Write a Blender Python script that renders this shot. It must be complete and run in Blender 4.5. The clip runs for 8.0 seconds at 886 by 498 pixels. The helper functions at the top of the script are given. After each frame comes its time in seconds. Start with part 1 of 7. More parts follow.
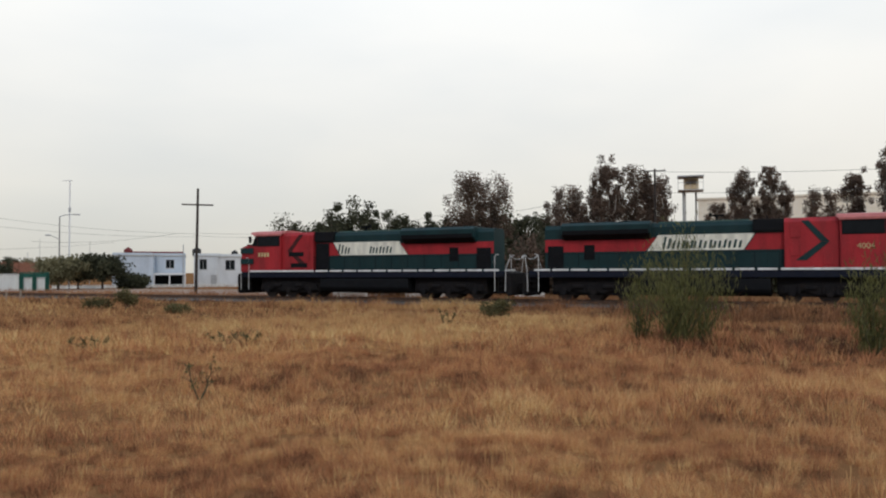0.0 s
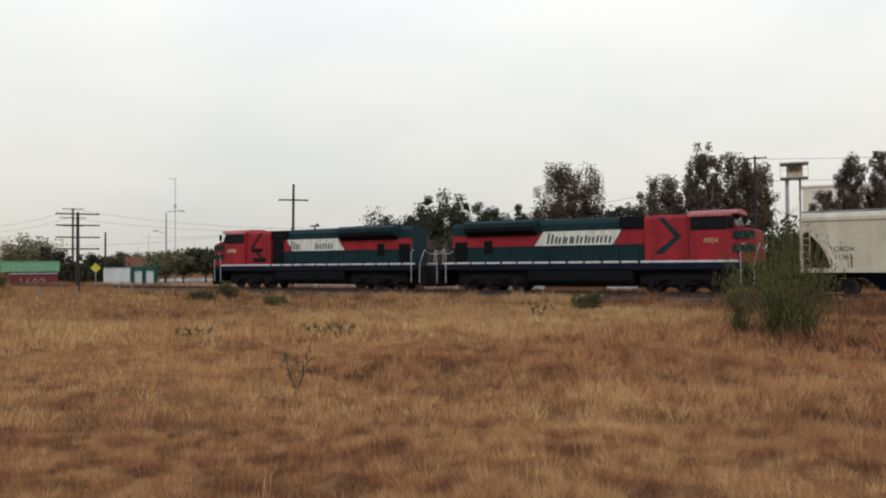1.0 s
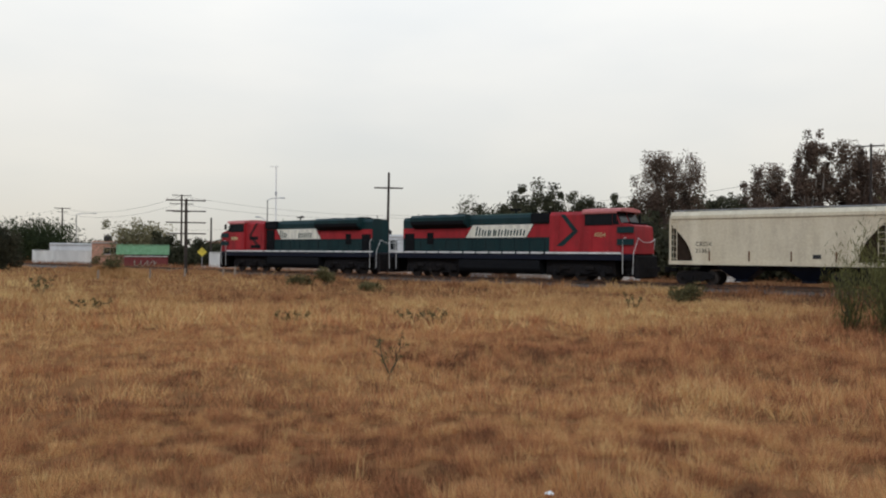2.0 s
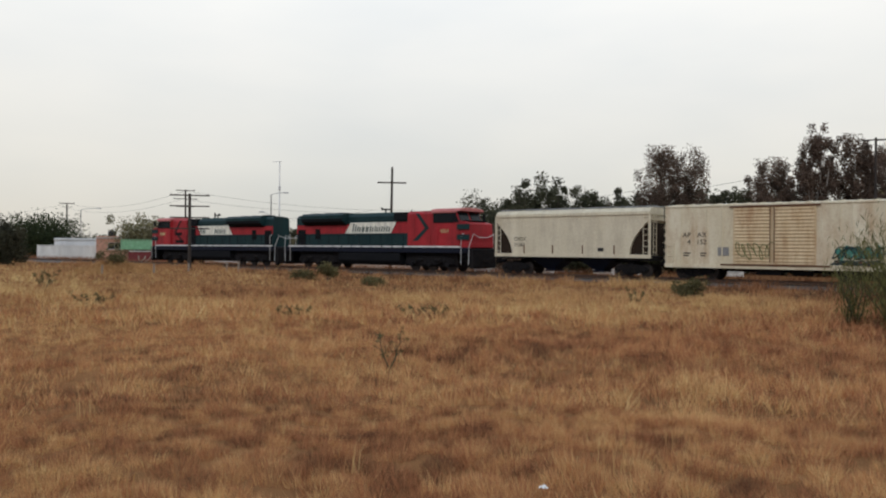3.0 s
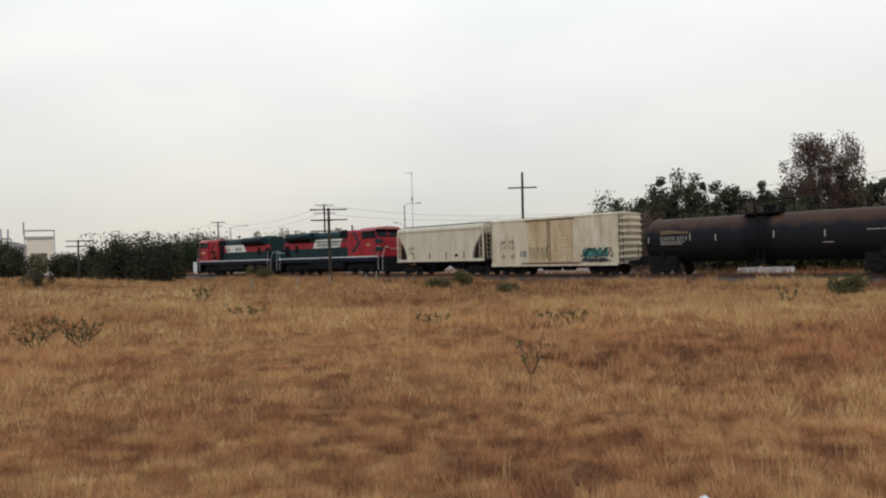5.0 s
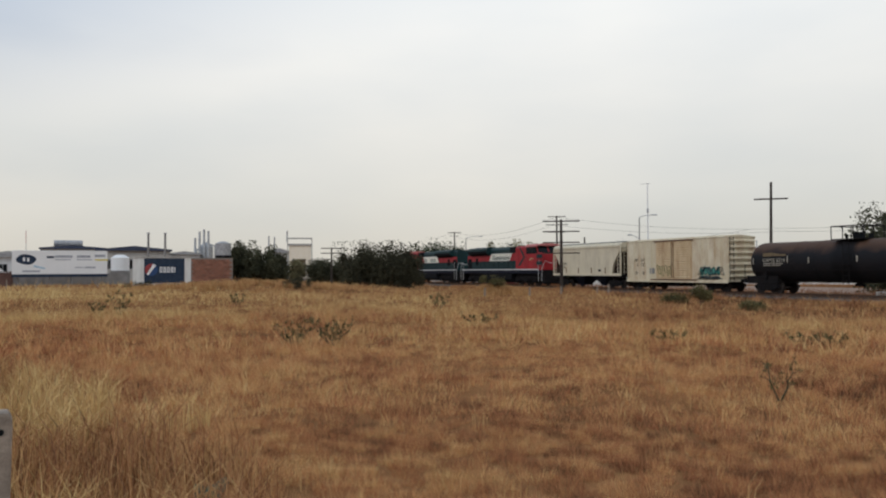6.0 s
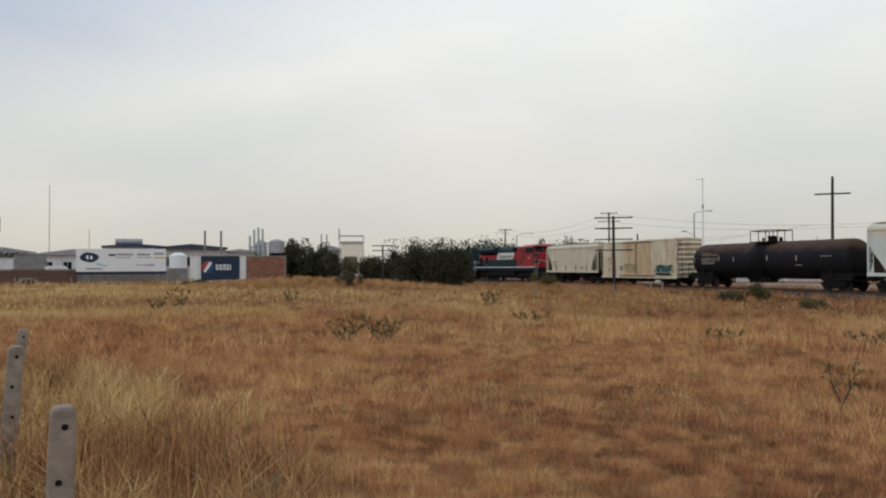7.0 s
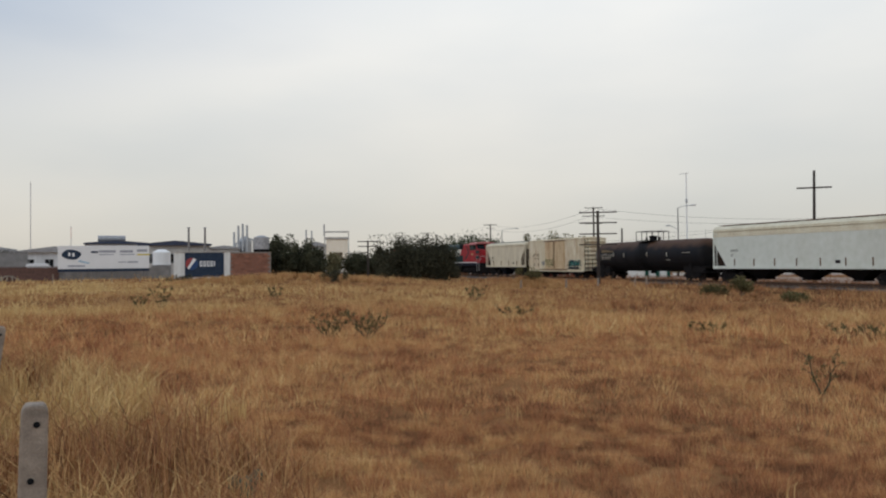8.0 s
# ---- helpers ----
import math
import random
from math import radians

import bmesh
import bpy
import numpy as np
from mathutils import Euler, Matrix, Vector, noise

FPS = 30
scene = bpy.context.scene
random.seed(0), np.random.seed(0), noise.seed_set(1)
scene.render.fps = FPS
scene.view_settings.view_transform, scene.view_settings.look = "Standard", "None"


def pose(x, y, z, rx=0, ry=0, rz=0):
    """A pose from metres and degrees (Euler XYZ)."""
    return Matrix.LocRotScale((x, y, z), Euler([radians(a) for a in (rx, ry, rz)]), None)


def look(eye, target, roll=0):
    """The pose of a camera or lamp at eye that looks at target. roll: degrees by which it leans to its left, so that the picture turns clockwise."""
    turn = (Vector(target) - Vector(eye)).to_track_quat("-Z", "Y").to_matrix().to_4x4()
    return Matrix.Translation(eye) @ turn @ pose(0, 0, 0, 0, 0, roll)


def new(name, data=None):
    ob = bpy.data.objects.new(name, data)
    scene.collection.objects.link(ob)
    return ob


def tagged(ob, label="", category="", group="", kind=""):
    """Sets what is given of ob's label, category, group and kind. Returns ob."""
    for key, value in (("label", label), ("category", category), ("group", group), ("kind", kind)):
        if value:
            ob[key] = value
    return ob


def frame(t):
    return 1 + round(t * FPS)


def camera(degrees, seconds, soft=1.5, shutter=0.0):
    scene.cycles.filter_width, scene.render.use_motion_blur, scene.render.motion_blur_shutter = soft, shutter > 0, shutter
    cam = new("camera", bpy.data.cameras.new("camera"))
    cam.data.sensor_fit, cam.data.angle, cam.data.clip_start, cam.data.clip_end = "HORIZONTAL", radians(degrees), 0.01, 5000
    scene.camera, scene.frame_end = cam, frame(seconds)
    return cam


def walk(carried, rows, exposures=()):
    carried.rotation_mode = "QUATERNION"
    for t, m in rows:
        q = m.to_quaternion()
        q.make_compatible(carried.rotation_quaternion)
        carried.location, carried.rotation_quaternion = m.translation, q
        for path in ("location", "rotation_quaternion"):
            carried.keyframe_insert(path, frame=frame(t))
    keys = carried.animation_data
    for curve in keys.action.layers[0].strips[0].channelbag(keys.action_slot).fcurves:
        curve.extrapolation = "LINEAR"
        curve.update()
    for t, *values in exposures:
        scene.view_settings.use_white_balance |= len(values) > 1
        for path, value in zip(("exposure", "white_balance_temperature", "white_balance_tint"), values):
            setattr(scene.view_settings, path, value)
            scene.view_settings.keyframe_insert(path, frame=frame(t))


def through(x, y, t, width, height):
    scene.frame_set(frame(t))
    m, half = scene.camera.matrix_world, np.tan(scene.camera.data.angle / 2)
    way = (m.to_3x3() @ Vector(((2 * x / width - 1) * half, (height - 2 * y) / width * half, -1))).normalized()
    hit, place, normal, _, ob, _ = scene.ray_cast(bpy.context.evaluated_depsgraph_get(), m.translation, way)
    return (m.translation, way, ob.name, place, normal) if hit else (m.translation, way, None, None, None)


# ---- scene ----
cam = camera(59.8, 8.0, soft=2.1)

# camera: seconds, x, y, z, yaw, pitch, roll; a hand-held pan from one standing place
PATH = [
    (0.0, -0.03, 0.02, 1.60, 24.87, 1.69, 0.22),
    (0.1, -0.02, 0.02, 1.60, 25.76, 1.68, 0.30),
    (0.2, -0.02, 0.01, 1.60, 26.37, 1.62, 0.39),
    (0.3, -0.01, 0.01, 1.60, 27.17, 1.75, 0.47),
    (0.4, -0.01, 0.00, 1.60, 28.24, 1.76, 0.56),
    (0.5, 0.00, 0.00, 1.60, 29.26, 1.73, 0.64),
    (0.6, 0.00, 0.00, 1.60, 29.75, 1.56, 0.60),
    (0.7, 0.00, 0.00, 1.60, 30.41, 1.54, 0.56),
    (0.8, 0.00, 0.00, 1.59, 30.83, 1.34, 0.52),
    (0.9, 0.00, 0.00, 1.59, 31.27, 1.34, 0.48),
    (1.0, 0.00, 0.00, 1.59, 31.59, 1.18, 0.44),
    (1.1, 0.00, -0.00, 1.59, 32.31, 0.99, 0.30),
    (1.2, 0.00, -0.00, 1.59, 32.93, 0.88, 0.16),
    (1.3, 0.00, -0.01, 1.60, 33.55, 0.81, 0.03),
    (1.4, 0.00, -0.01, 1.60, 34.21, 0.69, -0.11),
    (1.5, 0.00, -0.01, 1.60, 34.73, 0.59, -0.25),
    (1.6, 0.00, -0.01, 1.60, 35.65, 0.55, -0.29),
    (1.7, 0.00, -0.01, 1.60, 36.57, 0.44, -0.32),
    (2.8, 0.03, 0.04, 1.60, 39.83, 0.44, -0.50),
    (2.9, 0.04, 0.04, 1.60, 39.33, 0.37, -0.43),
    (3.0, 0.05, 0.03, 1.60, 38.78, -0.08, -0.37),
    (3.1, 0.05, 0.04, 1.60, 37.30, -0.63, -0.34),
    (3.2, 0.06, 0.04, 1.60, 35.44, -0.73, -0.32),
    (3.3, 0.06, 0.05, 1.60, 33.23, -1.03, -0.29),
    (3.4, 0.07, 0.05, 1.60, 31.03, -1.51, -0.27),
    (3.5, 0.07, 0.06, 1.60, 29.27, -1.66, -0.24),
    (3.6, 0.06, 0.06, 1.60, 27.96, -1.70, -0.11),
    (3.7, 0.06, 0.05, 1.60, 26.86, -1.41, 0.02),
    (3.8, 0.05, 0.05, 1.61, 26.14, -1.20, 0.16),
    (3.9, 0.05, 0.04, 1.61, 25.93, -1.17, 0.29),
    (4.0, 0.04, 0.04, 1.61, 25.92, -0.88, 0.42),
    (4.1, 0.04, 0.03, 1.61, 28.40, -0.33, 0.64),
    (4.2, 0.03, 0.02, 1.61, 30.25, -0.21, 0.86),
    (4.3, 0.03, 0.00, 1.61, 32.18, -0.19, 1.08),
    (4.4, 0.02, -0.01, 1.61, 34.69, -0.11, 1.30),
    (4.5, 0.02, -0.02, 1.61, 37.20, -0.08, 1.52),
    (4.6, 0.02, -0.02, 1.61, 39.65, 0.15, 1.56),
    (4.7, 0.01, -0.02, 1.61, 42.10, 0.21, 1.60),
    (4.8, 0.01, -0.02, 1.61, 44.21, 0.21, 1.63),
    (4.9, 0.00, -0.02, 1.61, 46.42, 0.21, 1.67),
    (5.0, 0.00, -0.02, 1.61, 48.58, 0.45, 1.71),
    (5.1, -0.01, -0.03, 1.61, 50.60, 0.90, 1.56),
    (5.2, -0.03, -0.04, 1.60, 52.78, 0.99, 1.40),
    (6.3, -0.03, -0.02, 1.60, 68.14, 1.76, 0.08),
    (6.4, -0.03, -0.03, 1.60, 68.68, 1.74, 0.08),
    (6.5, -0.03, -0.03, 1.60, 69.03, 1.65, 0.08),
    (6.6, -0.03, -0.03, 1.60, 69.22, 1.45, 0.12),
    (6.7, -0.03, -0.03, 1.60, 69.41, 1.14, 0.16),
    (6.8, -0.03, -0.02, 1.61, 69.35, 1.27, 0.21),
    (6.9, -0.03, -0.02, 1.61, 69.32, 1.37, 0.25),
    (7.0, -0.03, -0.02, 1.61, 69.42, 1.42, 0.29),
    (7.1, -0.03, -0.02, 1.61, 69.40, 1.41, 0.34),
    (7.2, -0.03, -0.02, 1.61, 69.56, 1.28, 0.40),
    (7.3, -0.03, -0.03, 1.60, 69.49, 1.22, 0.45),
    (7.4, -0.03, -0.03, 1.60, 69.42, 1.11, 0.51),
    (7.5, -0.03, -0.03, 1.60, 69.54, 1.04, 0.56),
    (7.6, -0.03, -0.02, 1.60, 69.73, 1.07, 0.57),
    (7.7, -0.03, -0.01, 1.60, 69.69, 1.03, 0.58),
    (7.8, -0.04, -0.00, 1.60, 69.30, 1.08, 0.58),
    (7.9, -0.04, 0.01, 1.60, 68.92, 0.98, 0.59),
    (8.0, -0.04, 0.02, 1.60, 68.35, 1.07, 0.60),
]
walk(cam, [(t, pose(x, y, z, 90 + p, r, a)) for t, x, y, z, a, p, r in PATH], exposures=[(0.0, 0.0), (3.5, -0.03), (4.6, 0.02), (5.2, 0.02), (6.3, -0.13), (8.0, -0.14)])

# ---- sky and sun: a bright overcast morning ----
world = bpy.data.worlds.new("sky")
scene.world = world
world.use_nodes = True
wn, wl = world.node_tree.nodes, world.node_tree.links
wn.clear()
w_out = wn.new("ShaderNodeOutputWorld")
w_bg = wn.new("ShaderNodeBackground")
w_sky = wn.new("ShaderNodeTexSky")
w_sky.sky_type, w_sky.sun_disc = "NISHITA", False
w_sky.sun_elevation, w_sky.sun_rotation = radians(38), radians(150)
w_co = wn.new("ShaderNodeTexCoord")
w_sep = wn.new("ShaderNodeSeparateXYZ")
wl.new(w_co.outputs["Generated"], w_sep.inputs[0])
w_ramp = wn.new("ShaderNodeValToRGB")
e = w_ramp.color_ramp.elements
e[0].position, e[0].color = 0.0, (0.68, 0.645, 0.575, 1)
e[1].position, e[1].color = 0.42, (1.05, 1.085, 1.10, 1)
m = e.new(0.10); m.color = (0.83, 0.805, 0.74, 1)
m = e.new(0.22); m.color = (0.95, 0.942, 0.90, 1)
wl.new(w_sep.outputs["Z"], w_ramp.inputs[0])
w_map = wn.new("ShaderNodeMapping")
w_map.inputs["Scale"].default_value = (1.0, 1.0, 3.2)
w_map.inputs["Rotation"].default_value = (0.25, 0.35, 0.6)
wl.new(w_co.outputs["Generated"], w_map.inputs[0])
w_noise = wn.new("ShaderNodeTexNoise")
w_noise.inputs["Scale"].default_value, w_noise.inputs["Detail"].default_value = 1.7, 5
w_noise.inputs["Roughness"].default_value = 0.45
wl.new(w_map.outputs[0], w_noise.inputs[0])
w_cl = wn.new("ShaderNodeValToRGB")
w_cl.color_ramp.elements[0].position, w_cl.color_ramp.elements[0].color = 0.36, (0.89, 0.915, 0.945, 1)
w_cl.color_ramp.elements[1].position, w_cl.color_ramp.elements[1].color = 0.62, (1.04, 1.03, 1.02, 1)
wl.new(w_noise.outputs["Fac"], w_cl.inputs[0])
w_mul = wn.new("ShaderNodeMix"); w_mul.data_type, w_mul.blend_type = "RGBA", "MULTIPLY"
w_mul.inputs[0].default_value = 1.0
wl.new(w_ramp.outputs[0], w_mul.inputs[6]); wl.new(w_cl.outputs[0], w_mul.inputs[7])
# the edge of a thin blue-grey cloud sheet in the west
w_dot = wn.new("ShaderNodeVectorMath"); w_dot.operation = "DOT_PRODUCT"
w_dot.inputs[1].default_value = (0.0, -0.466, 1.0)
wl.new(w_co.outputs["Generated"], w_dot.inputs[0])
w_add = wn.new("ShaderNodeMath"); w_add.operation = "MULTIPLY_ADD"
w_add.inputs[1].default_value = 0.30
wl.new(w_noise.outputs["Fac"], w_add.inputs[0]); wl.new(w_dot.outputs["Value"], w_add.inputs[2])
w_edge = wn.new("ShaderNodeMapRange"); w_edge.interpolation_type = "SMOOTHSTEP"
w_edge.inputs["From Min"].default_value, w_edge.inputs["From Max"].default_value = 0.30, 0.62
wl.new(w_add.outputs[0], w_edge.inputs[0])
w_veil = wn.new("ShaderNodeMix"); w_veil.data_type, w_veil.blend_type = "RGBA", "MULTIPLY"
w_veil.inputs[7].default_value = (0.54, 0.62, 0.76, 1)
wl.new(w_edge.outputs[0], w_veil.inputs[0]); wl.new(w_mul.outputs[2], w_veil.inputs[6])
w_dim = wn.new("ShaderNodeMix"); w_dim.data_type, w_dim.blend_type = "RGBA", "MULTIPLY"
w_dim.inputs[0].default_value = 1.0
w_dim.inputs[7].default_value = (0.10, 0.10, 0.10, 1)
wl.new(w_sky.outputs[0], w_dim.inputs[6])
w_mix = wn.new("ShaderNodeMix"); w_mix.data_type = "RGBA"
w_mix.inputs[0].default_value = 0.93
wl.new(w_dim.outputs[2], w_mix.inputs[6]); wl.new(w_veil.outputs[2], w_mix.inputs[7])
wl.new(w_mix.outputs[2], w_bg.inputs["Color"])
w_bg.inputs["Strength"].default_value = 1.0
wl.new(w_bg.outputs[0], w_out.inputs[0])
sun = new("sun", bpy.data.lights.new("sun", "SUN"))
sun.data.energy, sun.data.angle, sun.data.color = 0.9, radians(14), (1.0, 0.95, 0.88)
sun.matrix_world = look((20, -34, 30), (0, 0, 0))


# ---- materials ----
def mat(name, col, rough=0.7, metal=0.0, col2=None, scale=3.0, grime=0.0, grime_col=(0.06, 0.045, 0.035), bump=0.0, streak=False, rnd=0.0, spec=0.3):
    """A paint or surface with broad stains, fine grain and optional rain streaks."""
    mt = bpy.data.materials.new(name)
    mt.use_nodes = True
    n, l = mt.node_tree.nodes, mt.node_tree.links
    b = n["Principled BSDF"]
    b.inputs["Roughness"].default_value, b.inputs["Metallic"].default_value = rough, metal
    b.inputs["Specular IOR Level"].default_value = spec
    co = n.new("ShaderNodeTexCoord")
    vec = co.outputs["Object"]
    if streak:
        mp = n.new("ShaderNodeMapping"); mp.inputs["Scale"].default_value = (1.0, 1.0, 0.28)
        l.new(vec, mp.inputs[0]); svec = mp.outputs[0]
    else:
        svec = vec
    n1 = n.new("ShaderNodeTexNoise"); n1.inputs["Scale"].default_value = scale; n1.inputs["Detail"].default_value = 2.5 if streak else 6
    l.new(svec, n1.inputs[0])
    r1 = n.new("ShaderNodeValToRGB")
    r1.color_ramp.elements[0].position, r1.color_ramp.elements[1].position = 0.32, 0.68
    c2 = col2 or tuple(c * 0.72 for c in col)
    r1.color_ramp.elements[0].color, r1.color_ramp.elements[1].color = (*c2, 1), (*col, 1)
    l.new(n1.outputs["Fac"], r1.inputs[0])
    last = r1.outputs[0]
    n2 = n.new("ShaderNodeTexNoise"); n2.inputs["Scale"].default_value = scale * 9; n2.inputs["Detail"].default_value = 4
    l.new(vec, n2.inputs[0])
    if grime > 0:
        n3 = n.new("ShaderNodeTexNoise"); n3.inputs["Scale"].default_value = scale * 0.9; n3.inputs["Detail"].default_value = 4 if streak else 8
        n3.inputs["Roughness"].default_value = 0.65
        l.new(svec, n3.inputs[0])
        r3 = n.new("ShaderNodeMapRange"); r3.inputs["From Min"].default_value, r3.inputs["From Max"].default_value = 0.46, 0.72
        r3.inputs["To Max"].default_value = grime
        l.new(n3.outputs["Fac"], r3.inputs[0])
        mx = n.new("ShaderNodeMix"); mx.data_type = "RGBA"
        mx.inputs[7].default_value = (*grime_col, 1)
        l.new(r3.outputs[0], mx.inputs[0]); l.new(last, mx.inputs[6]); last = mx.outputs[2]
    fine = n.new("ShaderNodeMix"); fine.data_type, fine.blend_type = "RGBA", "OVERLAY"
    fine.inputs[0].default_value = 0.25
    l.new(last, fine.inputs[6]); l.new(n2.outputs["Fac"], fine.inputs[7]); last = fine.outputs[2]
    if rnd > 0:
        oi = n.new("ShaderNodeObjectInfo")
        hs = n.new("ShaderNodeHueSaturation")
        mr = n.new("ShaderNodeMapRange"); mr.inputs["To Min"].default_value, mr.inputs["To Max"].default_value = 1 - rnd, 1 + rnd
        l.new(oi.outputs["Random"], mr.inputs[0]); l.new(mr.outputs[0], hs.inputs["Value"]); l.new(last, hs.inputs["Color"]); last = hs.outputs[0]
    l.new(last, b.inputs["Base Color"])
    if bump > 0:
        bp = n.new("ShaderNodeBump"); bp.inputs["Strength"].default_value = bump; bp.inputs["Distance"].default_value = 0.02
        l.new(n2.outputs["Fac"], bp.inputs["Height"]); l.new(bp.outputs[0], b.inputs["Normal"])
    return mt


def glassy(name, col):
    mt = mat(name, col, 0.2, spec=0.12)
    return mt


def leafy(name, dark, light, through=0.25):
    """Leaves and blades: a tint that differs from blade to blade and from patch to patch."""
    mt = bpy.data.materials.new(name)
    mt.use_nodes = True
    n, l = mt.node_tree.nodes, mt.node_tree.links
    b = n["Principled BSDF"]
    b.inputs["Roughness"].default_value, b.inputs["Specular IOR Level"].default_value = 0.8, 0.12
    at = n.new("ShaderNodeAttribute"); at.attribute_name = "tint"
    r1 = n.new("ShaderNodeValToRGB")
    r1.color_ramp.elements[0].color, r1.color_ramp.elements[1].color = (*dark, 1), (*light, 1)
    l.new(at.outputs["Fac"], r1.inputs[0])
    l.new(r1.outputs[0], b.inputs["Base Color"])
    tr = n.new("ShaderNodeBsdfTranslucent")
    l.new(r1.outputs[0], tr.inputs["Color"])
    ms = n.new("ShaderNodeMixShader"); ms.inputs[0].default_value = through
    l.new(b.outputs[0], ms.inputs[1]); l.new(tr.outputs[0], ms.inputs[2])
    l.new(ms.outputs[0], n["Material Output"].inputs["Surface"])
    return mt


def straw_mat(name, stops, through=0.2):
    mt = leafy(name, stops[0], stops[-1], through)
    r = [x for x in mt.node_tree.nodes if x.type == "VALTORGB"][0].color_ramp
    for i, s in enumerate(stops[1:-1]):
        el = r.elements.new((i + 1) / (len(stops) - 1)); el.color = (*s, 1)
    return mt


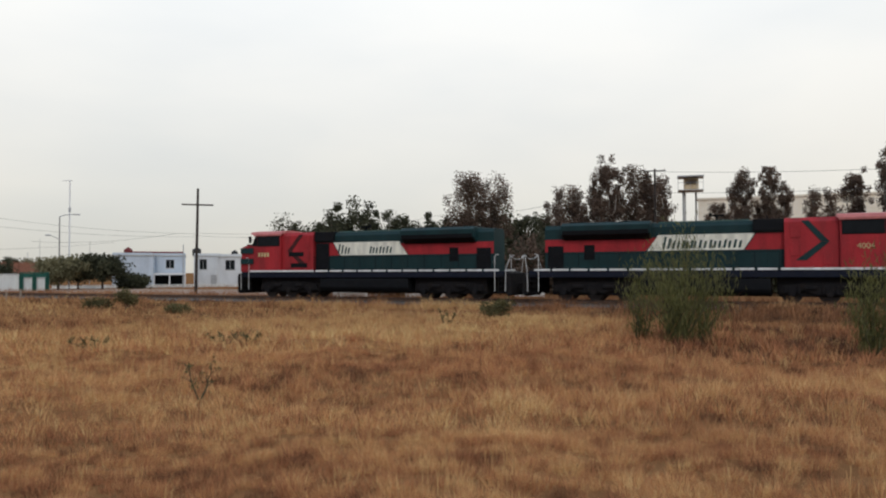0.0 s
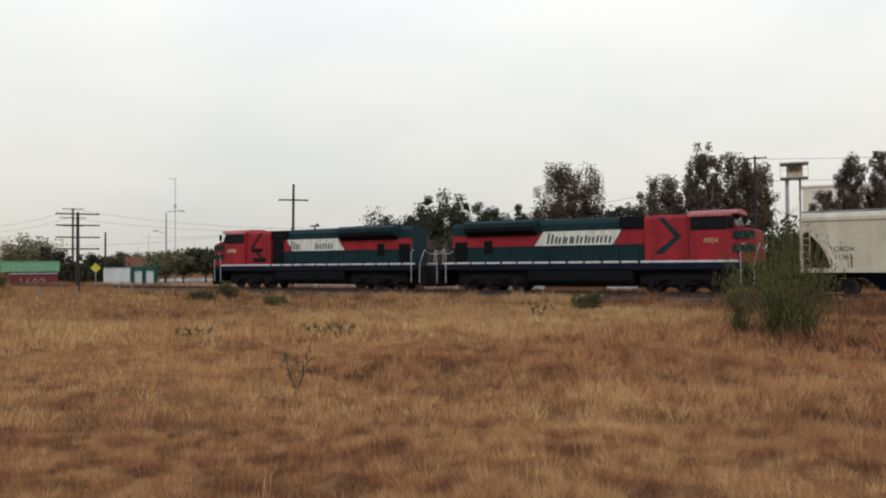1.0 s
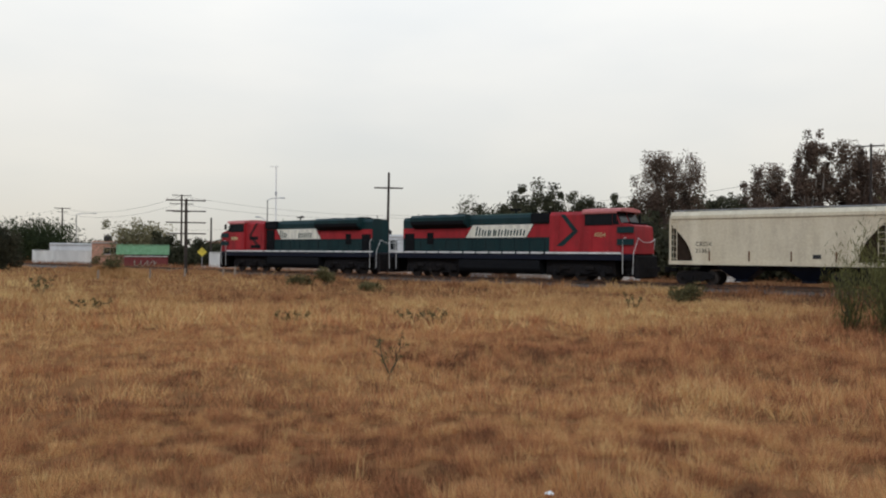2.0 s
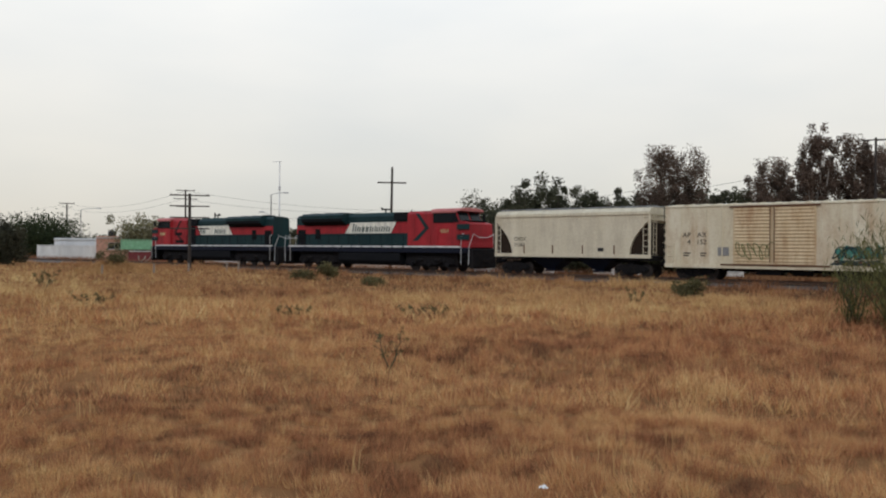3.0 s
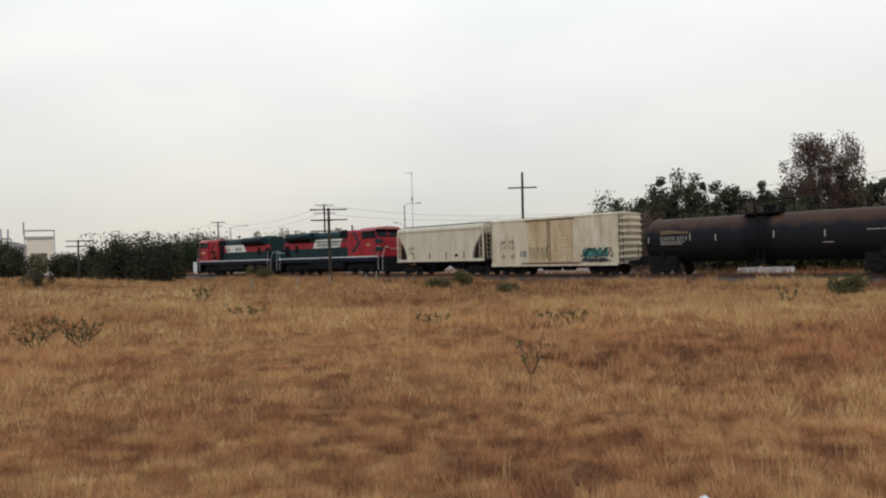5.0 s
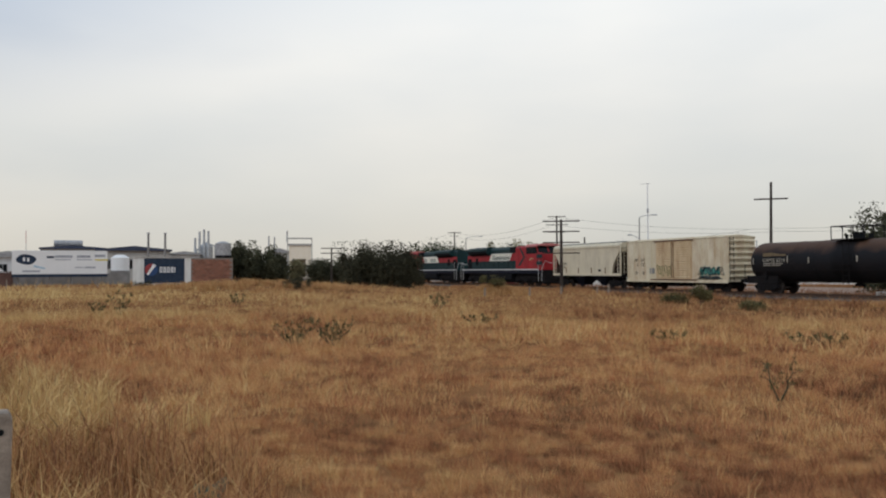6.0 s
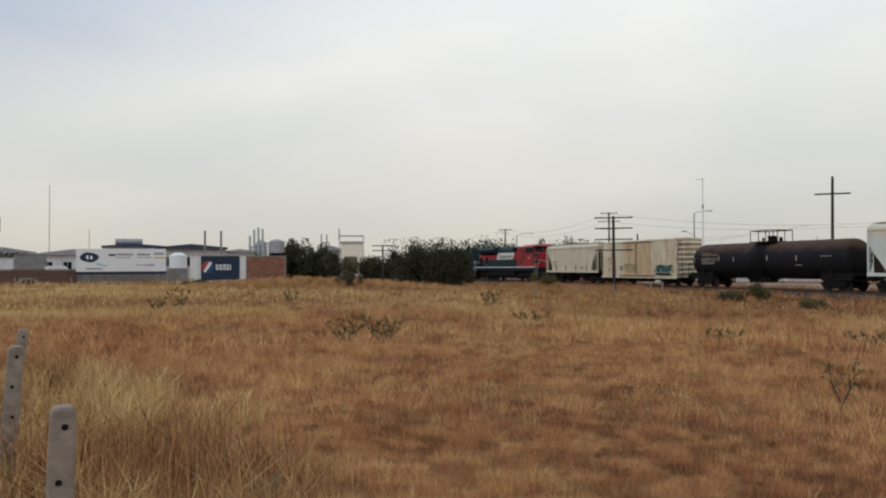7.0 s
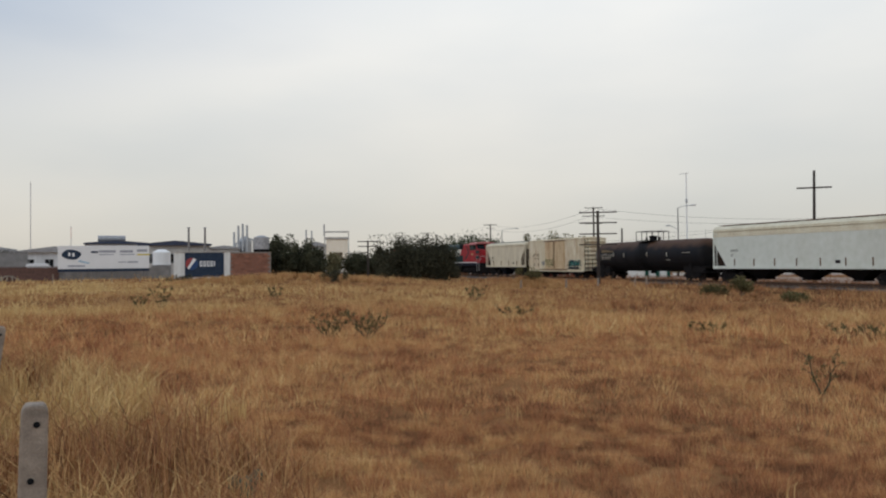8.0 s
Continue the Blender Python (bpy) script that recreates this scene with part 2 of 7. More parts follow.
M = {
    "green": mat("dark green loco paint", (0.010, 0.036, 0.038), 0.5, grime=0.35, grime_col=(0.02, 0.022, 0.02), spec=0.2, streak=True, scale=1.2),
    "roofgreen": mat("pale green roof paint with highlight", (0.060, 0.125, 0.105), 0.5, grime=0.4, scale=1.2),
    "red": mat("faded red loco paint", (0.41, 0.028, 0.034), 0.5, col2=(0.30, 0.020, 0.025), spec=0.2, grime=0.6, grime_col=(0.11, 0.022, 0.022), streak=True, scale=1.1),
    "pink": mat("sun-bleached red roof paint", (0.60, 0.19, 0.175), 0.55, grime=0.25),
    "soot": mat("dark sooty steel", (0.010, 0.011, 0.013), 0.75, grime=0.3, grime_col=(0.018, 0.015, 0.013), spec=0.1),
    "under": mat("grimy black underframe steel", (0.015, 0.014, 0.015), 0.85, grime=0.5, grime_col=(0.030, 0.022, 0.016), bump=0.3, spec=0.1),
    "navy": mat("dark navy frame paint", (0.009, 0.012, 0.024), 0.6, grime=0.35, grime_col=(0.02, 0.02, 0.022), spec=0.15),
    "lwhite": mat("weathered white panel paint", (0.88, 0.85, 0.72), 0.5, grime=0.12, streak=True),
    "stripe": mat("white sill stripe paint", (0.80, 0.80, 0.77), 0.5, grime=0.3),
    "letter": mat("dark green lettering paint", (0.012, 0.05, 0.045), 0.5),
    "gold": mat("yellowed number paint", (0.6, 0.5, 0.25), 0.5),
    "rail_white": mat("white handrail paint", (0.75, 0.75, 0.72), 0.45, grime=0.3),
    "dirtyred": mat("soot-stained dark red paint", (0.075, 0.016, 0.016), 0.6, col2=(0.045, 0.012, 0.012), spec=0.2),
    "glass": glassy("dark cab glass", (0.012, 0.014, 0.016)),
    "cream": mat("cream hopper paint", (0.70, 0.63, 0.475), 0.6, col2=(0.60, 0.53, 0.385), grime=0.35, grime_col=(0.22, 0.16, 0.10), streak=True, scale=0.9),
    "bluewhite": mat("blue-white hopper paint", (0.67, 0.70, 0.625), 0.6, col2=(0.62, 0.65, 0.585), grime=0.2, grime_col=(0.3, 0.27, 0.21), streak=True, scale=0.25),
    "boxpaint": mat("rust-streaked pale boxcar paint", (0.72, 0.65, 0.49), 0.65, col2=(0.62, 0.54, 0.38), grime=0.6, grime_col=(0.36, 0.19, 0.08), streak=True, scale=1.1),
    "boxdoor": mat("yellowed rusty door paint", (0.66, 0.53, 0.34), 0.6, col2=(0.56, 0.42, 0.25), grime=0.65, grime_col=(0.32, 0.15, 0.06), streak=True, scale=1.4),
    "rust": mat("brown rusted steel", (0.16, 0.075, 0.040), 0.85, grime=0.5, bump=0.3),
    "tank": mat("black tank paint with a rusty top", (0.009, 0.010, 0.013), 0.6, col2=(0.013, 0.012, 0.013), grime=0.4, grime_col=(0.030, 0.020, 0.016), scale=0.6, spec=0.15),
    "endbrown": mat("dark rust-brown end framing", (0.035, 0.024, 0.018), 0.9, grime=0.5, grime_col=(0.06, 0.035, 0.02), spec=0.1),
    "mark": mat("black stencil paint", (0.03, 0.03, 0.032), 0.6),
    "markwhite": mat("white stencil paint", (0.48, 0.44, 0.36), 0.6, grime=0.4),
    "teal": mat("turquoise spray paint", (0.07, 0.27, 0.22), 0.5),
    "darkspray": mat("dark spray paint", (0.02, 0.05, 0.06), 0.5),
    "greenspray": mat("olive spray paint", (0.13, 0.16, 0.05), 0.5),
    "wheel": mat("worn wheel steel", (0.06, 0.05, 0.045), 0.5, metal=0.6, grime=0.5),
    "railsteel": mat("rusty rail steel", (0.14, 0.085, 0.06), 0.55, metal=0.4, grime=0.4),
    "ballast": mat("grey crushed ballast", (0.17, 0.15, 0.135), 0.95, col2=(0.08, 0.07, 0.062), scale=9, bump=1.0),
    "sleeper": mat("weathered timber sleeper", (0.13, 0.10, 0.08), 0.9, grime=0.4, bump=0.5, rnd=0.2),
    "pole": mat("dark creosoted timber", (0.060, 0.047, 0.040), 0.9, col2=(0.035, 0.028, 0.024), streak=True, bump=0.4),
    "concrete": mat("rough grey concrete", (0.36, 0.295, 0.235), 0.9, col2=(0.24, 0.195, 0.155), scale=12, grime=0.7, grime_col=(0.12, 0.095, 0.075), bump=0.3),
    "paleconcrete": mat("pale cement", (0.52, 0.51, 0.48), 0.9, grime=0.3, grime_col=(0.25, 0.22, 0.19), scale=0.7, streak=True),
    "galv": mat("galvanised steel pole", (0.50, 0.51, 0.52), 0.5, metal=0.3),
    "ins": mat("porcelain insulator", (0.45, 0.43, 0.40), 0.3),
    "housewhite": mat("off-white rendered wall", (0.76, 0.78, 0.79), 0.9, grime=0.3, grime_col=(0.32, 0.30, 0.27), scale=0.6, streak=True),
    "houseblue": mat("pale blue rendered wall", (0.60, 0.67, 0.75), 0.9, grime=0.3, grime_col=(0.3, 0.3, 0.3), scale=0.6, streak=True),
    "limewall": mat("white limewash wall", (0.78, 0.79, 0.76), 0.9, grime=0.3, grime_col=(0.36, 0.31, 0.25), scale=0.7, streak=True),
    "tealpaint": mat("teal gate paint", (0.018, 0.11, 0.08), 0.6),
    "lime": mat("bright green wall paint", (0.22, 0.45, 0.25), 0.8, grime=0.3, grime_col=(0.3, 0.4, 0.35)),
    "oldred": mat("dull red-brown block wall", (0.17, 0.095, 0.075), 0.9, col2=(0.11, 0.065, 0.055), grime=0.3),
    "maroon": mat("maroon painted wall", (0.20, 0.045, 0.045), 0.85, grime=0.3),
    "orange": mat("salmon house paint", (0.62, 0.34, 0.24), 0.85, grime=0.25),
    "brick": mat("red brick", (0.30, 0.135, 0.085), 0.9, col2=(0.22, 0.10, 0.07), scale=5, grime=0.3, rnd=0.22),
    "mortar": mat("grey mortar", (0.25, 0.21, 0.18), 0.95, scale=6),
    "factory": mat("cream factory wall", (0.88, 0.80, 0.66), 0.9, col2=(0.80, 0.72, 0.58), grime=0.2, grime_col=(0.45, 0.38, 0.30), scale=0.15, streak=True),
    "steelroof": mat("dark blue corrugated roof", (0.05, 0.065, 0.11), 0.5, grime=0.3),
    "greywall": mat("grey block wall", (0.30, 0.29, 0.28), 0.9, scale=1.0, grime=0.3),
    "signblue": mat("deep blue sign paint", (0.016, 0.034, 0.068), 0.6, grime=0.3, grime_col=(0.07, 0.08, 0.10)),
    "signwhite": mat("white sign paint", (0.80, 0.80, 0.79), 0.6, col2=(0.76, 0.76, 0.75), scale=0.8),
    "signred": mat("red sign paint", (0.55, 0.05, 0.05), 0.6),
    "faded_red": mat("faded red sign paint", (0.36, 0.06, 0.06), 0.6, grime=0.4, grime_col=(0.1, 0.08, 0.1)),
    "disc_blue": mat("mid blue sign paint", (0.03, 0.075, 0.20), 0.6, grime=0.3),
    "signgrey": mat("grey print", (0.42, 0.43, 0.47), 0.6),
    "yellow": mat("yellow sign paint", (0.75, 0.6, 0.08), 0.6),
    "water_tank": mat("black plastic water tank", (0.03, 0.028, 0.028), 0.5),
    "tin": mat("weathered tin roof", (0.45, 0.45, 0.46), 0.5, metal=0.3, grime=0.4),
    "bark": mat("grey brown bark", (0.13, 0.10, 0.08), 0.95, bump=0.6, scale=6),
    "palebark": mat("pale eucalyptus bark", (0.36, 0.31, 0.26), 0.9, scale=4, bump=0.3),
    "cactus": mat("grey-green cactus skin", (0.11, 0.125, 0.085), 0.8, scale=14, grime=0.4),
    "tan": mat("faded tan paint", (0.20, 0.145, 0.08), 0.8, grime=0.5),
    "greenstem": mat("green-brown broom stem", (0.10, 0.095, 0.045), 0.85),
    "creamtop": mat("yellowed cream roof paint", (0.72, 0.68, 0.52), 0.6, col2=(0.64, 0.58, 0.43), grime=0.3, grime_col=(0.3, 0.2, 0.12), scale=0.8),
    "dirt": mat("pale pinkish trodden dirt", (0.40, 0.30, 0.235), 0.95, col2=(0.31, 0.225, 0.17), scale=0.5, grime=0.4, grime_col=(0.22, 0.15, 0.11), bump=0.4, spec=0.05),
    "soil": None,
    "wire": mat("dark cable", (0.05, 0.05, 0.055), 0.6),
}


# ---- building helpers ----
def part(name, bm, material, parent=None, label="", smooth=False):
    me = bpy.data.meshes.new(name)
    bmesh.ops.recalc_face_normals(bm, faces=bm.faces)
    bm.to_mesh(me)
    bm.free()
    me.materials.append(M[material] if isinstance(material, str) else material)
    if smooth:
        me.shade_smooth()
    ob = new(name, me)
    if parent is not None:
        ob.parent = parent
    if label:
        ob["label"] = label
    return ob


def thing(name, label, category, at=(0, 0, 0), rz=0.0, group="", kind="", ry=0.0, rx=0.0):
    ob = new(name)
    ob.matrix_basis = pose(*at, rx, ry, rz)
    return tagged(ob, label, category, group, kind)


def B():
    return bmesh.new()


def box(bm, x0, x1, y0, y1, z0, z1, bevel=0.0):
    vs = [bm.verts.new((x, y, z)) for x in (x0, x1) for y in (y0, y1) for z in (z0, z1)]
    fs = [bm.faces.new([vs[i] for i in q]) for q in ((0, 1, 3, 2), (4, 6, 7, 5), (0, 4, 5, 1), (2, 3, 7, 6), (0, 2, 6, 4), (1, 5, 7, 3))]
    if bevel > 0:
        es = list({e for f in fs for e in f.edges})
        bmesh.ops.bevel(bm, geom=es, offset=bevel, segments=2, affect="EDGES", profile=0.6)
    return bm


def prism(bm, pts, a0, a1, axis="y", bevel=0.0):
    """A polygon swept along an axis: pts are (x, z) along y, (y, z) along x, (x, y) along z."""
    def put(p, a):
        return {"y": (p[0], a, p[1]), "x": (a, p[0], p[1]), "z": (p[0], p[1], a)}[axis]
    lo, hi = [bm.verts.new(put(p, a0)) for p in pts], [bm.verts.new(put(p, a1)) for p in pts]
    k = len(pts)
    fs = [bm.faces.new(lo), bm.faces.new(hi[::-1])]
    fs += [bm.faces.new([lo[i], lo[(i + 1) % k], hi[(i + 1) % k], hi[i]]) for i in range(k)]
    if bevel > 0:
        es = list({e for f in fs for e in f.edges})
        bmesh.ops.bevel(bm, geom=es, offset=bevel, segments=2, affect="EDGES", profile=0.6)
    return bm


def rod(bm, p, q, r, r2=None, seg=8):
    """A round bar from p to q, tapering from r to r2."""
    p, q = Vector(p), Vector(q)
    d = q - p
    if d.length < 1e-6:
        return bm
    m = Matrix.Translation((p + q) / 2) @ d.to_track_quat("Z", "Y").to_matrix().to_4x4()
    bmesh.ops.create_cone(bm, cap_ends=True, segments=seg, radius1=r, radius2=r if r2 is None else r2, depth=d.length, matrix=m)
    return bm


def path(bm, pts, r, seg=6):
    for a, b in zip(pts, pts[1:]):
        rod(bm, a, b, r, seg=seg)
    return bm


def ball(bm, c, r, sub=2, scale=(1, 1, 1)):
    bmesh.ops.create_icosphere(bm, subdivisions=sub, radius=r, matrix=Matrix.Translation(c) @ Matrix.Diagonal((*scale, 1)))
    return bm


def lettering(text, size, material, parent, at, name="lettering", face=-1):
    """Painted writing on a side that faces -y, as a thin mesh."""
    cu = bpy.data.curves.new("text", "FONT")
    cu.body, cu.size, cu.extrude, cu.align_x = text, size, 0.002, "LEFT"
    tmp = bpy.data.objects.new("text", cu)
    scene.collection.objects.link(tmp)
    dg = bpy.context.evaluated_depsgraph_get()
    me = bpy.data.meshes.new_from_object(tmp.evaluated_get(dg))
    bpy.data.objects.remove(tmp)
    me.materials.clear()
    me.materials.append(M[material])
    ob = new(name, me)
    ob.parent = parent
    ob.matrix_basis = pose(*at, 90, 0, 0)
    return ob


def polar(az, r, z=0.0):
    """A place by its bearing to the left of +y and its distance from the standing place."""
    return (-math.sin(radians(az)) * r, math.cos(radians(az)) * r, z)


def high(el, r):
    """The height that shows at that elevation at that distance from the eye."""
    return 1.6 + r * math.tan(radians(el))


# ---- the ground ----
rng = np.random.default_rng(7)
TABLE = rng.random((256, 256))


def vnoise(x, y, s):
    x, y = np.asarray(x) / s, np.asarray(y) / s
    i, j = np.floor(x).astype(int), np.floor(y).astype(int)
    u, v = x - i, y - j
    u, v = u * u * (3 - 2 * u), v * v * (3 - 2 * v)
    a, b = TABLE[i % 256, j % 256], TABLE[(i + 1) % 256, j % 256]
    c, d = TABLE[i % 256, (j + 1) % 256], TABLE[(i + 1) % 256, (j + 1) % 256]
    return (a * (1 - u) + b * u) * (1 - v) + (c * (1 - u) + d * u) * v


def sstep(a, b, x):
    t = np.clip((np.asarray(x, float) - a) / (b - a), 0, 1)
    return t * t * (3 - 2 * t)


HUMPS = [(-50.5, 27.0, 0.55, 1.6, 1.6), (-62.0, 11.5, 0.72, 3.0, 7.0), (-47, 33, 0.35, 4, 2.5), (-70, 22, 0.4, 6, 5)]


def gz(x, y):
    x, y = np.asarray(x, float), np.asarray(y, float)
    z = -0.42 * sstep(6, 36, y) + 0.0 * x
    for hx, hy, h, sx, sy in HUMPS:
        z = z + h * np.exp(-((x - hx) / sx) ** 2 - ((y - hy) / sy) ** 2)
    near = 1 - sstep(200, 400, np.hypot(x, y))
    field = 1 - sstep(41.5, 44.0, y)
    z = z + near * field * (0.26 * (vnoise(x, y, 5.0) - 0.5) + 0.16 * (vnoise(x + 31, y, 1.25) - 0.5) + 0.05 * (vnoise(x, y + 17, 0.5) - 0.5)) * sstep(0.5, 5, np.hypot(x, y))
    return z - 0.12 * sstep(42, 44.5, y)


def soil_mat():
    mt = mat("dry litter and soil", (0.30, 0.152, 0.066), 0.95, col2=(0.20, 0.098, 0.044), scale=0.9, grime=0.6, grime_col=(0.10, 0.055, 0.030), spec=0.0, bump=0.9)
    return mt


M["soil"] = soil_mat()


def ground():
    radii = np.concatenate([[0.0], np.geomspace(0.6, 90, 120), np.geomspace(95, 4000, 26)])
    na = 300
    ang = np.linspace(0, 2 * np.pi, na, endpoint=False)
    rr, aa = np.meshgrid(radii[1:], ang, indexing="ij")
    x, y = rr * np.cos(aa), rr * np.sin(aa)
    verts = np.concatenate([[[0, 0, float(gz(0, 0))]], np.stack([x, y, gz(x, y)], -1).reshape(-1, 3)])
    faces = [(0, 1 + k, 1 + (k + 1) % na) for k in range(na)]
    for i in range(len(radii) - 2):
        a, b = 1 + i * na, 1 + (i + 1) * na
        faces += [(a + k, b + k, b + (k + 1) % na, a + (k + 1) % na) for k in range(na)]
    me = bpy.data.meshes.new("ground")
    me.from_pydata(verts.tolist(), [], faces)
    me.materials.append(M["soil"])
    me.shade_smooth()
    return tagged(new("ground", me), "dry brown field soil with straw litter", "ground", kind="structure")


ground()


def blades(name, label, category, x, y, z, h, w, lean, tint, material, bend=0.5, parent=None, kind="stuff", simple=False, az=None):
    """Many thin blades in one mesh: bent ones of five corners, or simple ones of three."""
    k = len(x)
    az = rng.random(k) * 2 * np.pi if az is None else az
    face = rng.random(k) * 2 * np.pi
    dx, dy = np.cos(az) * lean * h, np.sin(az) * lean * h
    sx, sy = np.cos(face) * w / 2, np.sin(face) * w / 2
    nv = 3 if simple else 5
    co = np.empty((k, nv, 3), np.float32)
    m = bend * 0.5
    co[:, 0] = np.stack([x - sx, y - sy, z - 0.04], -1)
    co[:, 1] = np.stack([x + sx, y + sy, z - 0.04], -1)
    if not simple:
        co[:, 2] = np.stack([x + sx * 0.8 + dx * m * 0.6, y + sy * 0.8 + dy * m * 0.6, z + h * 0.55], -1)
        co[:, 3] = np.stack([x - sx * 0.8 + dx * m * 0.6, y - sy * 0.8 + dy * m * 0.6, z + h * 0.55], -1)
    co[:, nv - 1] = np.stack([x + dx, y + dy, z + h * (1 - 0.25 * np.minimum(lean, 1))], -1)
    tri = np.array([0, 1, 2] if simple else [0, 1, 2, 0, 2, 3, 3, 2, 4])
    idx = (np.arange(k, dtype=np.int64)[:, None] * nv + tri).ravel()
    me = bpy.data.meshes.new(name)
    me.vertices.add(k * nv)
    me.vertices.foreach_set("co", co.ravel())
    me.loops.add(len(idx))
    me.loops.foreach_set("vertex_index", idx.astype(np.int32))
    me.polygons.add(len(idx) // 3)
    me.polygons.foreach_set("loop_start", np.arange(0, len(idx), 3, dtype=np.int32))
    at = me.attributes.new("tint", "FLOAT", "POINT")
    at.data.foreach_set("value", np.repeat(np.clip(tint, 0, 1), nv).astype(np.float32))
    me.update(calc_edges=True)
    me.materials.append(material)
    ob = new(name, me)
    if parent is not None:
        ob.parent = parent
    return tagged(ob, label, category, kind=kind)


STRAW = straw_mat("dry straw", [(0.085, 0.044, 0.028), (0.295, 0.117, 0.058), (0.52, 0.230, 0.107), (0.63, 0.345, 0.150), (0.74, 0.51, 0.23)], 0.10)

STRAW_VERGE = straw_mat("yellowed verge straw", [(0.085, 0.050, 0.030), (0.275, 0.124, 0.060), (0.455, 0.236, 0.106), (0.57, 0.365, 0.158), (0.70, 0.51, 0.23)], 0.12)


def sector(k, r0, r1, a0=-14, a1=116):
    """Even scatter over a ring sector of the field."""
    r = np.sqrt(rng.random(k) * (r1 * r1 - r0 * r0) + r0 * r0)
    a = np.radians(a0 + rng.random(k) * (a1 - a0))
    return -np.sin(a) * r, np.cos(a) * r, r


def patch(x, y):
    """How yellow or rusty the grass is from place to place."""
    return 0.55 * vnoise(x, y, 6.0) + 0.3 * vnoise(x + 77, y + 13, 1.7) + 0.15 * vnoise(x, y + 50, 0.5)


# bearing, distance and half width of dark spots that imitate shaded clump fronts
SHADE_SPOTS = [(34.3, 6.6, 0.48), (26.8, 6.5, 0.26), (39.3, 5.7, 0.31), (30.9, 5.6, 0.12), (21.3, 6.3, 0.16), (35.6, 8.3, 0.18), (39.0, 8.1, 0.18), (27.8, 11.9, 0.35), (43.3, 8.2, 0.21), (32.7, 5.1, 0.15), (17.4, 14.3, 0.58), (8.1, 8.9, 0.7), (8.2, 11.8, 0.3), (17.3, 5.2, 0.17), (3.7, 6.2, 0.27), (15.0, 9.2, 0.27),
        (51.9, 7.4, 0.3), (46.8, 7.7, 0.32), (56.3, 8.3, 0.27), (58.9, 6.6, 0.24), (52.6, 5.9, 0.22), (55.5, 15.9, 0.35), (83.1, 10.7, 0.27), (75.8, 8.3, 0.18), (72.8, 7.6, 0.17), (67.8, 5.8, 0.24), (62.4, 8.2, 0.18), (56.3, 10.0, 0.22), (-1.0, 10.0, 1.2), (40.0, 20.0, 0.6)]


def worn(x, y):
    """Shade of clump fronts put into the tint, wider across the bearing than along it; grass slightly shorter there."""
    v = np.zeros_like(x)
    for az, r, across in SHADE_SPOTS:
        across, along = 0.85 * across, 0.10 + 0.3 * across
        px, py, _ = polar(az, r)
        c, d = math.cos(radians(az)), math.sin(radians(az))
        u, q = (x - px) * c + (y - py) * d, -(x - px) * d + (y - py) * c
        v = np.maximum(v, np.exp(-(u / across) ** 2 - (q / along) ** 2))
    return v * (0.75 + 0.8 * (vnoise(x, y, 0.25) - 0.3))


def mounds(x, y, g):
    """Nearest tussock centre on a jittered lattice of that spacing: its place, how far up its dome a point lies, and a chance value."""
    ci, cj = np.floor(x / g).astype(int), np.floor(y / g).astype(int)
    best = np.full(len(x), 1e9)
    bx, by, luck = np.zeros(len(x)), np.zeros(len(x)), np.zeros(len(x))
    for di in (-1, 0, 1):
        for dj in (-1, 0, 1):
            i, j = ci + di, cj + dj
            cx, cy = (i + 0.1 + 0.8 * TABLE[i % 256, j % 256]) * g, (j + 0.1 + 0.8 * TABLE[(i + 91) % 256, (j + 37) % 256]) * g
            d = np.hypot(x - cx, y - cy) * (0.8 + 0.5 * TABLE[(i + 13) % 256, (j + 171) % 256])
            near = d < best
            best, bx, by = np.where(near, d, best), np.where(near, cx, bx), np.where(near, cy, by)
            luck = np.where(near, TABLE[(i + 57) % 256, (j + 203) % 256], luck)
    return bx, by, np.clip(1 - (best / (0.60 * g)) ** 2, 0, 1), luck


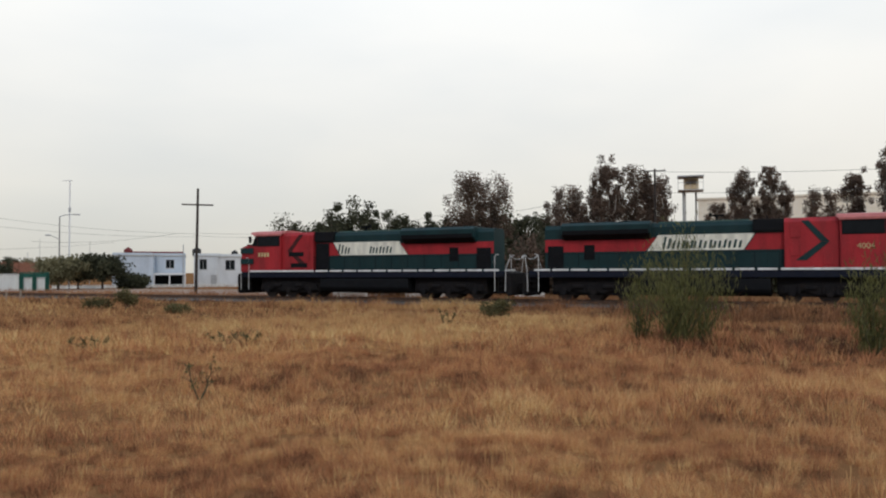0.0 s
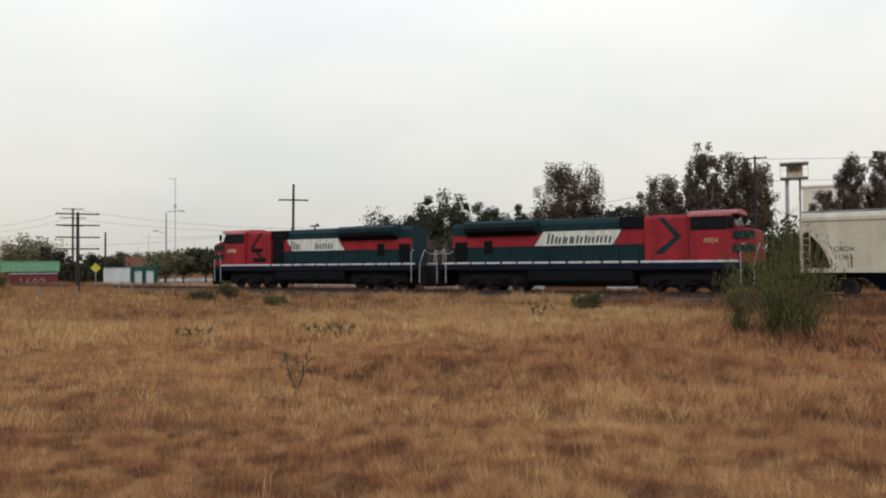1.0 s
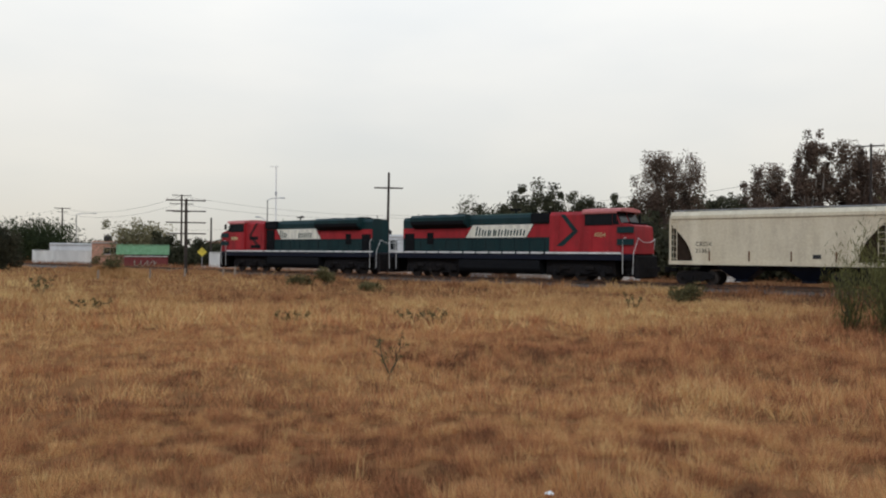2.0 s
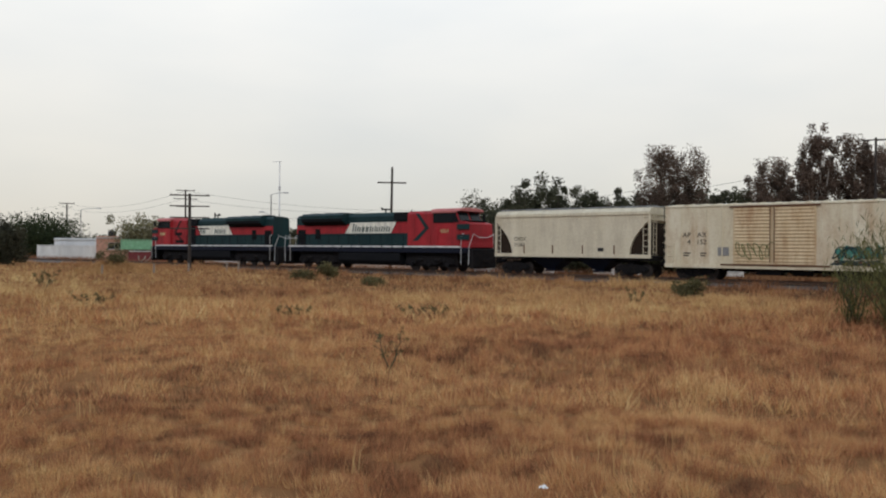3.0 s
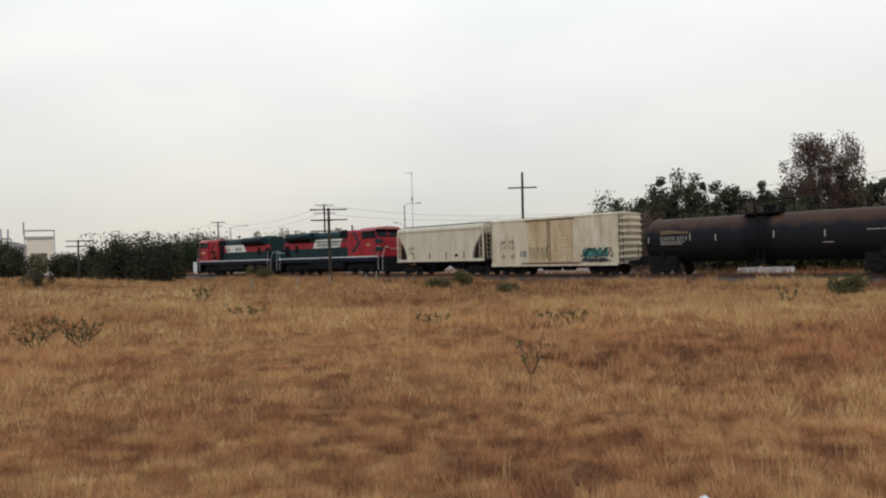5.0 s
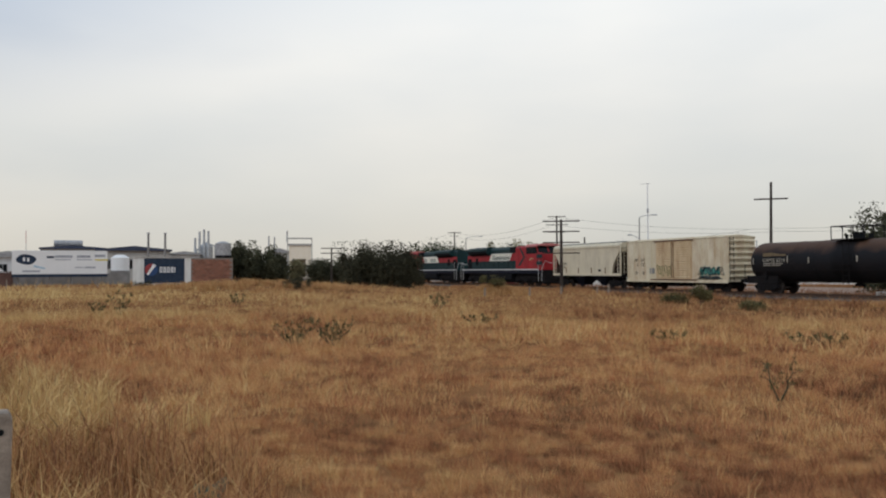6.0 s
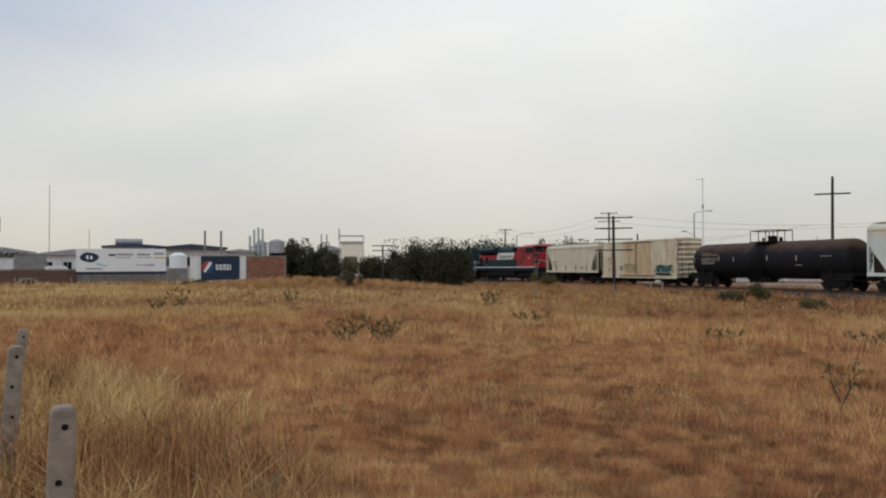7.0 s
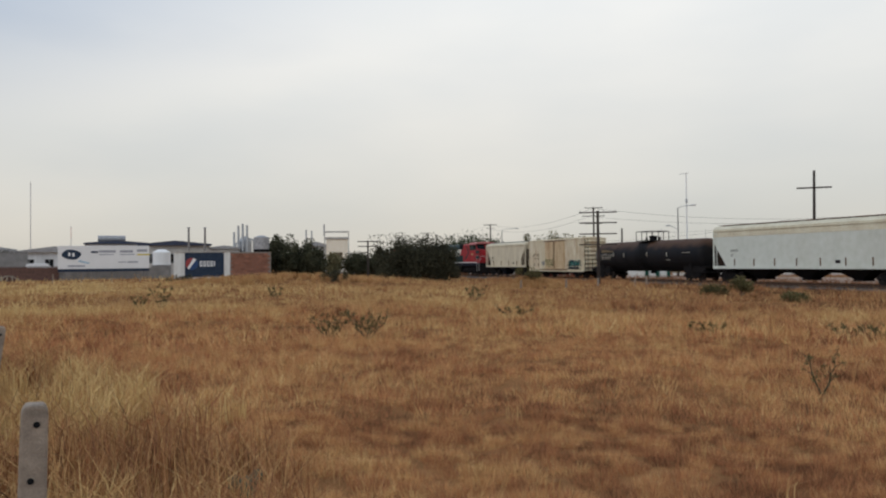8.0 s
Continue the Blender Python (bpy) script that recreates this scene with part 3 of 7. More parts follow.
def field_grass():
    rounds = ((12000, 0.35, 2.2, 0.13, 0.006, 0, 360), (28000, 2.2, 12.0, 0.2, 0.018, 114, 348), (30000, 12.0, 45.0, 0.28, 0.05, 114, 348),
              (20000, 2.2, 4.1, 0.13, 0.006, -14, 116), (400000, 4.1, 8.0, 0.098, 0.0038, -14, 116), (310000, 8.0, 16.0, 0.15, 0.0074, -14, 116), (260000, 16.0, 34.0, 0.22, 0.019, -14, 116), (130000, 34.0, 75.0, 0.27, 0.042, -14, 116), (45000, 75.0, 150.0, 0.36, 0.085, -14, 116))
    for k, r0, r1, h, w, a0, a1 in rounds:
        x, y, r = sector(k, r0, r1, a0, a1)
        keep = y < 42.6 + 0.8 * vnoise(x, y, 2.0)
        x, y, r = x[keep], y[keep], r[keep]
        n = len(x)
        # domed tussocks whose stems fan outwards; gap stems are short and tinted dark as shade
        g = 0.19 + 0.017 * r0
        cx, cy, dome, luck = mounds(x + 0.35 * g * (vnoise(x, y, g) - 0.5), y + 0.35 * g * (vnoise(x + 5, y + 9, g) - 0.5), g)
        fan = np.arctan2(y - cy, x - cx) + rng.normal(size=n) * 0.9
        fine = vnoise(x + 21, y, 0.09 + 0.008 * r0)
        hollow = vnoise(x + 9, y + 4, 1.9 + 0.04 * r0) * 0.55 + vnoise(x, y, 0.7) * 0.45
        # hollows and the listed spots, to be darkened as if in shade
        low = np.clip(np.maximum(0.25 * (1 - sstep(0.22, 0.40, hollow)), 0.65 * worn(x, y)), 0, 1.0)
        # some tussocks are dead and grey-brown, oftener in the shaded hollows, some still straw yellow
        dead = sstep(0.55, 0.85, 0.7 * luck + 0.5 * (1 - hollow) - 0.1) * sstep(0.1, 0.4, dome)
        tall = 0.6 + 0.8 * vnoise(x + 40, y + 8, 3.5)
        az = np.degrees(np.arctan2(-x, y))
        verge = sstep(28, 37, y) * (1 - sstep(70, 100, r))
        rusty = sstep(13, 22, y) * (1 - sstep(8, 16, az))
        hh = h * tall * (0.45 + 0.8 * rng.random(n)) * (1 - 0.2 * np.minimum(low, 1)) * (0.12 + 1.2 * np.sqrt(dome)) * (0.7 + 0.6 * fine) * (1 + 0.1 * verge + 0.9 * rusty * verge)
        hh *= np.where(rng.random(n) < 0.035, 1.7, 1.0)
        p = np.clip((patch(x, y) - 0.5) * 1.7 + 0.5, 0, 1)
        west = sstep(60, 100, az) * sstep(11, 32, r)
        east = 1 - sstep(6, 24, az)
        yellow = verge * (1 - rusty) * sstep(0.45, 0.7, vnoise(x + 8, y * 2.2, 5.0))
        pale = np.exp(-((az - 20.5) / 4.5) ** 2 - ((r - 9.3) / 1.1) ** 2)
        # the low and dome terms paint shade between clumps into the tint
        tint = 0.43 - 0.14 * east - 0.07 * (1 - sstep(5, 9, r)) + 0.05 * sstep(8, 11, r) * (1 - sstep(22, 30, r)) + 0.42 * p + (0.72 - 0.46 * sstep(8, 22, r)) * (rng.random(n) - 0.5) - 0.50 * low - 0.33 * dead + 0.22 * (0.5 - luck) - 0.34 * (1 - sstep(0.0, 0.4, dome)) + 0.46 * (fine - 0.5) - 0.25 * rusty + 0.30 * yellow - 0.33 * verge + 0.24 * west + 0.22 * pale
        # rust-red stems give way to yellowed ones farther out
        wide, lean = w * (0.6 + 0.8 * rng.random(n)), 0.25 + 0.75 * rng.random(n)
        faded = rng.random(n) < sstep(11, 36, r + 9 * (vnoise(x, y, 6.0) - 0.5))
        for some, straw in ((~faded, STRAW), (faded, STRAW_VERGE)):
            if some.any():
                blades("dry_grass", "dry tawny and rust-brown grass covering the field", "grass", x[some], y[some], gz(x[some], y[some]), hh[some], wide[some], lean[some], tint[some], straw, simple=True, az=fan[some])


def tall_tufts():
    """Taller pale seed stalks and the rank straw beside the fence posts and the line."""
    xs, ys, hs, ws, ts = [], [], [], [], []
    def tuft(cx, cy, n, rad, h, w, tint, mixed=0.35):
        a, q = rng.random(n) * 2 * np.pi, np.sqrt(rng.random(n)) * rad
        xs.append(cx + q * np.cos(a)); ys.append(cy + q * np.sin(a))
        hs.append(h * (0.45 + 0.75 * rng.random(n))); ws.append(np.full(n, w)); ts.append(tint + mixed * (rng.random(n) - 0.5))
    # by the posts
    for i in range(520):
        r, a = 2.6 + 12 * rng.random() ** 1.1, 74 + 38 * rng.random()
        if a < 96 - (13 - r) * 1.8 + 9 * (rng.random() - 0.5):
            continue
        cx, cy, _ = polar(a, r)
        dead = float(sstep(0.3, 0.7, vnoise(cx, cy, 0.9)))
        tuft(cx, cy, 60, 0.20, 0.34 + 0.34 * rng.random(), 0.005 + 0.0006 * r, 0.40 + 0.48 * dead, 0.6)
        if i % 10 == 0:
            tuft(cx, cy, 3, 0.25, 0.5 + 0.25 * rng.random(), 0.009, 0.0, 0.1)
    # along the line
    for i in range(1500):
        cx, cy = -120 + 150 * rng.random(), 37.0 + 5.6 * rng.random()
        if vnoise(cx, cy, 6.0) < 0.42:
            continue
        tuft(cx, cy, 36, 0.4, 0.28 + (0.55 if i % 9 == 0 else 0.22) * rng.random(), 0.026, 0.30 + 0.5 * float(vnoise(cx + 5, cy, 9.0)))
    # stands of rust-red weeds before the line
    for i in range(900):
        cx, cy = -46 + 62 * rng.random(), 33.0 + 9.3 * rng.random()
        if vnoise(cx + 60, cy, 4.0) < (0.72 if cx < -9 else 0.35):
            continue
        tuft(cx, cy, 30, 0.45, 0.42 + 0.35 * rng.random(), 0.024, 0.14 + 0.2 * rng.random(), 0.25)
    for hx, hy, h, sx, sy in HUMPS[:2]:
        for i in range(170):
            tuft(hx + sx * 0.7 * rng.normal(), hy + sy * 0.6 * rng.normal(), 40, 0.4, 0.5, 0.035, 0.62)
    # stray stalks over the field
    for i in range(700):
        x, y, r = sector(1, 4, 30)
        tuft(float(x[0]), float(y[0]), 14, 0.12, 0.27 + 0.08 * rng.random(), 0.003 + 0.0004 * float(r[0]), 0.66)
    x, y = np.concatenate(xs), np.concatenate(ys)
    ok = y < 44.3
    x, y = x[ok], y[ok]
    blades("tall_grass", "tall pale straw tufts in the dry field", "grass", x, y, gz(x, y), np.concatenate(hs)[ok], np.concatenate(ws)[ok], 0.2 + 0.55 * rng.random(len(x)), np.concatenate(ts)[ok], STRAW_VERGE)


field_grass()
tall_tufts()


def far_verge():
    n = 45000
    x, y = -150 + 190 * rng.random(n), 51.2 + 40 * rng.random(n) ** 1.6
    p = patch(x, y)
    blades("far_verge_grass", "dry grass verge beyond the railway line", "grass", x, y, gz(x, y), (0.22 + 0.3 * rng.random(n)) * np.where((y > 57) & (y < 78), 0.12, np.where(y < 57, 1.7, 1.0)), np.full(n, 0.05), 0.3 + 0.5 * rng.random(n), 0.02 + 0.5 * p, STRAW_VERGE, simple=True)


far_verge()


def dirt_street():
    n = 60
    x = np.linspace(-190, -34, n)
    lo, hi = 58 + 1.6 * vnoise(x, x * 0, 9.0), 76 + 3 * vnoise(x + 40, x * 0, 11.0)
    bm = B()
    cols = []
    for k in range(n):
        row = [lo[k] + (hi[k] - lo[k]) * q for q in (0, 0.25, 0.5, 0.75, 1)]
        cols.append([bm.verts.new((x[k], y, float(gz(x[k], y)) + (0.005 if y in (row[0], row[-1]) else 0.05))) for y in row])
    for a, b in zip(cols, cols[1:]):
        for i in range(4):
            bm.faces.new([a[i], b[i], b[i + 1], a[i + 1]])
    tagged(part("road", bm, "dirt", smooth=True), "pale pinkish dirt street beyond the railway line", "road", kind="structure")


dirt_street()
RAIL = -0.2     # top of rail
TRACK = 47.39   # centre line of the track


def railway():
    bm = B()
    prism(bm, [(TRACK - 3.2, -0.62), (TRACK - 1.9, RAIL - 0.22), (TRACK + 1.9, RAIL - 0.22), (TRACK + 3.2, -0.62)], -260, 120, "x")
    tagged(part("ballast_bed", bm, "ballast"), "grey crushed stone ballast bed under the track", "ballast", kind="structure")
    track = thing("railway_track", "rusty steel rails on weathered timber sleepers", "railway track", (0, TRACK, RAIL), kind="structure")
    for y in (-0.7175, 0.7175):
        bm = B()
        prism(bm, [(y - 0.07, -0.17), (y + 0.07, -0.17), (y + 0.07, -0.15), (y + 0.012, -0.12), (y + 0.012, -0.04), (y + 0.036, -0.03), (y + 0.036, 0), (y - 0.036, 0), (y - 0.036, -0.03), (y - 0.012, -0.04), (y - 0.012, -0.12), (y - 0.07, -0.15)], -260, 120, "x")
        part("rail", bm, "railsteel", track)
    first = None
    for i in range(190):
        x = -96 + i * 0.62
        if first is None:
            bm = B()
            box(bm, -0.11, 0.11, -1.3, 1.3, -0.19, -0.172 + 0.02)
            first = part("sleeper", bm, "sleeper", track)
            first.matrix_basis = pose(x, 0, 0)
        else:
            o = first.copy()
            scene.collection.objects.link(o)
            o.matrix_basis = pose(x, 0, 0, 0, 0, 1.5 * math.sin(i * 7.3))
    return track


railway()


# ---- the train ----
WHEELSETS = []


def wheelset(car, x, r=0.46):
    bm = B()
    for s in (-1, 1):
        rod(bm, (0, s * 0.65, 0), (0, s * 0.78, 0), r, seg=28)
        rod(bm, (0, s * 0.63, 0), (0, s * 0.66, 0), r + 0.03, seg=28)
        rod(bm, (0, s * 0.78, 0), (0, s * 0.80, 0), r * 0.82, r * 0.7, seg=20)
        for k in range(6):
            a = k * math.pi / 3
            rod(bm, (0.16 * math.cos(a), s * 0.79, 0.16 * math.sin(a)), (0.16 * math.cos(a), s * 0.83, 0.16 * math.sin(a)), 0.03, seg=6)
    rod(bm, (0, -1.0, 0), (0, 1.0, 0), 0.08, seg=10)
    ob = part("wheelset", bm, "wheel", car, "worn steel wheels on an axle")
    ob.matrix_basis = pose(x, 0, r)
    WHEELSETS.append((ob, x, r))
    return ob


def freight_truck(car, x):
    for s in (-1, 1):
        bm = B()
        y0, y1 = s * 1.02 - 0.07, s * 1.02 + 0.07
        prism(bm, [(-1.15, 0.40), (-1.15, 0.60), (-0.55, 0.82), (0.55, 0.82), (1.15, 0.60), (1.15, 0.40), (0.75, 0.40), (0.42, 0.18), (-0.42, 0.18), (-0.75, 0.40)], y0, y1)
        for k in (-0.2, 0.0, 0.2):
            rod(bm, (k, s * 1.12, 0.28), (k, s * 1.12, 0.62), 0.075, seg=10)
        for k in (-0.9, 0.9):
            rod(bm, (k, s * 1.0, 0.46), (k, s * 1.17, 0.46), 0.13, seg=12)
        ob = part("truck_side_frame", bm, "under", car)
        ob.matrix_basis = pose(x, 0, 0)
    bm = B()
    box(bm, -0.2, 0.2, -1.1, 1.1, 0.45, 0.95, 0.03)
    ob = part("truck_bolster", bm, "under", car)
    ob.matrix_basis = pose(x, 0, 0)
    for k in (-0.9, 0.9):
        wheelset(car, x + k, 0.42)


def coupler(car, x, s):
    bm = B()
    box(bm, min(x, x + s * 0.55), max(x, x + s * 0.55), -0.11, 0.11, 0.75, 1.0, 0.03)
    box(bm, min(x + s * 0.5, x + s * 0.8), max(x + s * 0.5, x + s * 0.8), -0.2, 0.16, 0.70, 1.05, 0.05)
    part("coupler", bm, "under", car)


def ladder(car, x, y, z0, z1, along="x", w=0.4, mtl="rail_white", n=6):
    bm = B()
    d = Vector((1, 0, 0)) if along == "x" else Vector((0, 1, 0))
    a, b = Vector((x, y, z0)) - d * w / 2, Vector((x, y, z0)) + d * w / 2
    up = Vector((0, 0, z1 - z0))
    rod(bm, a, a + up, 0.025, seg=6)
    rod(bm, b, b + up, 0.025, seg=6)
    for i in range(n):
        k = up * ((i + 0.5) / n)
        rod(bm, a + k, b + k, 0.018, seg=6)
    return part("ladder", bm, mtl, car)


def locomotive(label, front, patched):
    """A six-axle hood diesel. front = -1 heads towards -x, +1 towards +x."""
    car = thing("locomotive", label, "locomotive", group="locomotives of the train")
    f = front

    def X(a, b):
        return (min(f * a, f * b), max(f * a, f * b))

    def fp(pts):
        return [(f * u, z) for u, z in pts]
    # frame and walkway
    bm = B(); box(bm, *X(-10.4, 10.4), -1.5, 1.5, 1.42, 1.83, 0.03)
    part("underframe", bm, "navy", car)
    for s in (-1, 1):
        # the sill stripe is broken by the handrail feet
        u = -10.1
        while u < 9.6:
            e1 = min(u + 1.15, 9.7)
            if u > 3.5:
                e1 = 9.7
            bm = B(); box(bm, *X(u + 0.07, e1 - 0.07), s * 1.53 - 0.02, s * 1.53 + 0.02, 1.83, 1.95)
            part("sill_stripe", bm, "stripe", car)
            u = e1 + 0.02
    # fuel tank, air reservoirs
    bm = B(); prism(bm, [(-1.35, 0.55), (-1.5, 0.75), (-1.5, 1.35), (1.5, 1.35), (1.5, 0.75), (1.35, 0.55), (0.9, 0.36), (-0.9, 0.36)], *X(-3.5, 3.5), "x", 0.04)
    part("fuel_tank", bm, "soot", car)
    for s in (-1, 1):
        bm = B(); rod(bm, (f * -3.0, s * 1.32, 1.5), (f * 2.7, s * 1.32, 1.5), 0.16, seg=14)
        part("air_reservoir", bm, "under", car)
    # hood
    bm = B(); prism(bm, [(-0.98, 1.83), (-0.98, 4.38), (-0.78, 4.62), (0.78, 4.62), (0.98, 4.38), (0.98, 1.83)], *X(-9.5, 4.2), "x", 0.02)
    hood = part("hood", bm, "green", car, "dark green engine hood")
    # roof panel in lighter green: the hood top's highlight is in its colour
    bm = B(); box(bm, *X(-2.6, 2.4), -0.72, 0.72, 4.62, 4.70, 0.03)
    part("roof_panel", bm, "roofgreen", car, "pale green roof panel with painted highlight")
    # radiator with its overhang
    bm = B(); prism(bm, [(-1.02, 3.72), (-1.55, 4.05), (-1.58, 4.55), (-1.30, 4.74), (1.30, 4.74), (1.58, 4.55), (1.55, 4.05), (1.02, 3.72)], *X(-8.3, -2.95), "x", 0.03)
    part("radiator_housing", bm, "green", car, "dark green overhanging radiator housing")
    for s in (-1, 1):
        bm = B(); prism(bm, [(s * 1.04, 3.68), (s * 1.58, 4.01), (s * 1.62, 4.26), (s * 1.585, 4.26), (s * 1.555, 4.04), (s * 1.02, 3.71)], *X(-8.2, -3.05), "x")
        part("radiator_screen", bm, "soot", car, "black radiator screen")
    for u in (-7.6, -6.0, -4.4):
        bm = B(); rod(bm, (f * u, 0, 4.74), (f * u, 0, 4.82), 0.62, seg=20)
        part("roof_fan", bm, "soot", car)
    # red band, white name panel
    for s in (-1, 1):
        y0, y1 = s * 0.985 - 0.012, s * 0.985 + 0.012
        bm = B(); prism(bm, fp([(-9.48, 2.98), (-9.48, 3.75), (-2.65, 3.75), (-3.30, 2.98)]), y0, y1)
        part("red_band", bm, "red", car, "faded red painted band")
        bm = B(); prism(bm, fp([(-3.22, 2.98), (-2.58, 3.90), (2.70, 3.90), (2.10, 2.98)]), y0, y1)
        part("name_panel", bm, "lwhite", car, "weathered white name panel")
        bm = B(); prism(bm, fp([(2.17, 2.98), (2.77, 3.90), (4.22, 3.90), (4.22, 2.98)]), y0, y1)
        part("red_band", bm, "red", car, "faded red painted band")
    # plain slanted bars stand for the company name; some have flaked off one panel
    u = -2.35
    for i, (w, hgt) in enumerate(((0.40, 0.70), (0.38, 0.47), (0.30, 0.47), (0.30, 0.47), (0.40, 0.47), (0.62, 0.47), (0.38, 0.47), (0.40, 0.47))):
        if not (patched and i in (2, 3, 4)):
            for v in ((0.0, w - 0.13) if i != 5 else (0.0, 0.24, 0.49)):
                z1 = 3.10 + hgt * (1.0 if v == 0 else 0.86)
                k = 0.22 * (z1 - 3.10)
                bm = B(); prism(bm, [(u + v, 3.10), (u + v + 0.13, 3.10), (u + v + 0.13 + k, z1), (u + v + k, z1)], -1.006, -0.994)
                part("name_bar", bm, "letter", car, "dark green painted bar")
        u += w + 0.16
    # hood doors, handles, dark louvred openings at the rear
    for s in (-1, 1):
        for u0, u1, z0, z1, mt in ((-9.3, -8.3, 1.95, 3.35, "soot"), (-7.0, -6.35, 2.5, 3.4, "soot"), (4.25, 5.0, 2.3, 3.5, "soot")):
            bm = B(); box(bm, *X(u0, u1), s * 1.0 - 0.02, s * 1.0 + 0.02, z0, z1, 0.008)
            for k in range(6):
                zz = z0 + (k + 0.5) * (z1 - z0) / 6
                box(bm, *X(u0 + 0.06, u1 - 0.06), s * 1.025 - 0.01, s * 1.025 + 0.01, zz - 0.03, zz + 0.03)
            part("louvre", bm, mt, car)
        for k in range(9):
            u0 = -2.9 + k * 0.78
            bm = B(); box(bm, *X(u0 + 0.02, u0 + 0.74), s * 0.99 - 0.014, s * 0.99 + 0.014, 1.98, 2.92, 0.01)
            part("hood_door", bm, "green", car)
    # tall electrical cabinet behind the cab, with a dark zigzag
    bm = B(); prism(bm, [(-1.32, 1.83), (-1.32, 4.45), (-1.1, 4.68), (1.1, 4.68), (1.32, 4.45), (1.32, 1.83)], *X(4.2, 6.9), "x", 0.03)
    part("electrical_cabinet", bm, "red", car, "faded red cabinet behind the cab")
    bm = B(); box(bm, *X(2.6, 4.19), -1.2, 1.2, 4.0, 4.66, 0.03)
    part("blower_housing", bm, "soot", car)
    for s in (-1, 1):
        y0, y1 = s * 1.33 - 0.014, s * 1.33 + 0.014
        bm = B(); prism(bm, fp([(5.05, 4.5), (5.42, 4.5), (6.42, 3.35), (6.02, 3.35)]), y0, y1)
        prism(bm, fp([(6.02, 3.34), (6.42, 3.34), (5.3, 2.35), (4.75, 2.35)]), y0, y1)
        part("zigzag", bm, "green" if f > 0 else "dirtyred", car, "dark painted zigzag")
        for u0, z0 in ((4.5, 2.6), (4.5, 3.6), (6.1, 2.1)):
            bm = B(); box(bm, *X(u0, u0 + 0.5), s * 1.34 - 0.02, s * 1.34 + 0.02, z0, z0 + 0.7, 0.01)
            part("cabinet_door", bm, "red", car)
    # cab
    bm = B(); prism(bm, fp([(6.9, 1.83), (6.9, 4.62), (9.15, 4.62), (9.55, 3.72), (9.55, 1.83)]), -1.5, 1.5, "y", 0.04)
    part("cab", bm, "red", car, "faded red crew cab")
    bm = B(); prism(bm, [(-1.58, 4.60), (-1.40, 4.78), (-0.5, 4.88), (0.5, 4.88), (1.40, 4.78), (1.58, 4.60)], *X(6.8, 9.6), "x", 0.02)
    part("cab_roof", bm, "pink", car, "sun-bleached red cab roof")
    for s in (-1, 1):
        bm = B(); box(bm, *X(7.0, 9.0), s * 1.505 - 0.014, s * 1.505 + 0.014, 3.70, 4.46, 0.01)
        fr = part("side_window_frame", bm, "soot", car)
        for a, b in ((7.08, 7.70), (7.76, 8.38), (8.44, 8.94)):
            bm = B(); box(bm, *X(a, b), s * 1.515 - 0.014, s * 1.515 + 0.014, 3.78, 4.38)
            part("side_window", bm, "glass", fr)
        bm = B(); box(bm, *X(6.95, 7.5), s * 1.52 - 0.02, s * 1.52 + 0.02, 1.95, 3.3, 0.02)
        part("cab_door", bm, "red", car)
        bm = B()
        rod(bm, (f * 9.3, s * 1.5, 4.2), (f * 9.4, s * 1.85, 4.2), 0.02)
        box(bm, *X(9.33, 9.45), s * 1.85 - 0.1, s * 1.85 + 0.1, 3.95, 4.45, 0.02)
        part("mirror", bm, "soot", car)
    for s in (-1, 1):
        bm = B(); prism(bm, fp([(9.20, 4.55), (9.24, 4.55), (9.60, 3.78), (9.56, 3.78)]), *sorted((s * 0.12, s * 1.35)))
        part("windscreen", bm, "glass", car, "dark sloping windscreen")
    for s in (-1, 1):
        bm = B(); prism(bm, fp([(9.02, 3.74), (9.02, 4.46), (9.18, 4.46), (9.50, 3.74)]), s * 1.505 - 0.014, s * 1.505 + 0.014)
        part("corner_window", bm, "glass", car, "dark corner cab window")
        bm = B(); box(bm, *X(6.85, 9.3), s * 1.53 - 0.05, s * 1.53 + 0.05, 4.48, 4.60, 0.01)
        part("rain_gutter", bm, "pink", car, "sun-bleached pink gutter")
    bm = B(); rod(bm, (f * 10.4, 0, 3.15), (f * 10.5, 0, 3.15), 0.2, seg=14)
    part("headlight", bm, "galv", car)
    bm = B(); box(bm, *X(9.6, 10.2), -1.2, 1.2, 3.80, 3.90, 0.03)
    part("nose_top", bm, "soot", car)
    # nose
    bm = B(); prism(bm, fp([(9.55, 1.83), (9.55, 3.86), (10.0, 3.80), (10.48, 3.66), (10.62, 1.83)]), -1.46, 1.46, "y", 0.06)
    part("nose", bm, "red", car, "red short nose")
    for s in (-1, 1):
        for z in (2.42, 3.20):
            bm = B(); box(bm, *X(9.35, 10.50), s * 1.51 - 0.06, s * 1.51 + 0.03, z, z + 0.40)
            part("nose_stripe", bm, "green", car, "dark green nose stripe")
        if f < 0:
            bm = B(); box(bm, *X(3.05, 4.15), s * 1.03 - 0.05, s * 1.03 + 0.05, 1.95, 3.86, 0.02)
            part("filter_door", bm, "soot", car, "sooty dark filter door")
            for a, z in ((5.6, 2.15), (5.6, 2.95)):
                bm = B(); box(bm, *X(a - 0.9, a + 0.7), s * 1.345 - 0.014, s * 1.345 + 0.014, z, z + 0.3)
                part("side_stripe", bm, "soot", car)
    if f > 0:
        lettering("4004", 0.42, "gold", car, (7.7, -1.53, 2.95), "running_number")
    else:
        for k in range(4):
            bm = B(); box(bm, -8.9 + k * 0.26, -8.74 + k * 0.26, -1.52, -1.495, 2.95, 3.25)
            part("number_bar", bm, "gold", car)
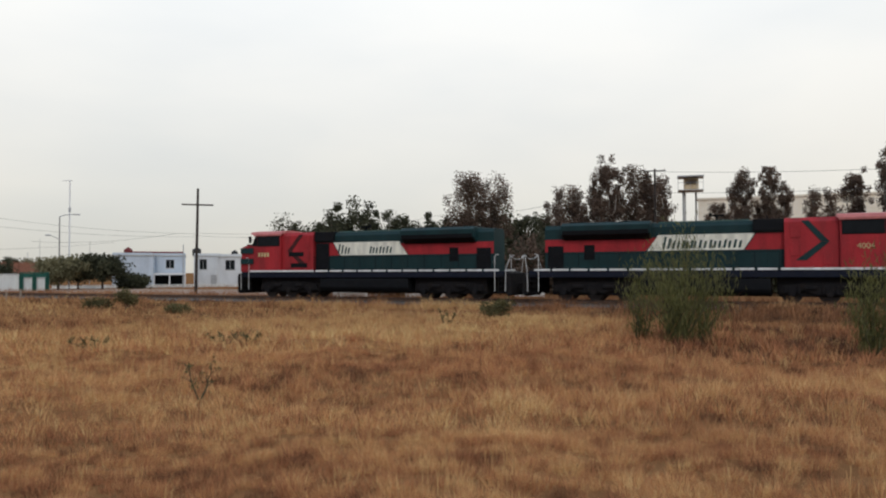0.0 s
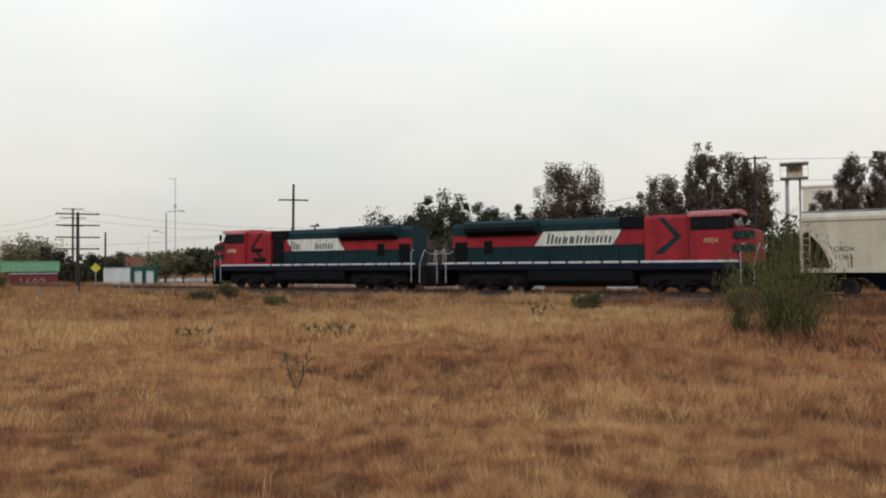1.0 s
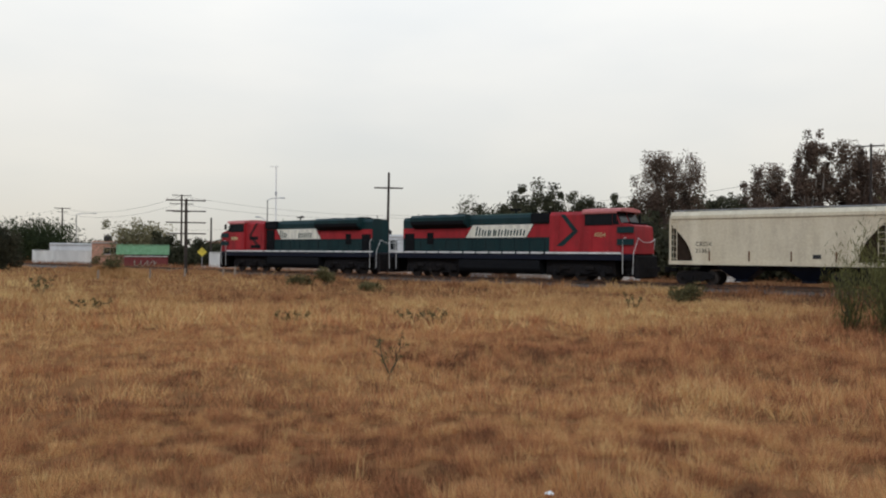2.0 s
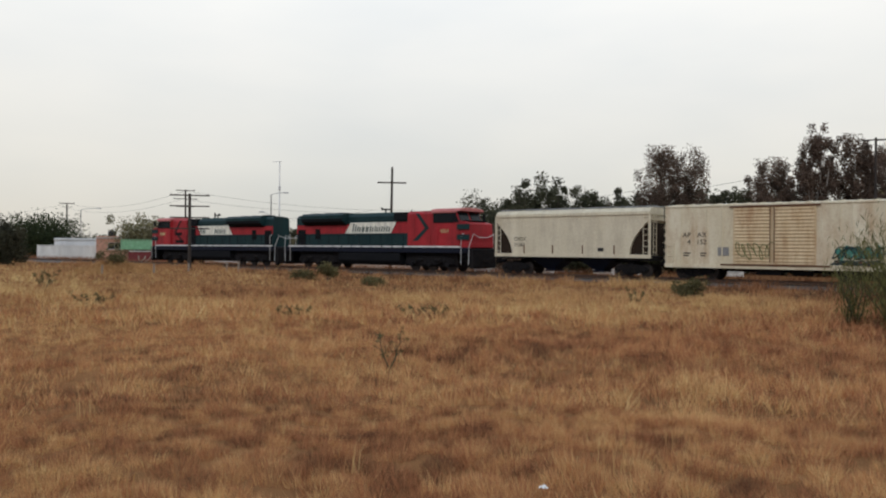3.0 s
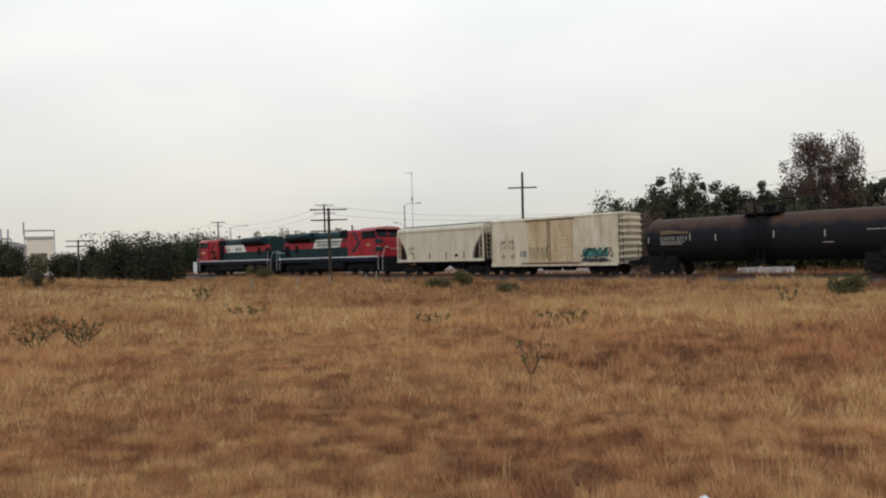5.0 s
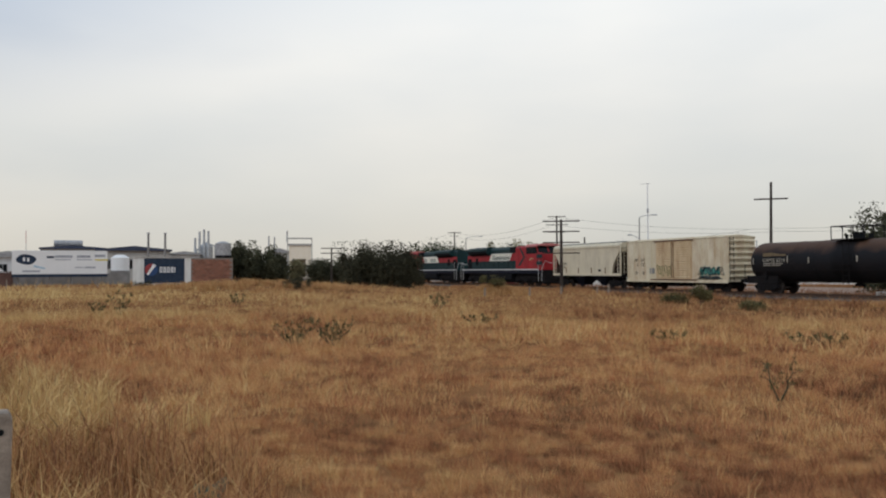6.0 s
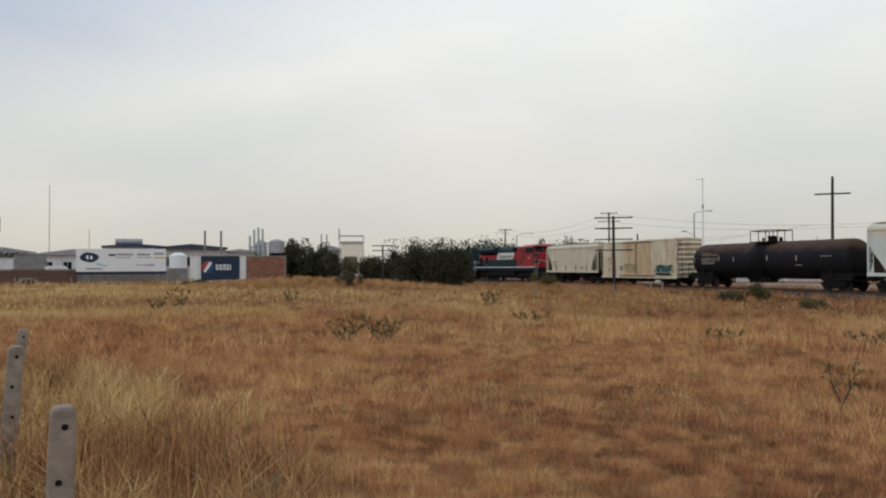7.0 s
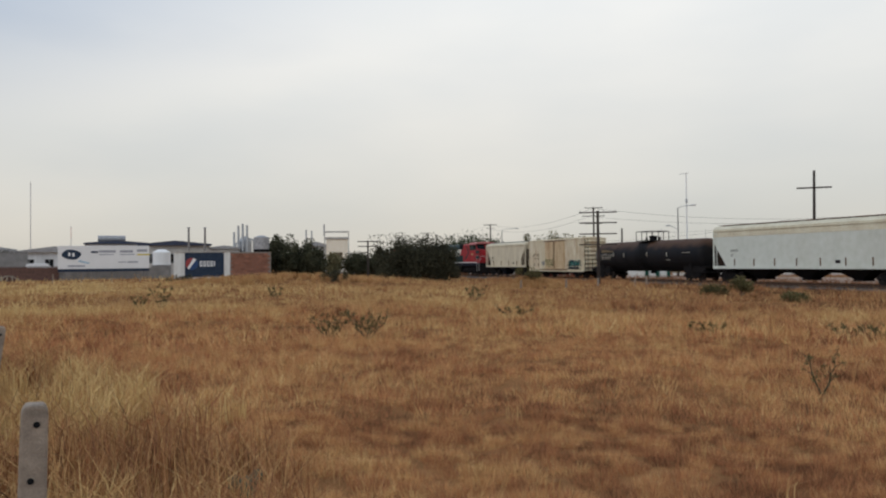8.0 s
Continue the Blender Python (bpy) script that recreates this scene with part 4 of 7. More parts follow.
    # bell, horn
    bm = B(); rod(bm, (f * 0.6, 0, 4.68), (f * 0.6, 0, 5.0), 0.06); box(bm, *X(0.2, 1.0), -0.12, 0.12, 4.95, 5.06, 0.02); rod(bm, (f * 0.25, -0.12, 5.06), (f * 0.25, -0.12, 5.16), 0.1, seg=10)
    part("horn", bm, "soot", car)
    for u in (-8.9, 3.3):
        bm = B(); rod(bm, (f * u, 0.2, 4.6), (f * u, 0.2, 4.95), 0.03)
        part("aerial", bm, "soot", car)
    # pilots, steps and handrails at both ends
    for e in (-1, 1):
        bm = B(); prism(bm, [(e * f * 10.3, 1.83), (e * f * 10.8, 1.7), (e * f * 10.85, 0.35), (e * f * 10.6, 0.25), (e * f * 10.4, 0.5)], -1.45, 1.45, "y", 0.02)
        part("pilot", bm, "under", car)
        coupler(car, e * f * 10.8, e * f)
        for s in (-1, 1):
            bm = B()
            for k in range(4):
                box(bm, *X(e * 9.85, e * 10.35), *sorted((s * 1.2, s * 1.56)), 0.45 + k * 0.36, 0.49 + k * 0.36)
            box(bm, *X(e * 9.85, e * 10.35), *sorted((s * 1.12, s * 1.16)), 0.40, 1.75)
            part("step", bm, "under", car)
            bm = B()
            path(bm, [(f * e * 9.75, s * 1.55, 0.55), (f * e * 9.75, s * 1.55, 2.75), (f * e * 9.9, s * 1.55, 2.9), (f * e * 10.0, s * 1.52, 2.85)], 0.022)
            path(bm, [(f * e * 10.45, s * 1.55, 0.55), (f * e * 10.5, s * 1.55, 1.9), (f * e * 10.72, s * 1.3, 2.85)], 0.022)
            part("grab_rail", bm, "rail_white", car, "white grab rail")
        bm = B()
        path(bm, [(f * e * 10.72, -1.3, 2.85), (f * e * 10.72, -0.5, 2.6), (f * e * 10.72, 0.5, 2.6), (f * e * 10.72, 1.3, 2.85)], 0.025)
        part("end_rail", bm, "rail_white", car)
    for s in (-1, 1):
        bm = B(); rod(bm, (f * -9.7, s * 1.5, 2.85), (f * 4.0, s * 1.5, 2.85), 0.016, seg=6)
        part("handrail", bm, "soot", car)
        for k in range(12):
            u = -9.7 + k * 1.24
            bm = B(); rod(bm, (f * u, s * 1.5, 1.83), (f * u, s * 1.5, 2.85), 0.016, seg=6)
            part("rail_post", bm, "soot", car)
    # trucks
    for c in (-6.4, 6.4):
        for s in (-1, 1):
            bm = B()
            prism(bm, [(f * c - 2.5, 0.55), (f * c - 2.4, 0.95), (f * c - 1.2, 1.12), (f * c + 1.2, 1.12), (f * c + 2.4, 0.95), (f * c + 2.5, 0.55), (f * c + 1.3, 0.70), (f * c + 0.6, 0.48), (f * c - 0.6, 0.48), (f * c - 1.3, 0.70)], *sorted((s * 1.05, s * 1.22)))
            for k in (-1.85, 0, 1.85):
                rod(bm, (f * c + k, s * 1.1, 0.52), (f * c + k, s * 1.33, 0.52), 0.19, seg=14)
                for q in (-0.33, 0.33):
                    rod(bm, (f * c + k + q, s * 1.2, 0.55), (f * c + k + q, s * 1.2, 0.95), 0.1, seg=10)
            for k in (-0.92, 0.92):
                rod(bm, (f * c + k - 0.3, s * 1.25, 0.85), (f * c + k + 0.3, s * 1.25, 0.85), 0.12, seg=10)
            part("truck_side_frame", bm, "under", car)
        bm = B(); box(bm, f * c - 2.6, f * c + 2.6, -1.0, 1.0, 0.35, 1.42, 0.04)
        part("truck_frame", bm, "under", car)
        for k in (-1.85, 0, 1.85):
            wheelset(car, f * c + k, 0.53)
    return car


def hopper(label, half, paint, sill, top, slope, bays, marks):
    """A covered hopper car: curved side sheets, sloping end sheets, outlet bays."""
    car = thing("covered_hopper_car", label, "hopper car", group="covered hopper cars of the train")
    h = half
    prof = [(-h + 0.15, top - 0.45), (-h + 0.15, top - 0.85 if half < 7 else top - 1.55)]
    n = 6
    for i in range(1, n + 1):
        q = i / n
        across = math.sin(q * math.pi / 2) if half < 7 else q
        prof.append((-h + 0.15 + slope * across, (top - 0.85 if half < 7 else top - 1.55) * (1 - q) + (sill + 0.12) * q))
    prof.append((-h + 0.2 + slope, sill))
    prof += [(-x, z) for x, z in prof[::-1]]
    bm = B(); prism(bm, prof, -1.46, 1.46, "y", 0.02)
    part("body", bm, paint, car)
    sec = [(-1.50, top - 0.50), (-1.50, top - 0.30), (-1.25, top - 0.08), (-0.6, top), (0.6, top), (1.25, top - 0.08), (1.50, top - 0.30), (1.50, top - 0.50)]
    bm = B(); prism(bm, sec, -h + 0.08, h - 0.08, "x", 0.01)
    part("roof", bm, paint if half < 7 else "creamtop", car)
    bm = B()
    for s in (-1, 1):
        box(bm, -h, h, s * 0.55 - 0.25, s * 0.55 + 0.25, top + 0.04, top + 0.08)
    for k in range(int(h * 1.2)):
        x = -h + 0.6 + k * (2 * h - 1.2) / max(1, int(h * 1.2) - 1)
        box(bm, x - 0.04, x + 0.04, -0.85, 0.85, top - 0.01, top + 0.04)
    part("running_board", bm, "rust" if half > 7 else "tin", car, "rusty roof walkway")
    for k in range(5 if half < 7 else 8):
        x = -h + 1.1 + k * (2 * h - 2.2) / (4 if half < 7 else 7)
        bm = B(); box(bm, x - 0.4, x + 0.4, -0.28, 0.28, top, top + 0.1, 0.02)
        part("hatch", bm, paint, car)
    for s in (-1, 1):
        bm = B(); box(bm, -h, h, *sorted((s * 1.40, s * 1.52)), sill - 0.20, sill + 0.04, 0.01)
        part("side_sill", bm, paint, car)
        bm = B(); box(bm, -h + 0.1, h - 0.1, *sorted((s * 1.44, s * 1.53)), top - 0.50, top - 0.40, 0.01)
        part("top_chord", bm, paint if half < 7 else "creamtop", car)
        if half > 7:
            bm = B(); box(bm, -h + 0.1, h - 0.1, *sorted((s * 1.455, s * 1.475)), top - 0.95, top - 0.50)
            part("upper_band", bm, "creamtop", car, "yellowed cream upper band")
        for k in range(4 if half < 7 else 7):
            x = -h + slope + 1.2 + k * (2 * h - 2 * slope - 2.4) / (3 if half < 7 else 6)
            bm = B(); box(bm, x - 0.03, x + 0.03, *sorted((s * 1.46, s * 1.52)), sill + 0.04, sill + 0.62)
            part("stiffener", bm, "rust", car)
        bm = B(); box(bm, h * 0.38, h * 0.38 + 0.42, *sorted((s * 1.46, s * 1.475)), sill + 0.22, sill + 0.45)
        part("placard", bm, "mark", car)
        for e in (-1, 1):
            bm = B(); box(bm, *sorted((e * (h - 0.02), e * (h - 0.12))), *sorted((s * 1.38, s * 1.50)), sill, top - 0.45, 0.01)
            part("corner_post", bm, paint, car)
            ladder(car, e * (h - 0.32), s * 1.49, sill, top - 0.5, mtl="bluewhite" if half > 7 else "cream", w=0.36, n=7)
            bm = B(); rod(bm, (e * (h - 0.8), s * 1.1, sill), (e * (h - 1.1), s * 1.1, top - 1.4), 0.05)
            part("brace", bm, "under", car)
    for e in (-1, 1):
        bm = B(); prism(bm, [(e * (h - 0.3), sill), (e * (h - 0.3), top - 0.9), (e * (h - slope - 0.3), top - 0.9), (e * (h - slope - 0.3), sill)], -1.25, 1.25)
        part("slope_sheet_frame", bm, "endbrown", car, "dark rusty end framing")
        bm = B(); box(bm, *sorted((e * h, e * (h - 2.0))), -1.4, 1.4, sill - 0.35, sill - 0.06, 0.02)
        part("end_platform", bm, "under", car)
        ladder(car, e * (h + 0.02), -0.9, sill, top - 0.4, "y", 0.45, "cream" if half < 7 else "rail_white", 7)
        coupler(car, e * h, e)
    bm = B(); box(bm, -h + 1.5, h - 1.5, -0.3, 0.3, sill - 0.5, sill - 0.1)
    part("centre_sill", bm, "under", car)
    span = 2 * (h - slope - 0.9)
    for k in range(bays):
        x = -span / 2 + (k + 0.5) * span / bays
        w = span / bays * 0.44
        bm = B()
        top4 = [bm.verts.new((x + a * w, b * 1.3, sill)) for a, b in ((-1, -1), (1, -1), (1, 1), (-1, 1))]
        low4 = [bm.verts.new((x + a * 0.3, b * 0.5, 0.35)) for a, b in ((-1, -1), (1, -1), (1, 1), (-1, 1))]
        for i in range(4):
            bm.faces.new([top4[i], top4[(i + 1) % 4], low4[(i + 1) % 4], low4[i]])
        bm.faces.new(top4); bm.faces.new(low4)
        box(bm, x - 0.4, x + 0.4, -0.6, 0.6, 0.24, 0.36, 0.02)
        part("outlet_bay", bm, "navy" if half < 7 else "under", car)
    freight_truck(car, -h + 1.5)
    freight_truck(car, h - 1.5)
    for txt, size, x, z in marks:
        lettering(txt, size, "mark", car, (x, -1.472, z), "reporting_mark")
    return car


def boxcar():
    car = thing("boxcar", "rust-streaked pale boxcar with ribbed doors and turquoise graffiti", "boxcar")
    h = 6.35
    bm = B(); box(bm, -h, h, -1.46, 1.46, 0.80, 4.38, 0.02)
    part("body", bm, "boxpaint", car, "pale dirty painted steel body")
    bm = B(); prism(bm, [(-1.52, 4.38), (-1.50, 4.46), (0, 4.60), (1.50, 4.46), (1.52, 4.38)], -h - 0.05, h + 0.05, "x", 0.01)
    part("roof", bm, "boxpaint", car, "pale rust-streaked ribbed roof")
    for k in range(15):
        x = -h + 0.4 + k * (2 * h - 0.8) / 14
        bm = B(); prism(bm, [(-1.50, 4.47), (0, 4.61), (1.50, 4.47), (1.50, 4.50), (0, 4.64), (-1.50, 4.50)], x - 0.04, x + 0.04, "x")
        part("roof_rib", bm, "boxpaint", car)
    for s in (-1, 1):
        bm = B(); box(bm, -h - 0.02, h + 0.02, *sorted((s * 1.44, s * 1.55)), 0.70, 0.92, 0.01)
        part("side_sill", bm, "boxpaint", car)
        # panel seams
        for x in (-5.35, -4.45, -3.75, -2.85, 2.6, 3.5, 4.1, 4.9, 5.6):
            bm = B(); box(bm, x - 0.035, x + 0.035, *sorted((s * 1.455, s * 1.50)), 0.92, 4.36, 0.008)
            part("rib", bm, "boxpaint", car)
        # two sliding doors with pressed ribs
        for x0, x1 in ((-2.2, -0.02), (0.02, 2.3)):
            bm = B(); box(bm, x0, x1, *sorted((s * 1.46, s * 1.53)), 0.98, 4.28, 0.01)
            dr = part("door", bm, "boxdoor", car, "yellowed rusty sliding door")
            for k in range(16):
                z = 1.10 + k * 0.198
                bm = B(); prism(bm, [(s * 1.53, z), (s * 1.565, z + 0.04), (s * 1.565, z + 0.09), (s * 1.53, z + 0.13)], x0 + 0.12, x1 - 0.12, "x")
                part("door_rib", bm, "boxdoor", dr)
            bm = B(); rod(bm, (x1 - 0.1 if x0 < 0 else x0 + 0.1, s * 1.58, 1.1), (x1 - 0.1 if x0 < 0 else x0 + 0.1, s * 1.58, 4.2), 0.025, seg=6)
            part("lock_bar", bm, "rust", dr)
        bm = B(); box(bm, -2.4, 2.5, *sorted((s * 1.50, s * 1.58)), 4.27, 4.35)
        part("door_track", bm, "rust", car)
        bm = B(); box(bm, -2.9, 3.0, *sorted((s * 1.50, s * 1.60)), 0.88, 0.97)
        part("door_track", bm, "rust", car)
        ladder(car, h - 0.35, s * 1.52, 0.9, 4.3, w=0.42, mtl="boxpaint", n=8)
        ladder(car, -h + 0.35, s * 1.52, 0.9, 2.2, w=0.42, mtl="boxpaint", n=4)
    bm = B(); box(bm, -3.1, -2.45, -1.49, -1.46, 1.45, 1.95, 0.01)
    part("placard", bm, "greywall", car)
    # corrugated ends
    for e in (-1, 1):
        for k in range(7):
            z = 1.15 + k * 0.47
            bm = B(); prism(bm, [(e * h, z), (e * (h + 0.17), z + 0.06), (e * (h + 0.17), z + 0.18), (e * h, z + 0.26)], -1.35, 1.35)
            part("end_rib", bm, "boxpaint", car)
        ladder(car, e * (h + 0.12), -1.15, 0.9, 4.4, "y", 0.42, "under", 9)
        coupler(car, e * h, e)
    bm = B(); box(bm, -h + 0.3, h - 0.3, -0.35, 0.35, 0.5, 0.85)
    part("centre_sill", bm, "under", car)
    bm = B(); box(bm, -1.0, 0.4, -1.2, -0.5, 0.35, 0.75, 0.03); rod(bm, (1.0, -0.9, 0.55), (2.0, -0.9, 0.55), 0.2, seg=12)
    part("brake_gear", bm, "under", car)
    freight_truck(car, -h + 1.75)
    freight_truck(car, h - 1.75)
    for txt, x, z in (("AP", -5.25, 2.55), ("AX", -4.35, 2.55), ("4", -4.95, 2.12), ("152", -4.4, 2.12)):
        lettering(txt, 0.42, "mark", car, (x, -1.475, z), "reporting_mark")
    for x, z, w in ((-5.2, 1.55, 0.45), (-5.2, 1.40, 0.35), (-4.15, 1.55, 0.4), (-4.15, 1.40, 0.3), (4.0, 1.3, 0.5)):
        bm = B(); box(bm, x, x + w, -1.468, -1.455, z, z + 0.07)
        part("small_print", bm, "mark", car)
    # graffiti: fat overlapping loops of spray paint
    r = random.Random(4)

    def tag(x0, x1, z0, z1, n, fill, line, y):
        bm = B()
        for i in range(n):
            cx = x0 + (i + 0.5) * (x1 - x0) / n
            w, zc = (x1 - x0) / n * 0.62, (z0 + z1) / 2 + r.uniform(-0.08, 0.08)
            pts = []
            for k in range(14):
                a = k * 2 * math.pi / 14
                q = 1 + 0.3 * math.sin(3 * a + i) + r.uniform(-0.15, 0.15)
                pts.append((cx + w * q * math.cos(a), zc + (z1 - z0) / 2 * q * math.sin(a)))
            prism(bm, pts, y - 0.004 - 0.002 * i, y - 0.001 * i)
        part("graffiti_fill", bm, fill, car)
        bm = B()
        for i in range(n + 2):
            cx = x0 + i * (x1 - x0) / (n + 1)
            last = None
            for k in range(18):
                a = k * 2 * math.pi / 13 + i
                p = (cx + 0.30 * math.cos(a) * (1 + 0.3 * math.sin(2 * a + i)) + 0.012 * k, y - 0.02 - 0.001 * i, (z0 + z1) / 2 + (z1 - z0) * 0.5 * math.sin(a * 1.3 + i))
                if last:
                    rod(bm, last, p, 0.028, seg=4)
                last = p
        part("graffiti_outline", bm, line, car)
    tag(3.35, 5.5, 1.35, 2.0, 5, "teal", "darkspray", -1.505)
    tag(3.3, 5.3, 1.02, 1.25, 6, "rust", "darkspray", -1.515)
    bm = B()
    last = None
    for k in range(90):
        a = k * 0.42
        p = (-2.0 + k * 0.022 + 0.18 * math.cos(a), -1.58, 1.75 + 0.42 * math.sin(a * 0.9) + 0.1 * math.sin(k * 0.17))
        if last:
            rod(bm, last, p, 0.022, seg=4)
        last = p
    part("graffiti_outline", bm, "greenspray", car)
    return car


def tank_car():
    car = thing("tank_car", "black rust-stained tank car with a railed top platform", "tank car")
    h = 8.5
    bm = B()
    rings = []
    prof = [(-h, 0.0), (-h + 0.03, 0.7), (-h + 0.12, 1.12), (-h + 0.27, 1.36), (-h + 0.47, 1.47), (-h + 0.7, 1.5)]
    prof += [(-x, r) for x, r in prof[::-1]]
    seg = 40
    for x, r in prof:
        rings.append([bm.verts.new((x, r * math.cos(2 * math.pi * k / seg), 2.55 + r * math.sin(2 * math.pi * k / seg))) for k in range(seg)] if r > 0 else [bm.verts.new((x, 0, 2.55))])
    for a, b in zip(rings, rings[1:]):
        for k in range(seg):
            k2 = (k + 1) % seg
            if len(a) == 1:
                bm.faces.new([a[0], b[k], b[k2]])
            elif len(b) == 1:
                bm.faces.new([a[k], b[0], a[k2]])
            else:
                bm.faces.new([a[k], b[k], b[k2], a[k2]])
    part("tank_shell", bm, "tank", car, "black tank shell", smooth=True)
    for x in (-4.3, -2.45, 0.6, 3.2, 5.6):
        bm = B()
        for k in range(seg):
            a0, a1 = 2 * math.pi * k / seg, 2 * math.pi * (k + 1) / seg
            rod(bm, (x, 1.5 * math.cos(a0), 2.55 + 1.5 * math.sin(a0)), (x, 1.5 * math.cos(a1), 2.55 + 1.5 * math.sin(a1)), 0.022, seg=4)
        part("weld_band", bm, "tank", car)
    bm = B(); box(bm, -1.4, 1.1, -1.0, 1.0, 4.02, 4.08)
    plat = part("top_platform", bm, "under", car)
    bm = B()
    for y in (-1.0, 1.0):
        for x in (-1.4, -0.5, 0.3, 1.1):
            rod(bm, (x, y, 4.0), (x, y, 4.95), 0.035, seg=6)
        rod(bm, (-1.4, y, 4.95), (1.1, y, 4.95), 0.035, seg=6)
    for x in (-1.4, 1.1):
        rod(bm, (x, -1.0, 4.95), (x, 1.0, 4.95), 0.035, seg=6)
    part("platform_rail", bm, "under", plat)
    bm = B(); rod(bm, (0, 0, 4.0), (0, 0, 4.45), 0.36, seg=18); rod(bm, (0, 0, 4.45), (0, 0, 4.52), 0.42, seg=18); rod(bm, (0.8, 0.1, 4.05), (0.8, 0.1, 4.4), 0.14, seg=12); rod(bm, (-0.8, -0.2, 4.05), (-0.8, -0.2, 4.4), 0.1, seg=12)
    part("manway", bm, "soot", car)
    for s in (-1, 1):
        bm = B(); rod(bm, (-h + 0.5, s * 1.53, 1.95), (h - 0.5, s * 1.53, 1.95), 0.02, seg=6)
        part("handrail", bm, "under", car)
    ladder(car, 0.1, -1.5, 1.0, 4.0, w=0.45, mtl="under", n=8)
    ladder(car, 0.1, 1.5, 1.0, 4.0, w=0.45, mtl="under", n=8)
    for e in (-1, 1):
        bm = B(); box(bm, *sorted((e * (h + 0.35), e * (h - 2.6))), -1.15, 1.15, 0.72, 1.30, 0.02); box(bm, *sorted((e * (h + 0.35), e * (h + 0.15))), -1.45, 1.45, 0.85, 1.1)
        prism(bm, [(-1.3, 1.05), (-1.3, 1.9), (-0.9, 1.45), (0.9, 1.45), (1.3, 1.9), (1.3, 1.05)], *sorted((e * (h - 1.4), e * (h - 1.7))), "x")
        part("stub_sill", bm, "under", car)
        coupler(car, e * (h + 0.3), e)
        bm = B(); path(bm, [(e * (h + 0.3), -1.4, 1.1), (e * (h + 0.3), -1.4, 2.1), (e * (h + 0.3), 1.4, 2.1), (e * (h + 0.3), 1.4, 1.1)], 0.025)
        part("end_rail", bm, "under", car)
    bm = B(); rod(bm, (0, 0, 0.75), (0, 0, 1.1), 0.22, seg=12); box(bm, -0.3, 0.3, -0.15, 0.15, 0.6, 0.8, 0.02)
    part("outlet_valve", bm, "under", car)
    # stencilled panel, white ticks
    lettering("GAMX 6314", 0.40, "markwhite", car, (-6.95, -1.522, 2.55), "reporting_mark")
    bm = B()
    for z, w in ((2.42, 1.8), (2.28, 1.6)):
        box(bm, -6.9, -6.9 + w, -1.518, -1.49, z, z + 0.05)
    part("small_print", bm, "markwhite", car)
    bm = B(); prism(bm, [(-6.95, 2.96), (-6.95, 3.22), (-6.2, 3.24), (-5.5, 3.14), (-4.9, 3.12), (-4.9, 2.98), (-5.8, 3.0)], -1.46, -1.30)
    part("paint_smear", bm, "tan", car, "tan smear of old paint")
    bm = B(); box(bm, -4.72, -4.66, -1.525, -1.48, 2.5, 3.0)
    part("white_mark", bm, "markwhite", car)
    for x, z, w, hh in ((-7.9, 2.4, 0.06, 0.45), (-2.9, 2.45, 0.07, 0.4), (0.9, 2.5, 0.07, 0.4), (3.9, 2.45, 0.07, 0.4), (6.2, 2.75, 0.8, 0.05), (3.8, 2.1, 0.6, 0.05), (6.9, 2.75, 0.3, 0.05)):
        bm = B(); box(bm, x, x + w, -1.525, -1.47, z, z + hh)
        part("white_mark", bm, "markwhite", car)
    # the shell rides low between its trucks
    for ob in car.children:
        if ob.name.split(".")[0] in ("tank_shell", "weld_band", "top_platform", "manway", "handrail", "ladder", "reporting_mark", "small_print", "white_mark", "paint_smear"):
            ob.location.z -= 0.22
    freight_truck(car, -h + 1.5)
    freight_truck(car, h - 1.5)
    return car


TRAIN = [
    (locomotive("red and dark green six-axle diesel locomotive leading the train", -1, True), -27.4),
    (locomotive("red and dark green six-axle diesel locomotive running backwards as second unit", 1, False), -5.0),
    (hopper("short cream two-bay covered hopper car with dark stains", 5.95, "cream", 1.42, 4.5, 1.3, 2, [("CRDX", 0.36, -4.3, 2.35), ("21363", 0.36, -4.3, 1.95)]), 13.75),
    (boxcar(), 27.0),
    (tank_car(), 43.85),
    (hopper("long blue-white three-bay covered hopper car with rusty walkway", 9.0, "bluewhite", 1.30, 4.72, 1.35, 3, [("NAHX", 0.30, -6.9, 2.5), ("57", 0.30, -6.9, 2.1)]), 63.0),
]


def train_at(t):
    """How far the train has gone, towards -x."""
    return -13.2 * t - 0.02 * t * t


